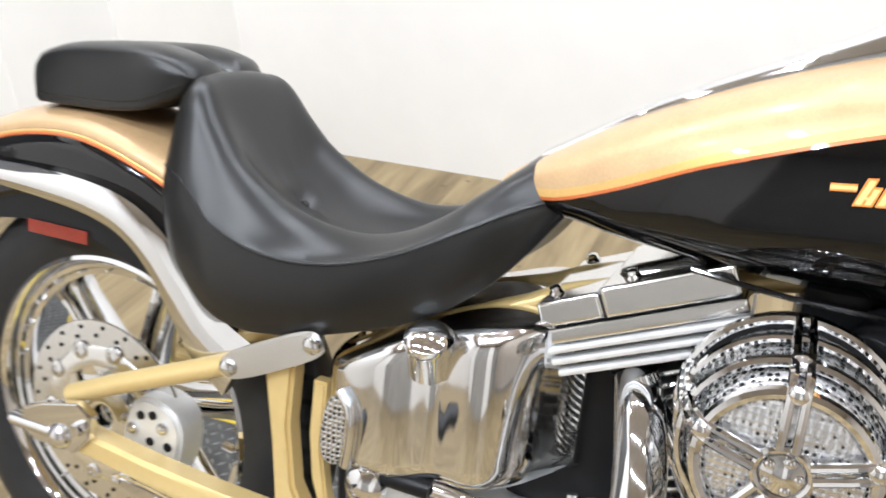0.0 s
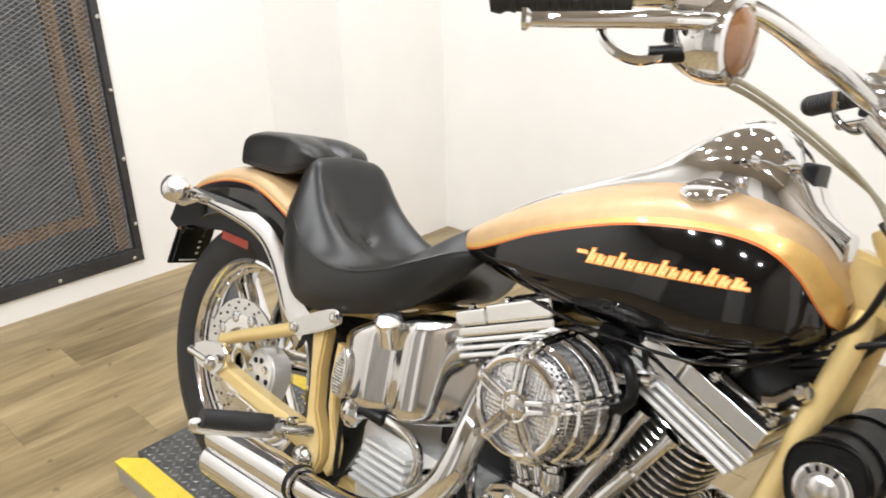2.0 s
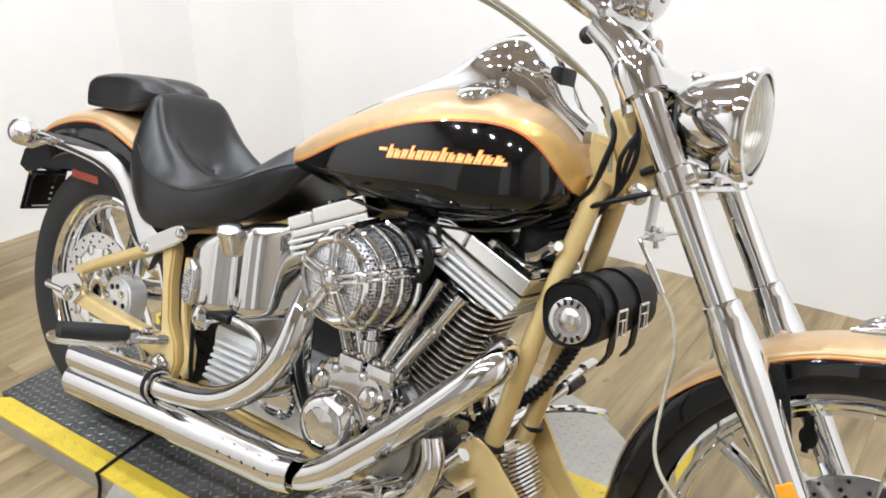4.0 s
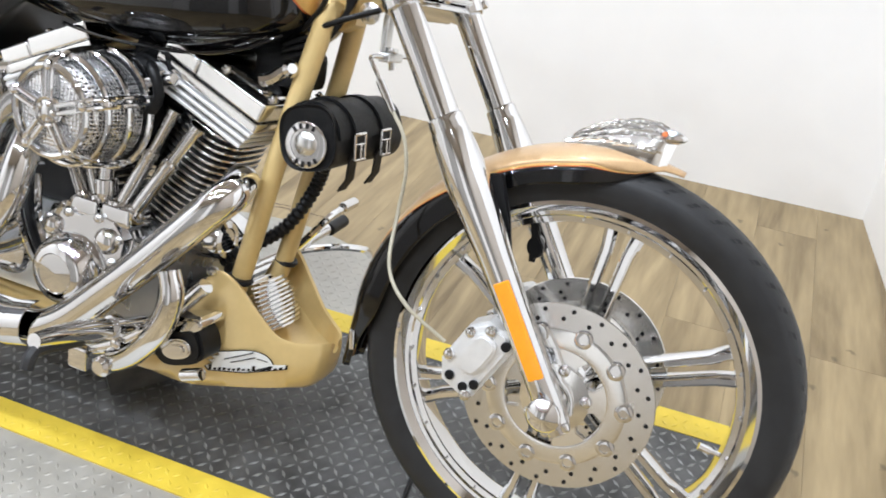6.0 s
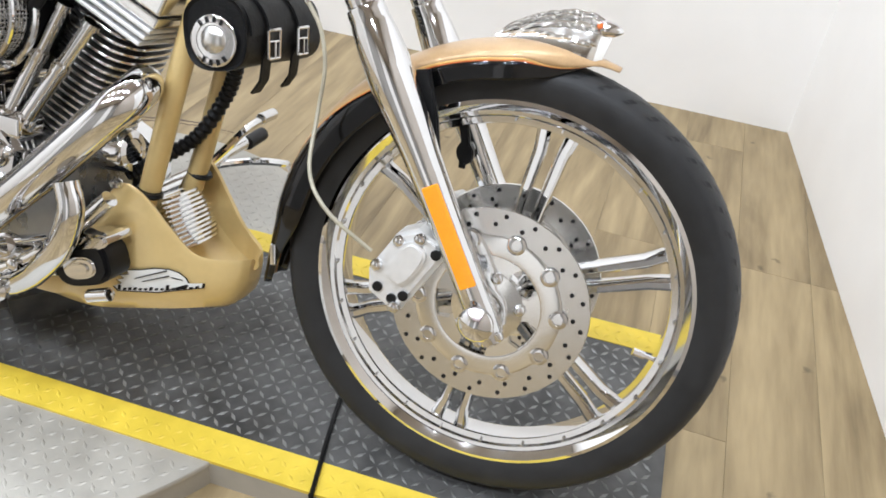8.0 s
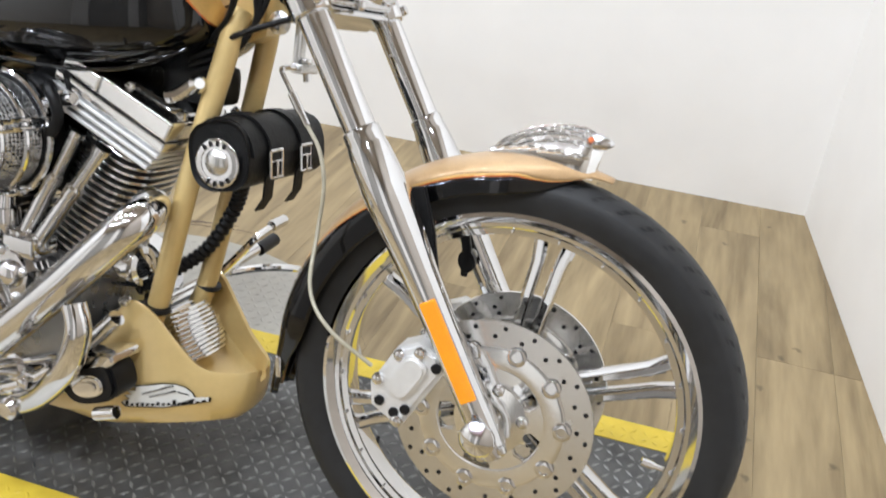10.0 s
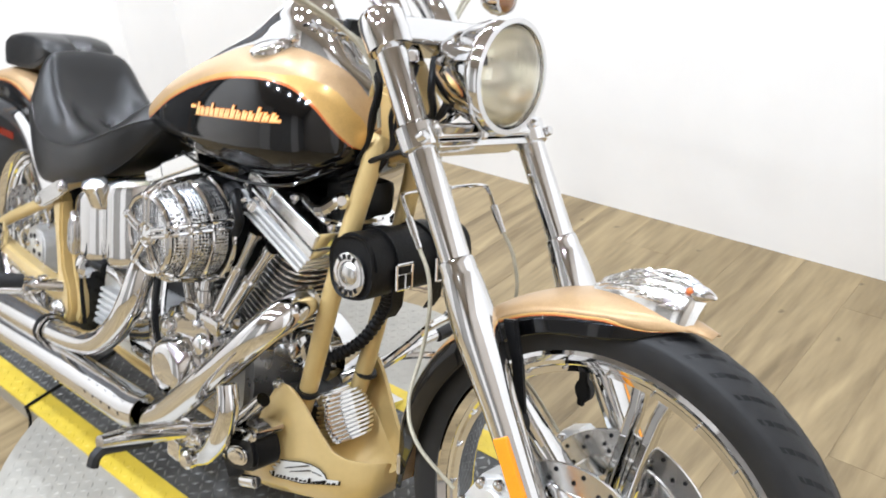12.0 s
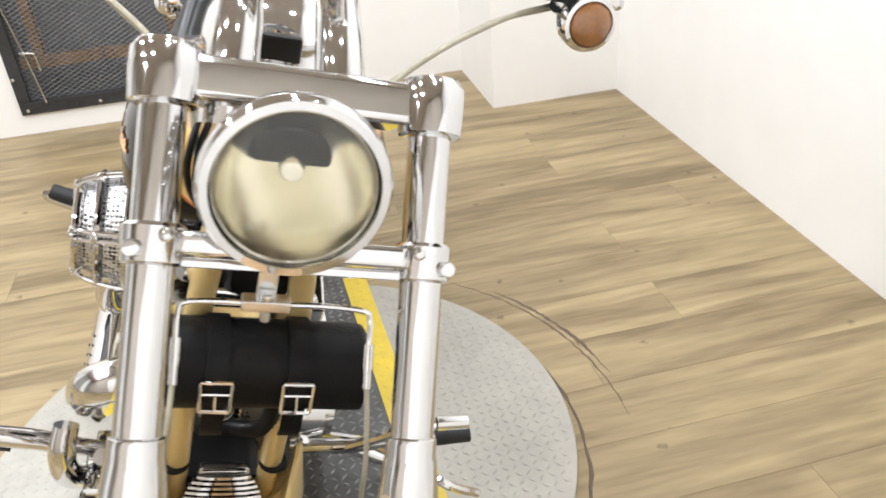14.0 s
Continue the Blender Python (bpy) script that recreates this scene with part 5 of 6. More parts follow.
OH = [(0.038, 0.026), (0.048, 0.035), (0.078, 0.042), (0.103, 0.041), (0.153, 0.031), (0.203, 0.014), (0.238, 0.003)]


def orn_point(s, u):
    """u runs from -1 on the near edge over the ridge to 1 on the far edge."""
    p, nrm = front_crown(s)
    c = math.cos(u * math.pi / 2)
    return p + Y * (curve_at(OS, s) * u) + nrm * (0.004 + curve_at(OH, s) * c ** 0.75 - 0.006 * abs(u))


bm = bmesh.new()
rings(bm, [[orn_point(s, u) for u in np.linspace(-1, 1, 15)] + [orn_point(s, 1) - front_crown(s)[1] * 0.010, orn_point(s, -1) - front_crown(s)[1] * 0.010] for s in np.linspace(0.038, 0.238, 22)])
part("ornament_base", bm, POLISH, orn)
rnd = random.Random(5)
for k in range(64):
    f = (k // 8) / 7
    u = -0.84 + 0.24 * (k % 8) + rnd.uniform(-0.05, 0.05)
    s0 = 0.052 + 0.135 * f + rnd.uniform(-0.008, 0.008)
    pts = [orn_point(s0 + d, max(-0.97, min(0.97, u * (1 + d * 1.5)))) + front_crown(s0)[1] * h for d, h in ((0.0, 0.0035), (0.016, 0.0045), (0.034, 0.002))]
    bm = bmesh.new()
    tube(bm, pts, lambda t: (0.0056 - 0.002 * f) * (1 - 0.75 * t) * (0.55 + 1.6 * t * (1 - t)), 7, 4)
    part("feather", bm, POLISH, orn)
bm = bmesh.new()
c = orn_point(0.050, -0.2)
lathe(bm, c + Vector((-0.012, 0, 0.001)), Vector((0.95, 0, 0.02)), [(-0.006, 0.004), (0.0, 0.010), (0.010, 0.012), (0.022, 0.009), (0.031, 0.004), (0.034, 0.001)], 14)
part("ornament_crest", bm, CHROME, orn)
bm = bmesh.new()
lathe(bm, c + Vector((-0.010, -0.011, 0.004)), Vector((0.2, -0.9, 0.3)), [(0, 0.0045), (0.002, 0.004), (0.003, 0.001)], 10)
part("ornament_eye", bm, PIN, orn, "orange enamelled spot")
bm = bmesh.new()
p2, n2 = front_crown(0.93)
box(bm, (-0.006, -0.044, -0.018), (0.004, -0.034, 0.018), 0.003, Matrix.Translation(p2 - n2 * 0.02 + Y * -0.004) @ Matrix.Rotation(radians(-6), 4, "Y"))
part("fender_trim", bm, CHROME, orn, "small chrome trim tip")
# fender brackets inside the fork legs
for s in (-1, 1):
    bm = bmesh.new()
    plate_xz(bm, [(1.548, 0.655), (1.568, 0.660), (1.590, 0.60), (1.607, 0.53), (1.604, 0.495), (1.594, 0.495), (1.590, 0.54), (1.572, 0.60)], s * 0.088 + 0.004, s * 0.078 + 0.004, 0.002)
    plate_xz(bm, oval(1.600, 0.520, 0.014, 0.018, 0.3), s * 0.094 + 0.004, s * 0.078 + 0.004, 0.002)
    br = part("fender_bracket", bm, BLACK, fork)
    bm = bmesh.new()
    bolt(bm, (1.600, s * 0.094 + 0.004, 0.520), Y * s, 0.008, 0.006)
    part("bolt", bm, STEEL, br)

# seat
seat = holder("rider_seat")
CEN = [(0.136, 0.838), (0.152, 0.856), (0.166, 0.862), (0.186, 0.846), (0.214, 0.792), (0.250, 0.734), (0.32, 0.687), (0.40, 0.672), (0.46, 0.684), (0.51, 0.722), (0.55, 0.768), (0.585, 0.806), (0.612, 0.826), (0.632, 0.832), (0.645, 0.826)]
RIM = [(0.136, 0.828), (0.152, 0.846), (0.166, 0.853), (0.186, 0.844), (0.214, 0.806), (0.250, 0.766), (0.32, 0.724), (0.40, 0.706), (0.46, 0.714), (0.51, 0.740), (0.55, 0.772), (0.585, 0.799), (0.612, 0.814), (0.632, 0.820), (0.645, 0.812)]
SEAM = [(0.136, 0.750), (0.19, 0.738), (0.22, 0.716), (0.251, 0.694), (0.32, 0.676), (0.40, 0.678), (0.48, 0.702), (0.55, 0.738), (0.60, 0.764), (0.645, 0.780)]
BOT = [(0.136, 0.680), (0.16, 0.645), (0.19, 0.618), (0.23, 0.590), (0.28, 0.578), (0.34, 0.582), (0.42, 0.600), (0.52, 0.636), (0.575, 0.676), (0.61, 0.715), (0.645, 0.765)]
SWID = [(0.136, 0.108), (0.155, 0.130), (0.20, 0.148), (0.26, 0.163), (0.36, 0.166), (0.48, 0.152), (0.55, 0.130), (0.60, 0.104), (0.63, 0.080), (0.645, 0.052)]


def seat_section(x, z_off=0.0):
    w = curve_at(SWID, x)
    c, r, sm, b = (curve_at(k, x) for k in (CEN, RIM, SEAM, BOT))
    half = [(0.0, c), (w * 0.22, c + (r - c) * 0.10), (w * 0.42, c + (r - c) * 0.45), (w * 0.60, r), (w * 0.76, r - (r - sm) * 0.22), (w * 0.90, sm + (r - sm) * 0.30), (w * 0.965, sm + 0.004), (w * 0.975, sm - 0.002), (w, sm - (sm - b) * 0.25), (w * 1.0, sm - (sm - b) * 0.6), (w * 0.96, b + 0.008), (w * 0.90, b), (w * 0.5, b + 0.01)]
    half = [(p.y, p.z) for p in smooth_line([(0, y, z) for y, z in half], 3)]
    return [Vector((x, -y, z)) for y, z in half] + [Vector((x, y, z)) for y, z in reversed(half[1:])]


bm = bmesh.new()
rings(bm, [seat_section(x) for x in np.linspace(0.136, 0.645, 118)])
for v in bm.verts:
    if v.co.z > 0.66 and abs(v.co.y) < 0.10:
        x, y = v.co.x, abs(v.co.y)
        d = math.hypot(y / 0.014, (x - 0.275) / 0.016)
        v.co.z -= 0.013 * math.exp(-d * d)
        # soft creases fanning from the tuft
        v.co.z -= 0.003 * math.exp(-(y / 0.010) ** 2) * smooth01((x - 0.22) / 0.03) * smooth01((0.36 - x) / 0.06)
        v.co.z -= 0.0015 * math.exp(-((y - 0.012 - (0.275 - x) * 0.55) / 0.010) ** 2) * smooth01((x - 0.20) / 0.02) * smooth01((0.285 - x) / 0.02)
part("cushion", bm, LEATHER, seat, "black leather bucket seat cushion")
for s in (-1, 1):
    bm = bmesh.new()
    tube(bm, [(x, s * (curve_at(SWID, x) * 0.972), curve_at(SEAM, x) + 0.001) for x in np.linspace(0.146, 0.640, 32)], 0.0018, 6, 3)
    part("piping", bm, LEATHER, seat, "stitched side seam")
bm = bmesh.new()
lathe(bm, (0.275, 0, 0.700), Vector((0.6, 0, 0.8)), [(0, 0.006), (0.003, 0.005), (0.004, 0.002)], 14)
part("tuft_button", bm, LEATHER, seat)
pad = holder("pillion_seat")
PT = [(-0.128, 0.846), (-0.113, 0.864), (-0.06, 0.880), (0.03, 0.888), (0.08, 0.888), (0.125, 0.880), (0.150, 0.868), (0.162, 0.852)]
PB = [(-0.128, 0.795), (-0.06, 0.796), (0.03, 0.799), (0.08, 0.806), (0.125, 0.824), (0.150, 0.838), (0.162, 0.843)]
PW = [(-0.128, 0.066), (-0.113, 0.080), (0.03, 0.090), (0.09, 0.093), (0.130, 0.088), (0.150, 0.075), (0.162, 0.058)]
bm = bmesh.new()
loops = []
for x in np.linspace(-0.128, 0.162, 32):
    w, t, b = curve_at(PW, x), curve_at(PT, x), curve_at(PB, x)
    dip = 0.024 * smooth01((x - 0.02) / 0.12)
    half = [(0, t - dip), (w * 0.12, t - dip * 0.6), (w * 0.3, t - dip * 0.05), (w * 0.66, t - 0.001), (w * 0.88, t - 0.006), (w * 0.975, t - 0.016), (w, (t + b) / 2), (w * 0.985, b + 0.006), (w * 0.94, b), (w * 0.4, b)]
    loops.append([Vector((x, -y, z)) for y, z in half] + [Vector((x, y, z)) for y, z in reversed(half[1:])])
rings(bm, loops)
part("pad", bm, LEATHER, pad, "black leather pillion pad")
bm = bmesh.new()
box(bm, (0.126, -0.006, 0.854), (0.150, 0.006, 0.862), 0.002)
part("pad_latch", bm, CHROME, pad)
for s in (-1, 1):
    bm = bmesh.new()
    tube(bm, [(x, s * curve_at(PW, x) * 0.985, curve_at(PB, x) + 0.012) for x in np.linspace(-0.123, 0.154, 14)], 0.0014, 6, 3)
    part("piping", bm, LEATHER, pad)

# engine
eng = holder("engine")
def along(base, d, t):
    return Vector(base) + Vector(d) * t


def cylinder(base, d, label):
    base, d = Vector(base), Vector(d).normalized()
    turn = math.atan2(d.x, d.z)
    cylh = part("cylinder_barrel", cyl(bmesh.new(), base, base + d * 0.29, 0.046, seg=28), DARKALU, eng, label)
    m0 = Matrix.Translation(base) @ Matrix.Rotation(turn, 4, "Y")
    proto = None
    for k in range(19):
        bm = bmesh.new()
        h = 0.05 + 0.0128 * k
        e = 0.066 if 1 < k < 18 else 0.061
        outl = oval(0, 0, e, e * 1.25, 0, 28, 3.0)
        lo = [bm.verts.new((x * 0.985, y * 0.985, -0.0024)) for x, y in outl]
        mi = [bm.verts.new((x, y, 0)) for x, y in outl]
        hi = [bm.verts.new((x * 0.985, y * 0.985, 0.0024)) for x, y in outl]
        bm.faces.new(list(reversed(lo)))
        bm.faces.new(hi)
        for a, b in ((lo, mi), (mi, hi)):
            for i in range(28):
                bm.faces.new((a[i], a[(i + 1) % 28], b[(i + 1) % 28], b[i])).material_index = 1
        bmesh.ops.transform(bm, matrix=m0 @ Matrix.Translation((0, 0, h)), verts=bm.verts)
        part("fin", bm, [CASE, POLISH], cylh)
    return m0


def head(m0, mirror):
    """Cylinder head with deep level fins and a two-piece rocker cover."""
    h = holder("cylinder_head", eng)
    for k in range(1, 4):
        bm = bmesh.new()
        w2 = 0.092 + 0.004 * k
        box(bm, (-w2, -0.112, 0.277 + 0.0125 * k), (w2, 0.108, 0.2845 + 0.0125 * k), 0.0032, m0, 2)
        part("head_fin", bm, ALU, h, "satin aluminium head fin")
    bm = bmesh.new()
    box(bm, (-0.078, -0.098, 0.287), (0.078, 0.098, 0.325), 0.006, m0)
    part("head_core", bm, DARKALU, h)
    bm = bmesh.new()
    box(bm, (-0.106, -0.108, 0.324), (0.106, 0.104, 0.340), 0.004, m0, 2)
    part("rocker_housing", bm, POLISH, h, "polished rocker housing")
    bm = bmesh.new()
    box(bm, (-0.103, -0.104, 0.3415), (-0.034, 0.100, 0.370), 0.005, m0, 3)
    part("rocker_end", bm, POLISH, h)
    bm = bmesh.new()
    box(bm, (-0.032, -0.106, 0.3415), (0.103, 0.102, 0.374), 0.005, m0, 3)
    part("rocker_cover", bm, POLISH, h, "polished rocker cover")
    bm = bmesh.new()
    loops = []
    for z, a, b in ((0.373, 0.058, 0.074), (0.380, 0.054, 0.070), (0.384, 0.046, 0.062)):
        loops.append([m0 @ Vector((x + 0.034, y, z)) for x, y in oval(0, -0.002, a, b, 0, 32, 4.5)])
    rings(bm, loops)
    part("cover_cap", bm, POLISH, h, "raised polished cap")
    for x, y, z in ((-0.088, -0.070, 0.362), (0.088, -0.066, 0.366), (0.0, -0.082, 0.366), (0.088, 0.083, 0.366), (-0.083, 0.083, 0.362)):
        bm = bmesh.new()
        q = m0 @ Vector((x, y, z))
        d = (m0.to_3x3() @ Vector((0, 0, 1)))
        lathe(bm, q, d, [(-0.012, 0.010), (0.008, 0.010), (0.012, 0.007)], 12)
        bolt(bm, q + d * 0.012, d, 0.007, 0.006)
        part("cover_bolt", bm, CHROME, h)


S, C = math.sin(radians(22.5)), math.cos(radians(22.5))
mf = cylinder((0.944, 0.0, 0.373), (S, 0, C), "front cylinder with cast cooling fins")
mr = cylinder((0.866, 0.0, 0.366), (-S, 0, C), "rear cylinder with cast cooling fins")
head(mf, 1)
head(mr, -1)
for k, (a, b) in enumerate((((0.925, -0.118, 0.452), (1.010, -0.100, 0.640)), ((0.955, -0.122, 0.447), (1.060, -0.102, 0.622)), ((0.885, -0.118, 0.452), (0.800, -0.100, 0.640)), ((0.858, -0.122, 0.447), (0.752, -0.102, 0.620)))):
    a, b = Vector(a), Vector(b)
    d = (b - a).normalized()
    L = (b - a).length
    bm = bmesh.new()
    lathe(bm, a, d, [(0, 0.017), (0.014, 0.017), (0.018, 0.0125), (L * 0.52, 0.0125), (L * 0.54, 0.0145), (L * 0.60, 0.0145), (L * 0.62, 0.0105), (L - 0.012, 0.0105), (L - 0.010, 0.014), (L, 0.014)], 16)
    part("pushrod_tube", bm, CHROME, eng, "chrome pushrod tube")
bm = bmesh.new()
for x in (0.872, 0.94):
    box(bm, (x - 0.03, -0.145, 0.43), (x + 0.03, -0.09, 0.462), 0.006)
    for dx in (-0.022, 0.022):
        bolt(bm, (x + dx, -0.13, 0.462), Z, 0.006, 0.007)
part("tappet_block", bm, CHROME, eng)
# crankcase and covers
bm = bmesh.new()
plate_xz(bm, oval(0.890, 0.335, 0.125, 0.108, 0, 32, 3), -0.100, 0.085, 0.012)
part("crankcase", bm, CASE, eng, "silver crankcase halves")
bm = bmesh.new()
box(bm, (0.80, -0.080, 0.222), (1.02, 0.07, 0.30), 0.02)
part("sump", bm, DARKALU, eng, "dark cast sump")
bm = bmesh.new()
out = [(0.785, 0.405), (0.80, 0.435), (0.83, 0.448), (0.87, 0.442), (0.90, 0.452), (0.945, 0.446), (0.975, 0.415), (0.968, 0.375), (0.935, 0.345), (0.915, 0.300), (0.885, 0.268), (0.84, 0.262), (0.802, 0.285), (0.790, 0.33)]
plate_xz(bm, out, -0.148, -0.10, 0.010)
camc = part("cam_cover", bm, CHROME, eng, "chrome cam cover")
for x, z, r in ((0.930, 0.402, 0.024), (0.812, 0.402, 0.020)):
    bm = bmesh.new()
    lathe(bm, (x, -0.146, z), -Y, [(0, r), (0.006, r * 0.98), (0.012, r * 0.8), (0.015, r * 0.5), (0.016, r * 0.08)], 24)
    part("cover_boss", bm, CHROME, camc)
bm = bmesh.new()
lathe(bm, (0.853, -0.146, 0.330), -Y, [(0, 0.066), (0.012, 0.066), (0.022, 0.060), (0.032, 0.054), (0.036, 0.046), (0.038, 0.036), (0.0365, 0.034), (0.038, 0.004)], 36)
part("timer_cover", bm, CHROME, camc, "round chrome timer cover")
for x, z in ((0.803, 0.415), (0.845, 0.432), (0.91, 0.437), (0.955, 0.41), (0.94, 0.365), (0.91, 0.315), (0.80, 0.34), (0.81, 0.295), (0.88, 0.275)):
    bm = bmesh.new()
    bolt(bm, (x, -0.148, z), -Y, 0.0085, 0.007)
    part("cover_bolt", bm, STEEL, camc)
bm = bmesh.new()
lathe(bm, (0.985, -0.10, 0.385), -Y, [(0, 0.022), (0.02, 0.022), (0.03, 0.016), (0.032, 0.004)], 18)
part("case_plug", bm, CHROME, eng)
bm = bmesh.new()
lathe(bm, (1.005, -0.01, 0.405), Vector((1, 0, 0.12)), [(0, 0.034), (0.008, 0.037), (0.060, 0.037), (0.068, 0.033), (0.070, 0.022), (0.068, 0.020)], 28)
part("oil_filter", bm, CHROME, eng)
# gearbox
bm = bmesh.new()
box(bm, (0.45, -0.10, 0.235), (0.76, 0.10, 0.40), 0.02)
gb = part("gearbox", bm, ALU, eng, "ribbed silver gearbox")
for k in range(6):
    bm = bmesh.new()
    box(bm, (0.46 + 0.006 * k, -0.125, 0.285 + 0.017 * k), (0.60, -0.095, 0.293 + 0.017 * k), 0.002)
    part("gearbox_rib", bm, ALU, gb)
bm = bmesh.new()
plate_xz(bm, oval(0.685, 0.335, 0.055, 0.062, 0, 24, 2.6), -0.135, -0.09, 0.008)
for a in range(6):
    bolt(bm, (0.685 + 0.045 * math.cos(a * 1.047), -0.135, 0.335 + 0.05 * math.sin(a * 1.047)), -Y, 0.007, 0.006)
part("gearbox_cover", bm, CHROME, gb)
bm = bmesh.new()
lathe(bm, (0.47, -0.11, 0.425), -Y, [(0, 0.018), (0.03, 0.018), (0.034, 0.024), (0.05, 0.024), (0.056, 0.014), (0.058, 0.004)], 18)
cyl(bm, (0.47, -0.15, 0.398), (0.47, -0.15, 0.45), 0.013, seg=14, bevel=0.003)
part("oil_fitting", bm, CHROME, eng)
bm = bmesh.new()
tube(bm, [(0.52, -0.135, 0.438), (0.60, -0.14, 0.437), (0.635, -0.14, 0.42), (0.645, -0.14, 0.385), (0.63, -0.14, 0.35)], 0.0095, 10)
part("oil_line", bm, CHROME, eng)
bm = bmesh.new()
tube(bm, [(0.46, -0.14, 0.437), (0.52, -0.145, 0.44), (0.545, -0.142, 0.438)], 0.012, 10)
tube(bm, [(0.425, -0.13, 0.52), (0.43, -0.14, 0.44), (0.435, -0.14, 0.35), (0.43, -0.13, 0.27)], 0.005, 8)
part("rubber_hose", bm, BLACK, eng)
for k in range(3):
    bm = bmesh.new()
    tube(bm, [(0.70 + 0.02 * k, -0.115, 0.47), (0.715 + 0.022 * k, -0.13, 0.40), (0.76 + 0.02 * k, -0.14, 0.33), (0.80, -0.13, 0.29 - 0.012 * k)], 0.0075, 8)
    part("oil_line", bm, CHROME if k != 1 else BLACK, eng)
# primary side, and plain black blocks added to darken the gaps inside the engine
bm = bmesh.new()
plate_xz(bm, oval(0.70, 0.31, 0.33, 0.115, radians(4), 36, 2.6), 0.11, 0.19, 0.02)
part("primary_cover", bm, CHROME, eng, "long chrome primary cover")
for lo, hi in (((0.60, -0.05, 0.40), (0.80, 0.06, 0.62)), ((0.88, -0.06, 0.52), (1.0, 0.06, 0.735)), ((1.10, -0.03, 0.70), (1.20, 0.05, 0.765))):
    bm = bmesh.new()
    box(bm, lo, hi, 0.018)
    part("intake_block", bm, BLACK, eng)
bm = bmesh.new()
cyl(bm, (0.962, -0.075, 0.715), (0.945, -0.115, 0.690), 0.024, seg=18, bevel=0.003)
tube(bm, [(0.955, -0.10, 0.70), (0.985, -0.13, 0.70), (1.0, -0.13, 0.66), (0.97, -0.12, 0.62)], 0.009, 10)
tube(bm, [(0.975, -0.09, 0.74), (0.995, -0.105, 0.715), (1.0, -0.10, 0.69)], 0.006, 8)
part("intake_hose", bm, BLACK, eng)
bm = bmesh.new()
cyl(bm, (0.965, -0.118, 0.675), (1.02, -0.12, 0.69), 0.010, seg=12)
lathe(bm, (1.0, -0.12, 0.686), Vector((-0.9, 0, -0.2)), [(0, 0.015), (0.014, 0.015), (0.018, 0.010)], 8)
part("breather_fitting", bm, CHROME, eng)
bm = bmesh.new()
tube(bm, [(1.19, -0.08, 0.735), (1.175, -0.09, 0.72), (1.16, -0.095, 0.715)], 0.010, 8)
lathe(bm, (1.195, -0.075, 0.738), Vector((0.7, -0.6, 0.2)), [(0, 0.012), (0.012, 0.014), (0.02, 0.008)], 12)
part("horn_bracket", bm, CHROME, eng)

# air cleaner: open chrome cage round a mesh element
ac = holder("air_cleaner")
AC = Vector((0.886, 0, 0.618))
bm = bmesh.new()
lathe(bm, AC - Y * 0.125, -Y, [(0, 0.02), (0, 0.082), (0.004, 0.088), (0.040, 0.085), (0.076, 0.079), (0.100, 0.069), (0.107, 0.060), (0.108, 0.02)], 40)
part("filter_element", bm, FILTER, ac, "silver woven filter element")
for y, r, t in ((-0.125, 0.097, 0.0055), (-0.165, 0.092, 0.0045), (-0.205, 0.085, 0.0055), (-0.235, 0.069, 0.006), (-0.238, 0.022, 0.004)):
    bm = bmesh.new()
    lathe(bm, AC + Y * y, Y, [(t * math.cos(a), r + t * math.sin(a)) for a in [k * math.pi / 4 for k in range(8)]], 44, close=True)
    part("cage_ring", bm, CHROME, ac, "chrome cage hoop")
for k in range(5):
    a = radians(90 + 72 * k)
    d = Vector((math.cos(a), 0, math.sin(a)))
    bm = bmesh.new()
    q = Vector((-math.sin(a), 0, math.cos(a)))
    for o in (-0.006, 0.006):
        tube(bm, [AC + d * 0.098 + q * o - Y * 0.122, AC + d * 0.095 + q * o - Y * 0.165, AC + d * 0.087 + q * o - Y * 0.207, AC + d * 0.070 + q * o - Y * 0.238, AC + d * 0.022 + q * o - Y * 0.241], 0.0042, 8, 4)
    bolt(bm, AC + d * 0.084 - Y * 0.207, d - Y, 0.010, 0.008)
    bolt(bm, AC + d * 0.070 - Y * 0.239, -Y, 0.008, 0.006)
    part("cage_bar", bm, CHROME, ac)
bm = bmesh.new()
lathe(bm, AC - Y * 0.230, -Y, [(0, 0.019), (0.007, 0.019), (0.011, 0.017), (0.014, 0.008), (0.015, 0.002)], 24)
for a in range(5):
    bolt(bm, AC + Vector((0.0130 * math.cos(a * 1.2566), -0.240, 0.0130 * math.sin(a * 1.2566))), -Y, 0.005, 0.005)
part("centre_cap", bm, CHROME, ac)
bm = bmesh.new()
lathe(bm, AC - Y * 0.085, -Y, [(0, 0.05), (0.005, 0.094), (0.038, 0.096), (0.042, 0.092)], 40)
part("back_plate", bm, BLACK, ac)
bm = bmesh.new()
tube(bm, [AC + Vector((0.01, -0.12, -0.10)), AC + Vector((0.012, -0.125, -0.14)), AC + Vector((0.01, -0.12, -0.165))], 0.012, 12)
cyl(bm, AC + Vector((0.01, -0.12, -0.118)), AC + Vector((0.011, -0.12, -0.145)), 0.02, seg=16, bevel=0.003)
part("breather_pipe", bm, CHROME, ac)

# oil tank
ot = holder("oil_tank")
OT = [(0.398, 0.566), (0.44, 0.588), (0.50, 0.618), (0.58, 0.645), (0.69, 0.660)]
OB = [(0.398, 0.440), (0.44, 0.434), (0.50, 0.434), (0.58, 0.446), (0.69, 0.466)]
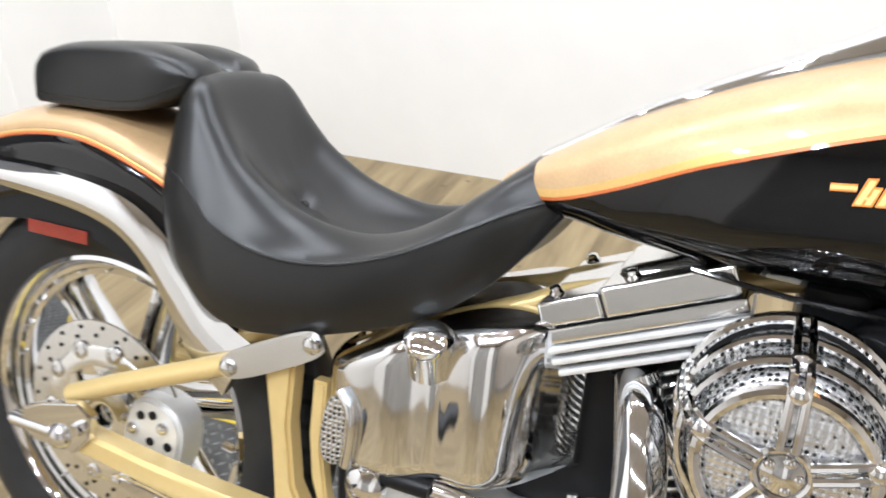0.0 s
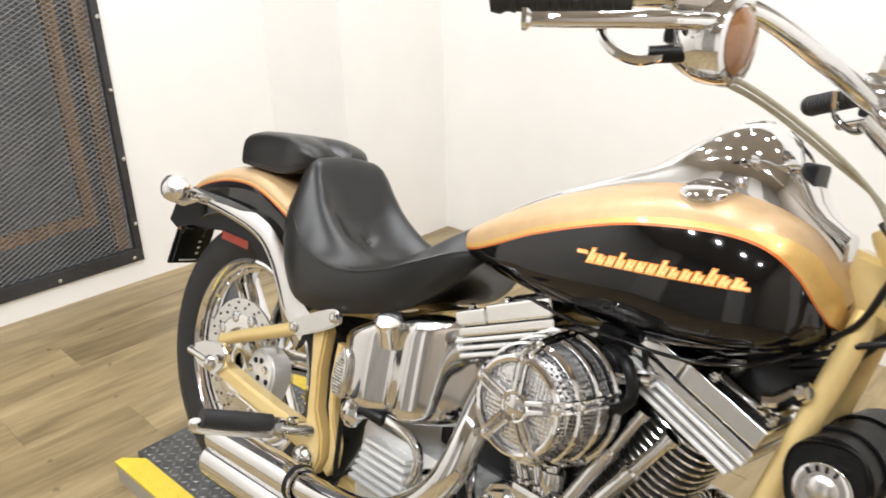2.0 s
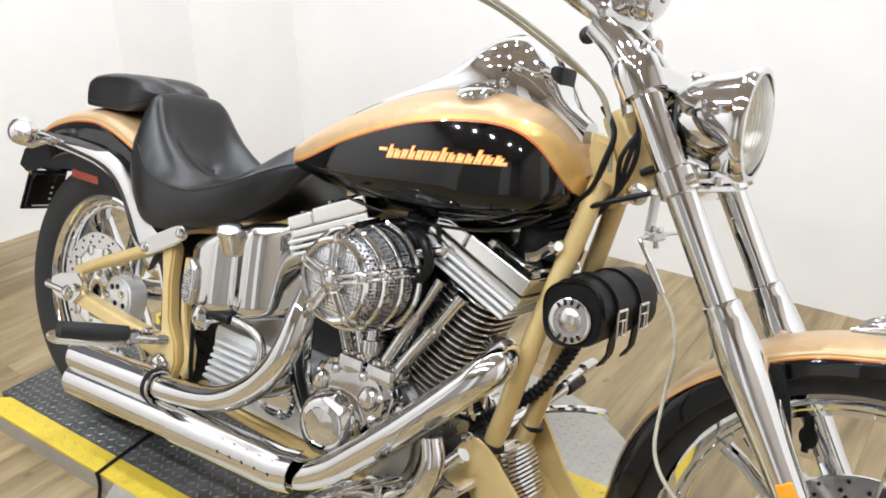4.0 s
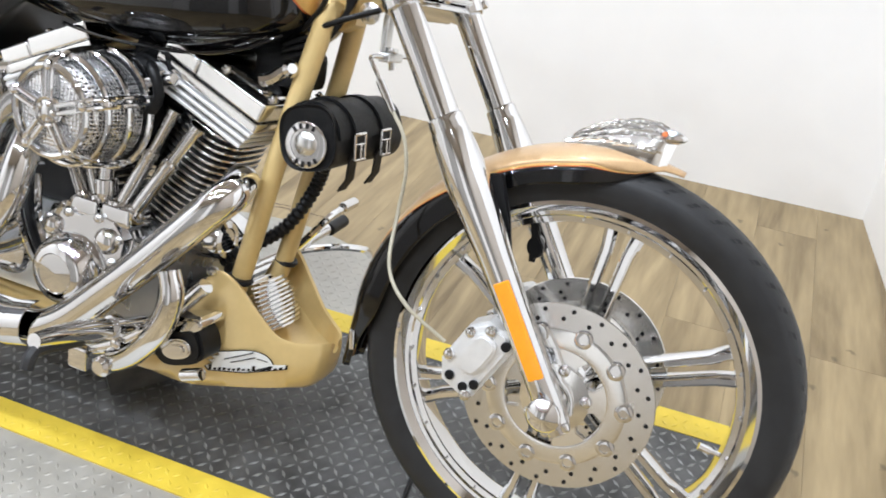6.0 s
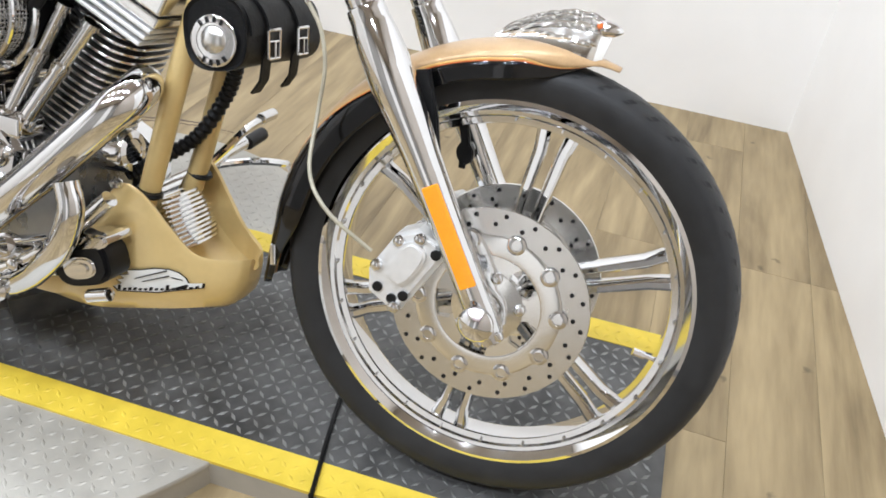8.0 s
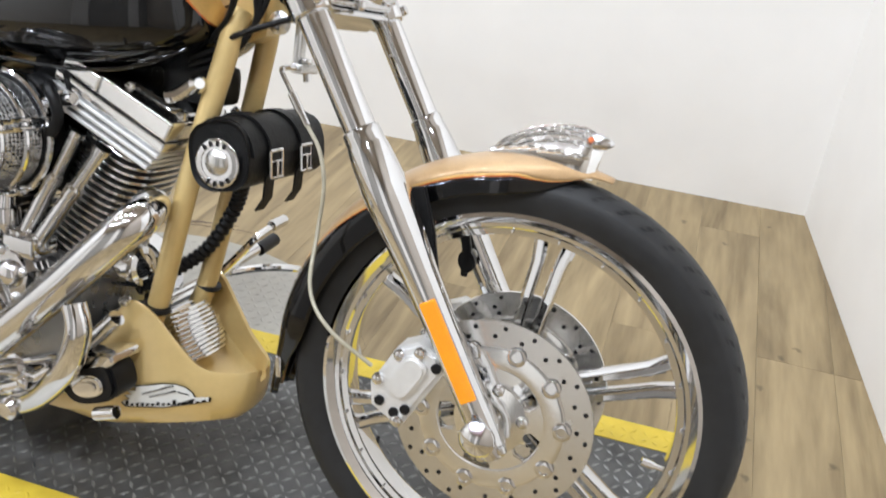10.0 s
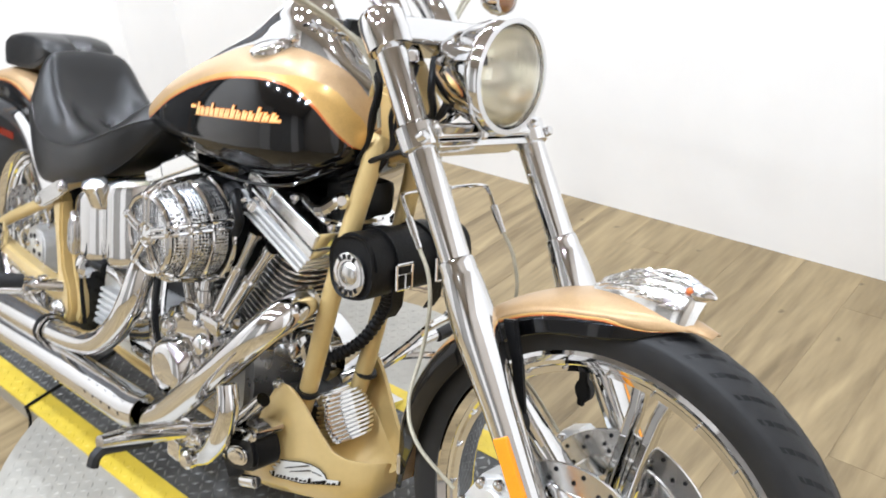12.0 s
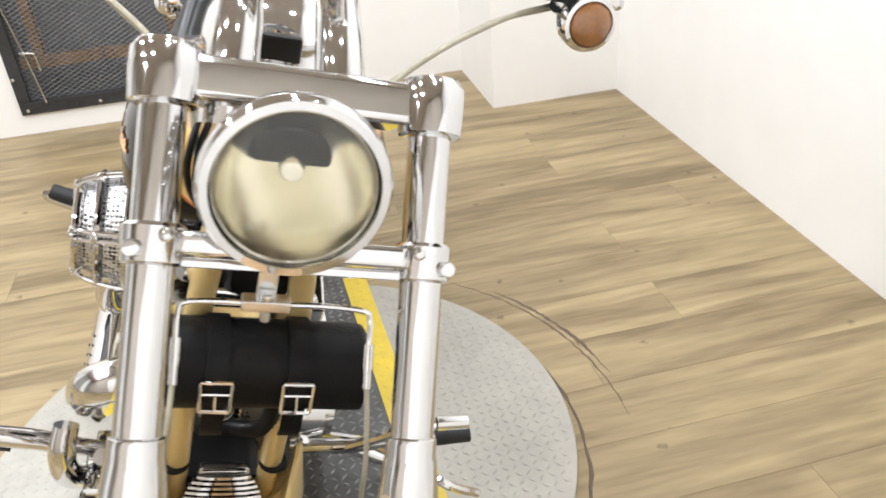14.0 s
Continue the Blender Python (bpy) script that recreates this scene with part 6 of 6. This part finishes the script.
OW = [(0.398, 0.116), (0.406, 0.137), (0.43, 0.152), (0.46, 0.160), (0.495, 0.161), (0.522, 0.154), (0.542, 0.147), (0.562, 0.152), (0.588, 0.158), (0.612, 0.152), (0.638, 0.130), (0.66, 0.10), (0.69, 0.06)]
bm = bmesh.new()
rings(bm, [section(x, curve_at(OW, x), curve_at(OB, x), curve_at(OT, x), None, 9, 40) for x in np.linspace(0.398, 0.69, 60)])
part("tank_wrap", bm, CHROME, ot, "polished chrome wraparound oil tank")
bm = bmesh.new()
lathe(bm, (0.530, -0.140, 0.572), Vector((0.1, -0.35, 0.93)), [(0, 0.012), (0.01, 0.022), (0.046, 0.024), (0.05, 0.027), (0.060, 0.027), (0.066, 0.020), (0.068, 0.004)], 26)
part("filler_cap", bm, CHROME, ot, "chrome oil filler cap")
bm = bmesh.new()
plate_xz(bm, oval(0.428, 0.486, 0.018, 0.044, radians(-6), 22, 2.6), -0.162, -0.146, 0.003)
part("side_screen", bm, FILTER, ot, "small perforated screen")
bm = bmesh.new()
tube(bm, [(0.432, -0.156, 0.536), (0.449, -0.162, 0.52), (0.451, -0.163, 0.485), (0.446, -0.161, 0.448)], 0.008, 10)
part("screen_trim", bm, CHROME, ot)

# exhaust
ex = holder("exhaust")
def pipe(pts, r, name, mat=CHROME, label="", seg=22):
    bm = bmesh.new()
    tube(bm, pts, r, seg, 10)
    return part(name, bm, mat, ex, label)


pipe([(0.745, -0.085, 0.60), (0.760, -0.135, 0.575), (0.772, -0.175, 0.525), (0.768, -0.195, 0.465), (0.742, -0.200, 0.41), (0.700, -0.200, 0.362), (0.640, -0.200, 0.318), (0.575, -0.200, 0.291), (0.48, -0.200, 0.272), (0.40, -0.200, 0.262)], 0.0265, "rear_header", label="curved chrome header pipe")
pipe([(1.135, -0.085, 0.545), (1.165, -0.125, 0.555), (1.178, -0.165, 0.548), (1.150, -0.19, 0.512), (1.06, -0.20, 0.416), (0.965, -0.20, 0.325), (0.905, -0.20, 0.272), (0.845, -0.20, 0.238), (0.78, -0.20, 0.226)], 0.0285, "front_header", label="straight chrome header pipe")
def shell(a, b, r, name, label):
    a, b = Vector(a), Vector(b)
    d = (b - a).normalized()
    L = (b - a).length
    bm = bmesh.new()
    lathe(bm, a, d, [(0.02, r - 0.007), (0.0, r - 0.006), (0, r - 0.001), (0.004, r), (L * 0.5, r), (L - 0.004, r), (L, r - 0.002), (L, r - 0.006), (L - 0.03, r - 0.007)], 30)
    return part(name, bm, CHROME, ex, label)


m1 = shell((0.42, -0.200, 0.2635), (0.130, -0.203, 0.2435), 0.0355, "upper_muffler", "long chrome muffler shell")
m2 = shell((0.80, -0.200, 0.228), (0.125, -0.203, 0.1865), 0.0375, "lower_muffler", "long chrome muffler shell")
for p, d, r in (((0.405, -0.2, 0.2625), (1, 0, 0.07), 0.0372), ):
    bm = bmesh.new()
    lathe(bm, p, Vector(d), [(0, r - 0.004), (0, r), (0.010, r), (0.010, r - 0.004)], 28, close=True)
    part("shield_gap", bm, BLACK, m1)
bm = bmesh.new()
loops = []
for x in np.linspace(0.50, 0.838, 8):
    c = Vector((x, -0.200, 0.228 - (0.80 - x) * 0.0615 + max(0, x - 0.80) * 0.25))
    loops.append([c + Vector((0, -math.cos(a), math.sin(a))) * rr for a, rr in [(radians(-60 + 22 * k), 0.0415) for k in range(8)] + [(radians(-60 + 22 * k), 0.0395) for k in range(7, -1, -1)]])
rings(bm, loops)
sh = part("heat_shield", bm, CHROME, ex, "chrome heat shield with small slots")
for k in range(5):
    for row in (0, 1):
        bm = bmesh.new()
        x = 0.66 + 0.034 * k
        a = radians(5 + 35 * row)
        c = Vector((x, -0.200, 0.228 - (0.80 - x) * 0.0615)) + Vector((0, -math.cos(a), math.sin(a))) * 0.0417
        box(bm, (-0.003, -0.0006, -0.0016), (0.003, 0.0006, 0.0016), 0, Matrix.Translation(c) @ Matrix.Rotation(a, 4, "X") @ Matrix.Rotation(0.7, 4, "Y"))
        part("slot", bm, BLACK, sh)
bm = bmesh.new()
for p in ((0.13, -0.2035, 0.2435), (0.125, -0.2035, 0.1865)):
    lathe(bm, (p[0] + 0.012, p[1], p[2]), X, [(0, 0.028), (0.002, 0.003)], 22)
part("muffler_bore", bm, BLACK, ex)
bm = bmesh.new()
box(bm, (0.30, -0.185, 0.215), (0.40, -0.13, 0.235), 0.004)
tube(bm, [(0.28, -0.2, 0.215), (0.32, -0.19, 0.225), (0.36, -0.15, 0.26)], 0.010, 8)
part("muffler_bracket", bm, CHROME, ex)

# chin spoiler
sp = holder("chin_spoiler")
ZB = [(0.88, 0.160), (1.06, 0.160), (1.18, 0.182), (1.25, 0.194), (1.285, 0.203), (1.300, 0.220), (1.308, 0.246)]
ZT = [(0.88, 0.185), (0.98, 0.205), (1.05, 0.25), (1.095, 0.352), (1.128, 0.396), (1.16, 0.384), (1.20, 0.340), (1.235, 0.304), (1.265, 0.292), (1.29, 0.290), (1.308, 0.288)]
WO = [(0.88, 0.085), (0.98, 0.122), (1.10, 0.138), (1.18, 0.122), (1.24, 0.096), (1.275, 0.070), (1.298, 0.044), (1.308, 0.020)]
bm = bmesh.new()
loops = []
for x in [0.88 + 0.428 * (1 - (1 - k / 52) ** 1.5) for k in range(53)]:
    zb, zt, w = curve_at(ZB, x), curve_at(ZT, x), curve_at(WO, x)
    zt = max(zt, zb + 0.016)
    t = 0.010
    lean = 0.018 * smooth01((zt - zb) / 0.2)
    half = [(0, zb), (w * 0.55, zb + 0.002), (w * 0.82, zb + 0.012), (w * 0.97, zb + 0.04 * min(1, (zt - zb) / 0.1)), (w - lean * 0.2, (zb + zt) / 2 + 0.01), (w - lean, zt - 0.006), (w - lean - 0.004, zt), (w - lean - t, zt - 0.003), (w - lean * 0.9 - t - 0.004, zb + (zt - zb) * 0.80), (w * 0.74 - t * 0.5, zb + (zt - zb) * 0.60), (w * 0.45, zb + (zt - zb) * 0.47), (0, zb + (zt - zb) * 0.44)]
    loops.append([Vector((x, -y, z)) for y, z in half[:-1]] + [Vector((x, 0, half[-1][1]))] + [Vector((x, y, z)) for y, z in reversed(half[1:-1])])
rings(bm, loops)
part("scoop", bm, GOLDFRAME, sp, "pearl gold scooped chin spoiler")
for s in (-1, 1):
    bm = bmesh.new()
    lathe(bm, (1.147, 0.072 * s, 0.372), Vector((0.2, 0, 0.98)), [(0, 0.020), (0.004, 0.0225), (0.009, 0.020), (0.009, 0.018)], 20)
    part("grommet", bm, BLACK, sp)
    bm = bmesh.new()
    bolt(bm, (1.122, 0.118 * s, 0.394), Vector((0, 0.3 * s, 0.95)), 0.010, 0.006)
    part("bolt", bm, CHROME, sp)
# decal: a dark-edged winged shape over a row of slanted bars
TURN = radians(9)


def decal_xz(u, v):
    return 1.200 + u * math.cos(TURN) - v * math.sin(TURN), 0.247 + u * math.sin(TURN) + v * math.cos(TURN)


WING = [(-0.052, 0.002), (-0.060, 0.008), (-0.048, 0.010), (-0.054, 0.016), (-0.040, 0.018), (-0.042, 0.025), (-0.022, 0.026), (0.0, 0.029), (0.020, 0.027), (0.034, 0.020), (0.042, 0.010), (0.045, 0.0), (0.064, -0.002), (0.062, -0.010), (0.0, -0.014), (-0.060, -0.012), (-0.066, -0.004)]
bm = bmesh.new()
plate_xz(bm, [decal_xz(u, v) for u, v in WING], -0.1535, -0.1525)
decal = part("decal", bm, BLACK, sp, "dark-edged white decal")
bm = bmesh.new()
plate_xz(bm, [decal_xz(u * 0.955, (v - 0.008) * 0.90 + 0.008) for u, v in WING], -0.1545, -0.1536)
part("decal_field", bm, WHITE, decal)
bm = bmesh.new()
rd = random.Random(8)
for k in range(15):
    u = -0.058 + 0.0078 * k
    tall = 0.0085 if k in (0, 9) else rd.choice((0.0035, 0.0045, 0.0055))
    plate_xz(bm, [decal_xz(u, -0.009), decal_xz(u + 0.0045, -0.009), decal_xz(u + 0.0062, -0.009 + tall), decal_xz(u + 0.0017, -0.009 + tall)], -0.1555, -0.1546)
for u0, v0, u1, v1 in ((-0.030, 0.010, 0.018, 0.023), (-0.020, 0.005, 0.020, 0.014), (0.022, 0.012, 0.037, 0.006)):
    plate_xz(bm, [decal_xz(u0, v0), decal_xz(u1, v1), decal_xz(u1 - 0.001, v1 + 0.0018), decal_xz(u0, v0 + 0.0014)], -0.1555, -0.1546)
tagged(part("decal_mark", bm, BLACK, decal), kind="stuff")
for ob in (decal, *decal.children):
    for v in ob.data.vertices:
        zb, zt, w = curve_at(ZB, v.co.x), curve_at(ZT, v.co.x), curve_at(WO, v.co.x)
        v.co.y = -w - 0.0014 - max(0.0, -0.1535 - v.co.y) * 1.0
# regulator between the frame tubes
reg = holder("regulator")
M = Matrix.Translation((1.178, 0.0, 0.318)) @ Matrix.Rotation(radians(-28), 4, "Y")
bm = bmesh.new()
box(bm, (-0.052, -0.036, -0.046), (-0.010, 0.040, 0.052), 0.008, M, 3)
part("regulator_body", bm, CHROME, reg, "chrome regulator box")
for k in range(12):
    bm = bmesh.new()
    z = -0.038 + 0.0075 * k
    wy = 0.058 * math.sqrt(max(0.3, 1 - (z / 0.060) ** 2))
    out = [(-0.012, -wy), (0.010, -wy), (0.018, -wy * 0.6), (0.020, 0), (0.018, wy * 0.6), (0.010, wy), (-0.012, wy)]
    lo = [bm.verts.new(M @ Vector((x, y, z - 0.0020))) for x, y in out]
    hi = [bm.verts.new(M @ Vector((x, y, z + 0.0020))) for x, y in out]
    bm.faces.new(lo)
    bm.faces.new(hi)
    for i in range(len(out)):
        j = (i + 1) % len(out)
        bm.faces.new((lo[i], lo[j], hi[j], hi[i]))
    part("cooling_rib", bm, POLISH, reg)
bm = bmesh.new()
pts = smooth_line([(1.232, 0.02, 0.60), (1.20, 0.05, 0.53), (1.155, 0.045, 0.45), (1.10, 0.02, 0.40), (1.06, -0.01, 0.37)], 14)
L = len(pts)
tube(bm, pts, lambda t: 0.0115 + (0.002 if int(t * (L - 1)) % 2 else -0.0012), 10, 1, smooth=False)
part("ribbed_conduit", bm, BLACK, reg, "ribbed black cable conduit")
bm = bmesh.new()
box(bm, (1.02, -0.06, 0.24), (1.13, 0.06, 0.33), 0.02)
part("inner_block", bm, BLACK, reg)

# foot controls
fc = holder("foot_controls")
bm = bmesh.new()
tube(bm, [(1.118, -0.222, 0.420), (1.130, -0.226, 0.380), (1.108, -0.222, 0.318), (1.055, -0.204, 0.258), (1.010, -0.19, 0.222), (0.982, -0.185, 0.208)], lambda t: 0.020 - 0.006 * abs(t - 0.4), 14)
lathe(bm, (0.982, -0.20, 0.206), Y, [(-0.012, 0.012), (-0.006, 0.018), (0.03, 0.018), (0.036, 0.012)], 16)
part("brake_pedal", bm, CHROME, fc, "curved chrome brake pedal")
bm = bmesh.new()
tube(bm, [(1.030, -0.165, 0.290), (1.028, -0.23, 0.300), (1.032, -0.29, 0.316), (1.038, -0.35, 0.330), (1.042, -0.40, 0.338)], lambda t: 0.011 + 0.006 * math.sin(t * 3.1), 14)
lathe(bm, (1.030, -0.225, 0.300), Vector((0.02, -0.97, 0.2)), [(0, 0.012), (0.002, 0.020), (0.016, 0.020), (0.018, 0.014)], 14)
part("foot_peg", bm, CHROME, fc, "chrome rider foot peg")
bm = bmesh.new()
tube(bm, [(1.036, -0.31, 0.306), (1.042, -0.385, 0.322), (1.043, -0.405, 0.318), (1.043, -0.412, 0.300)], 0.0095, 8)
part("peg_rubber", bm, RUBBER, fc)
bm = bmesh.new()
tube(bm, [(0.90, -0.165, 0.208), (0.95, -0.175, 0.222), (1.02, -0.175, 0.262), (1.09, -0.175, 0.325), (1.15, -0.17, 0.39)], 0.013, 12)
for p in ((0.92, -0.19, 0.212), (1.0, -0.19, 0.25), (1.09, -0.19, 0.325)):
    bolt(bm, p, -Y, 0.011, 0.008)
box(bm, (0.905, -0.20, 0.18), (0.945, -0.14, 0.222), 0.006)
part("control_linkage", bm, CHROME, fc)
bm = bmesh.new()
plate_xz(bm, oval(1.118, 0.282, 0.050, 0.034, radians(20), 22, 3), -0.192, -0.135, 0.006)
mc = part("master_cylinder", bm, BLACK, fc, "black brake master cylinder")
bm = bmesh.new()
plate_xz(bm, oval(1.122, 0.318, 0.044, 0.012, radians(20), 22, 3), -0.194, -0.130, 0.004)
cyl(bm, (1.135, -0.19, 0.236), (1.172, -0.19, 0.250), 0.011, seg=12, bevel=0.002)
cyl(bm, (1.02, -0.165, 0.236), (1.06, -0.165, 0.252), 0.012, seg=12)
part("reservoir_lid", bm, CHROME, mc)
bm = bmesh.new()
plate_xz(bm, oval(1.122, 0.280, 0.029, 0.017, radians(20), 24, 2.4), -0.199, -0.190, 0.003)
plate_xz(bm, oval(1.122, 0.280, 0.019, 0.009, radians(20), 20, 2.4), -0.202, -0.198, 0.0015)
part("cylinder_cap", bm, CHROME, mc, "oval chrome cap")
bm = bmesh.new()
tube(bm, [(1.03, 0.12, 0.30), (1.06, 0.21, 0.325), (1.075, 0.29, 0.355), (1.085, 0.40, 0.375)], 0.013, 10)
tube(bm, [(1.06, 0.20, 0.32), (1.09, 0.25, 0.37), (1.115, 0.29, 0.415), (1.12, 0.37, 0.43)], 0.008, 8)
cyl(bm, (1.12, 0.33, 0.428), (1.12, 0.385, 0.432), 0.012, seg=12, bevel=0.003)
tube(bm, [(0.98, 0.17, 0.28), (1.05, 0.24, 0.325), (1.12, 0.30, 0.345), (1.17, 0.36, 0.34), (1.16, 0.42, 0.31)], 0.008, 8)
part("shift_lever", bm, CHROME, fc, "chrome shift lever and peg")
bm = bmesh.new()
tube(bm, [(1.085, 0.35, 0.366), (1.087, 0.41, 0.377)], 0.0145, 12)
part("peg_rubber", bm, RUBBER, fc)
# passenger peg
pp = holder("passenger_peg")
bm = bmesh.new()
cyl(bm, (0.365, -0.150, 0.345), (0.338, -0.22, 0.352), 0.015, 0.012, 14)
bolt(bm, (0.352, -0.19, 0.366), Z, 0.012, 0.006)
box(bm, (0.322, -0.235, 0.338), (0.352, -0.20, 0.366), 0.006)
tube(bm, [(0.337, -0.225, 0.340), (0.318, -0.30, 0.350), (0.301, -0.366, 0.362), (0.300, -0.372, 0.375)], 0.011, 10)
part("peg_arm", bm, CHROME, pp)
bm = bmesh.new()
tube(bm, [(0.335, -0.228, 0.360), (0.318, -0.30, 0.370), (0.303, -0.362, 0.380)], lambda t: 0.017 + 0.002 * math.sin(t * 3), 12)
part("peg_rubber", bm, RUBBER, pp, "black rubber peg pad")
# side stand on the far side
bm = bmesh.new()
foot = LEAN.inverted() @ Vector((0.92, 0.335, 0.012))
tube(bm, [(0.86, 0.12, 0.235), (0.88, 0.17, 0.20), tuple(foot)], 0.014, 10)
box(bm, tuple(foot - Vector((0.035, 0.02, 0.010))), tuple(foot + Vector((0.035, 0.02, 0.004))), 0.004)
part("side_stand", bm, CHROME, bike, "chrome side stand leg")

# ---- tool bag strapped to the frame tubes ----
bag = thing("tool_bag", LEAN, "round black leather tool bag with two buckled straps", "bag")
BC = Vector((1.258, 0.020, 0.645))


def bag_ring(y, k=1.0):
    return [BC + Vector((0, y, 0)) + Vector((x, 0, z)) * k for x, z in oval(0, 0, 0.050, 0.052, radians(12), 32, 2.8)]


bm = bmesh.new()
rings(bm, [bag_ring(-0.118, 0.90), bag_ring(-0.122, 0.985), bag_ring(-0.116, 1.0), bag_ring(-0.06, 0.985), bag_ring(0, 0.98), bag_ring(0.06, 0.985), bag_ring(0.116, 1.0), bag_ring(0.122, 0.985), bag_ring(0.118, 0.90)])
part("bag_body", bm, BAGLEATHER, bag)
bm = bmesh.new()
loops = []
for y in np.linspace(-0.114, 0.114, 9):
    row = []
    for k in range(14):
        a = radians(195 - 190 * k / 13)
        row.append(BC + Vector((0.0525 * math.cos(a) * 1.02, y, 0.0555 * math.sin(a) + 0.002)))
    row += [p - Vector((p.x - BC.x, 0, p.z - BC.z)).normalized() * 0.004 for p in reversed(row)]
    loops.append(row)
rings(bm, loops)
part("bag_flap", bm, BAGLEATHER, bag, "folded leather flap")
for y in (-0.058, 0.037):
    bm = bmesh.new()
    pts = [BC + Vector((0.0575 * math.cos(radians(a)), y, 0.0600 * math.sin(radians(a)))) for a in range(150, -40, -12)] + [BC + Vector((0.049, y, -0.061)), BC + Vector((0.037, y, -0.082))]
    loops = []
    for i, p in enumerate(pts):
        d = (pts[min(i + 1, len(pts) - 1)] - pts[max(i - 1, 0)]).normalized()
        nrm = d.cross(Y).normalized()
        loops.append([p + Y * 0.013 + nrm * 0.0016, p - Y * 0.013 + nrm * 0.0016, p - Y * 0.013 - nrm * 0.0016, p + Y * 0.013 - nrm * 0.0016])
    rings(bm, loops)
    strap = part("strap", bm, BAGLEATHER, bag, "leather strap")
    bm = bmesh.new()
    c = BC + Vector((0.0595, y, -0.006))
    up = Vector((-0.1, 0, 1)).normalized()
    fr = [c + up * 0.020 + Y * 0.018, c + up * 0.020 - Y * 0.018, c - up * 0.020 - Y * 0.017, c - up * 0.020 + Y * 0.017]
    for a, b in zip(fr, fr[1:] + fr[:1]):
        cyl(bm, a, b, 0.0026, seg=8)
    cyl(bm, c + up * 0.004 + Y * 0.018, c + up * 0.004 - Y * 0.018, 0.002, seg=6)
    cyl(bm, c + up * 0.004 + X * 0.002, c - up * 0.020 + X * 0.002, 0.0018, seg=6)
    part("buckle", bm, CHROME, strap, "chrome buckle")
bm = bmesh.new()
lathe(bm, BC + Vector((0.000, -0.121, -0.010)), -Y, [(0, 0.036), (0.003, 0.036), (0.005, 0.033), (0.005, 0.026), (0.0035, 0.025), (0.0035, 0.004)], 36)
badge = part("badge", bm, CHROME, bag, "round chrome badge")
bm = bmesh.new()
for k in range(16):
    a = 2 * math.pi * k / 16
    if 0.15 < (k / 16) % 0.5 < 0.42:
        box(bm, (-0.002, -0.0012, -0.004), (0.002, 0.0012, 0.004), 0, Matrix.Translation(BC + Vector((0.0295 * math.cos(a), -0.1268, -0.010 + 0.0295 * math.sin(a)))) @ Matrix.Rotation(math.pi / 2 - a, 4, "Y"))
tagged(part("badge_mark", bm, BLACK, badge), kind="stuff")
bm = bmesh.new()
lathe(bm, BC + Vector((0.000, -0.1245, -0.008)), -Y, [(0, 0.020), (0.003, 0.018), (0.006, 0.010), (0.007, 0.003)], 20)
part("badge_boss", bm, STEEL, badge)

# ---- floor planks, last ----
planks()
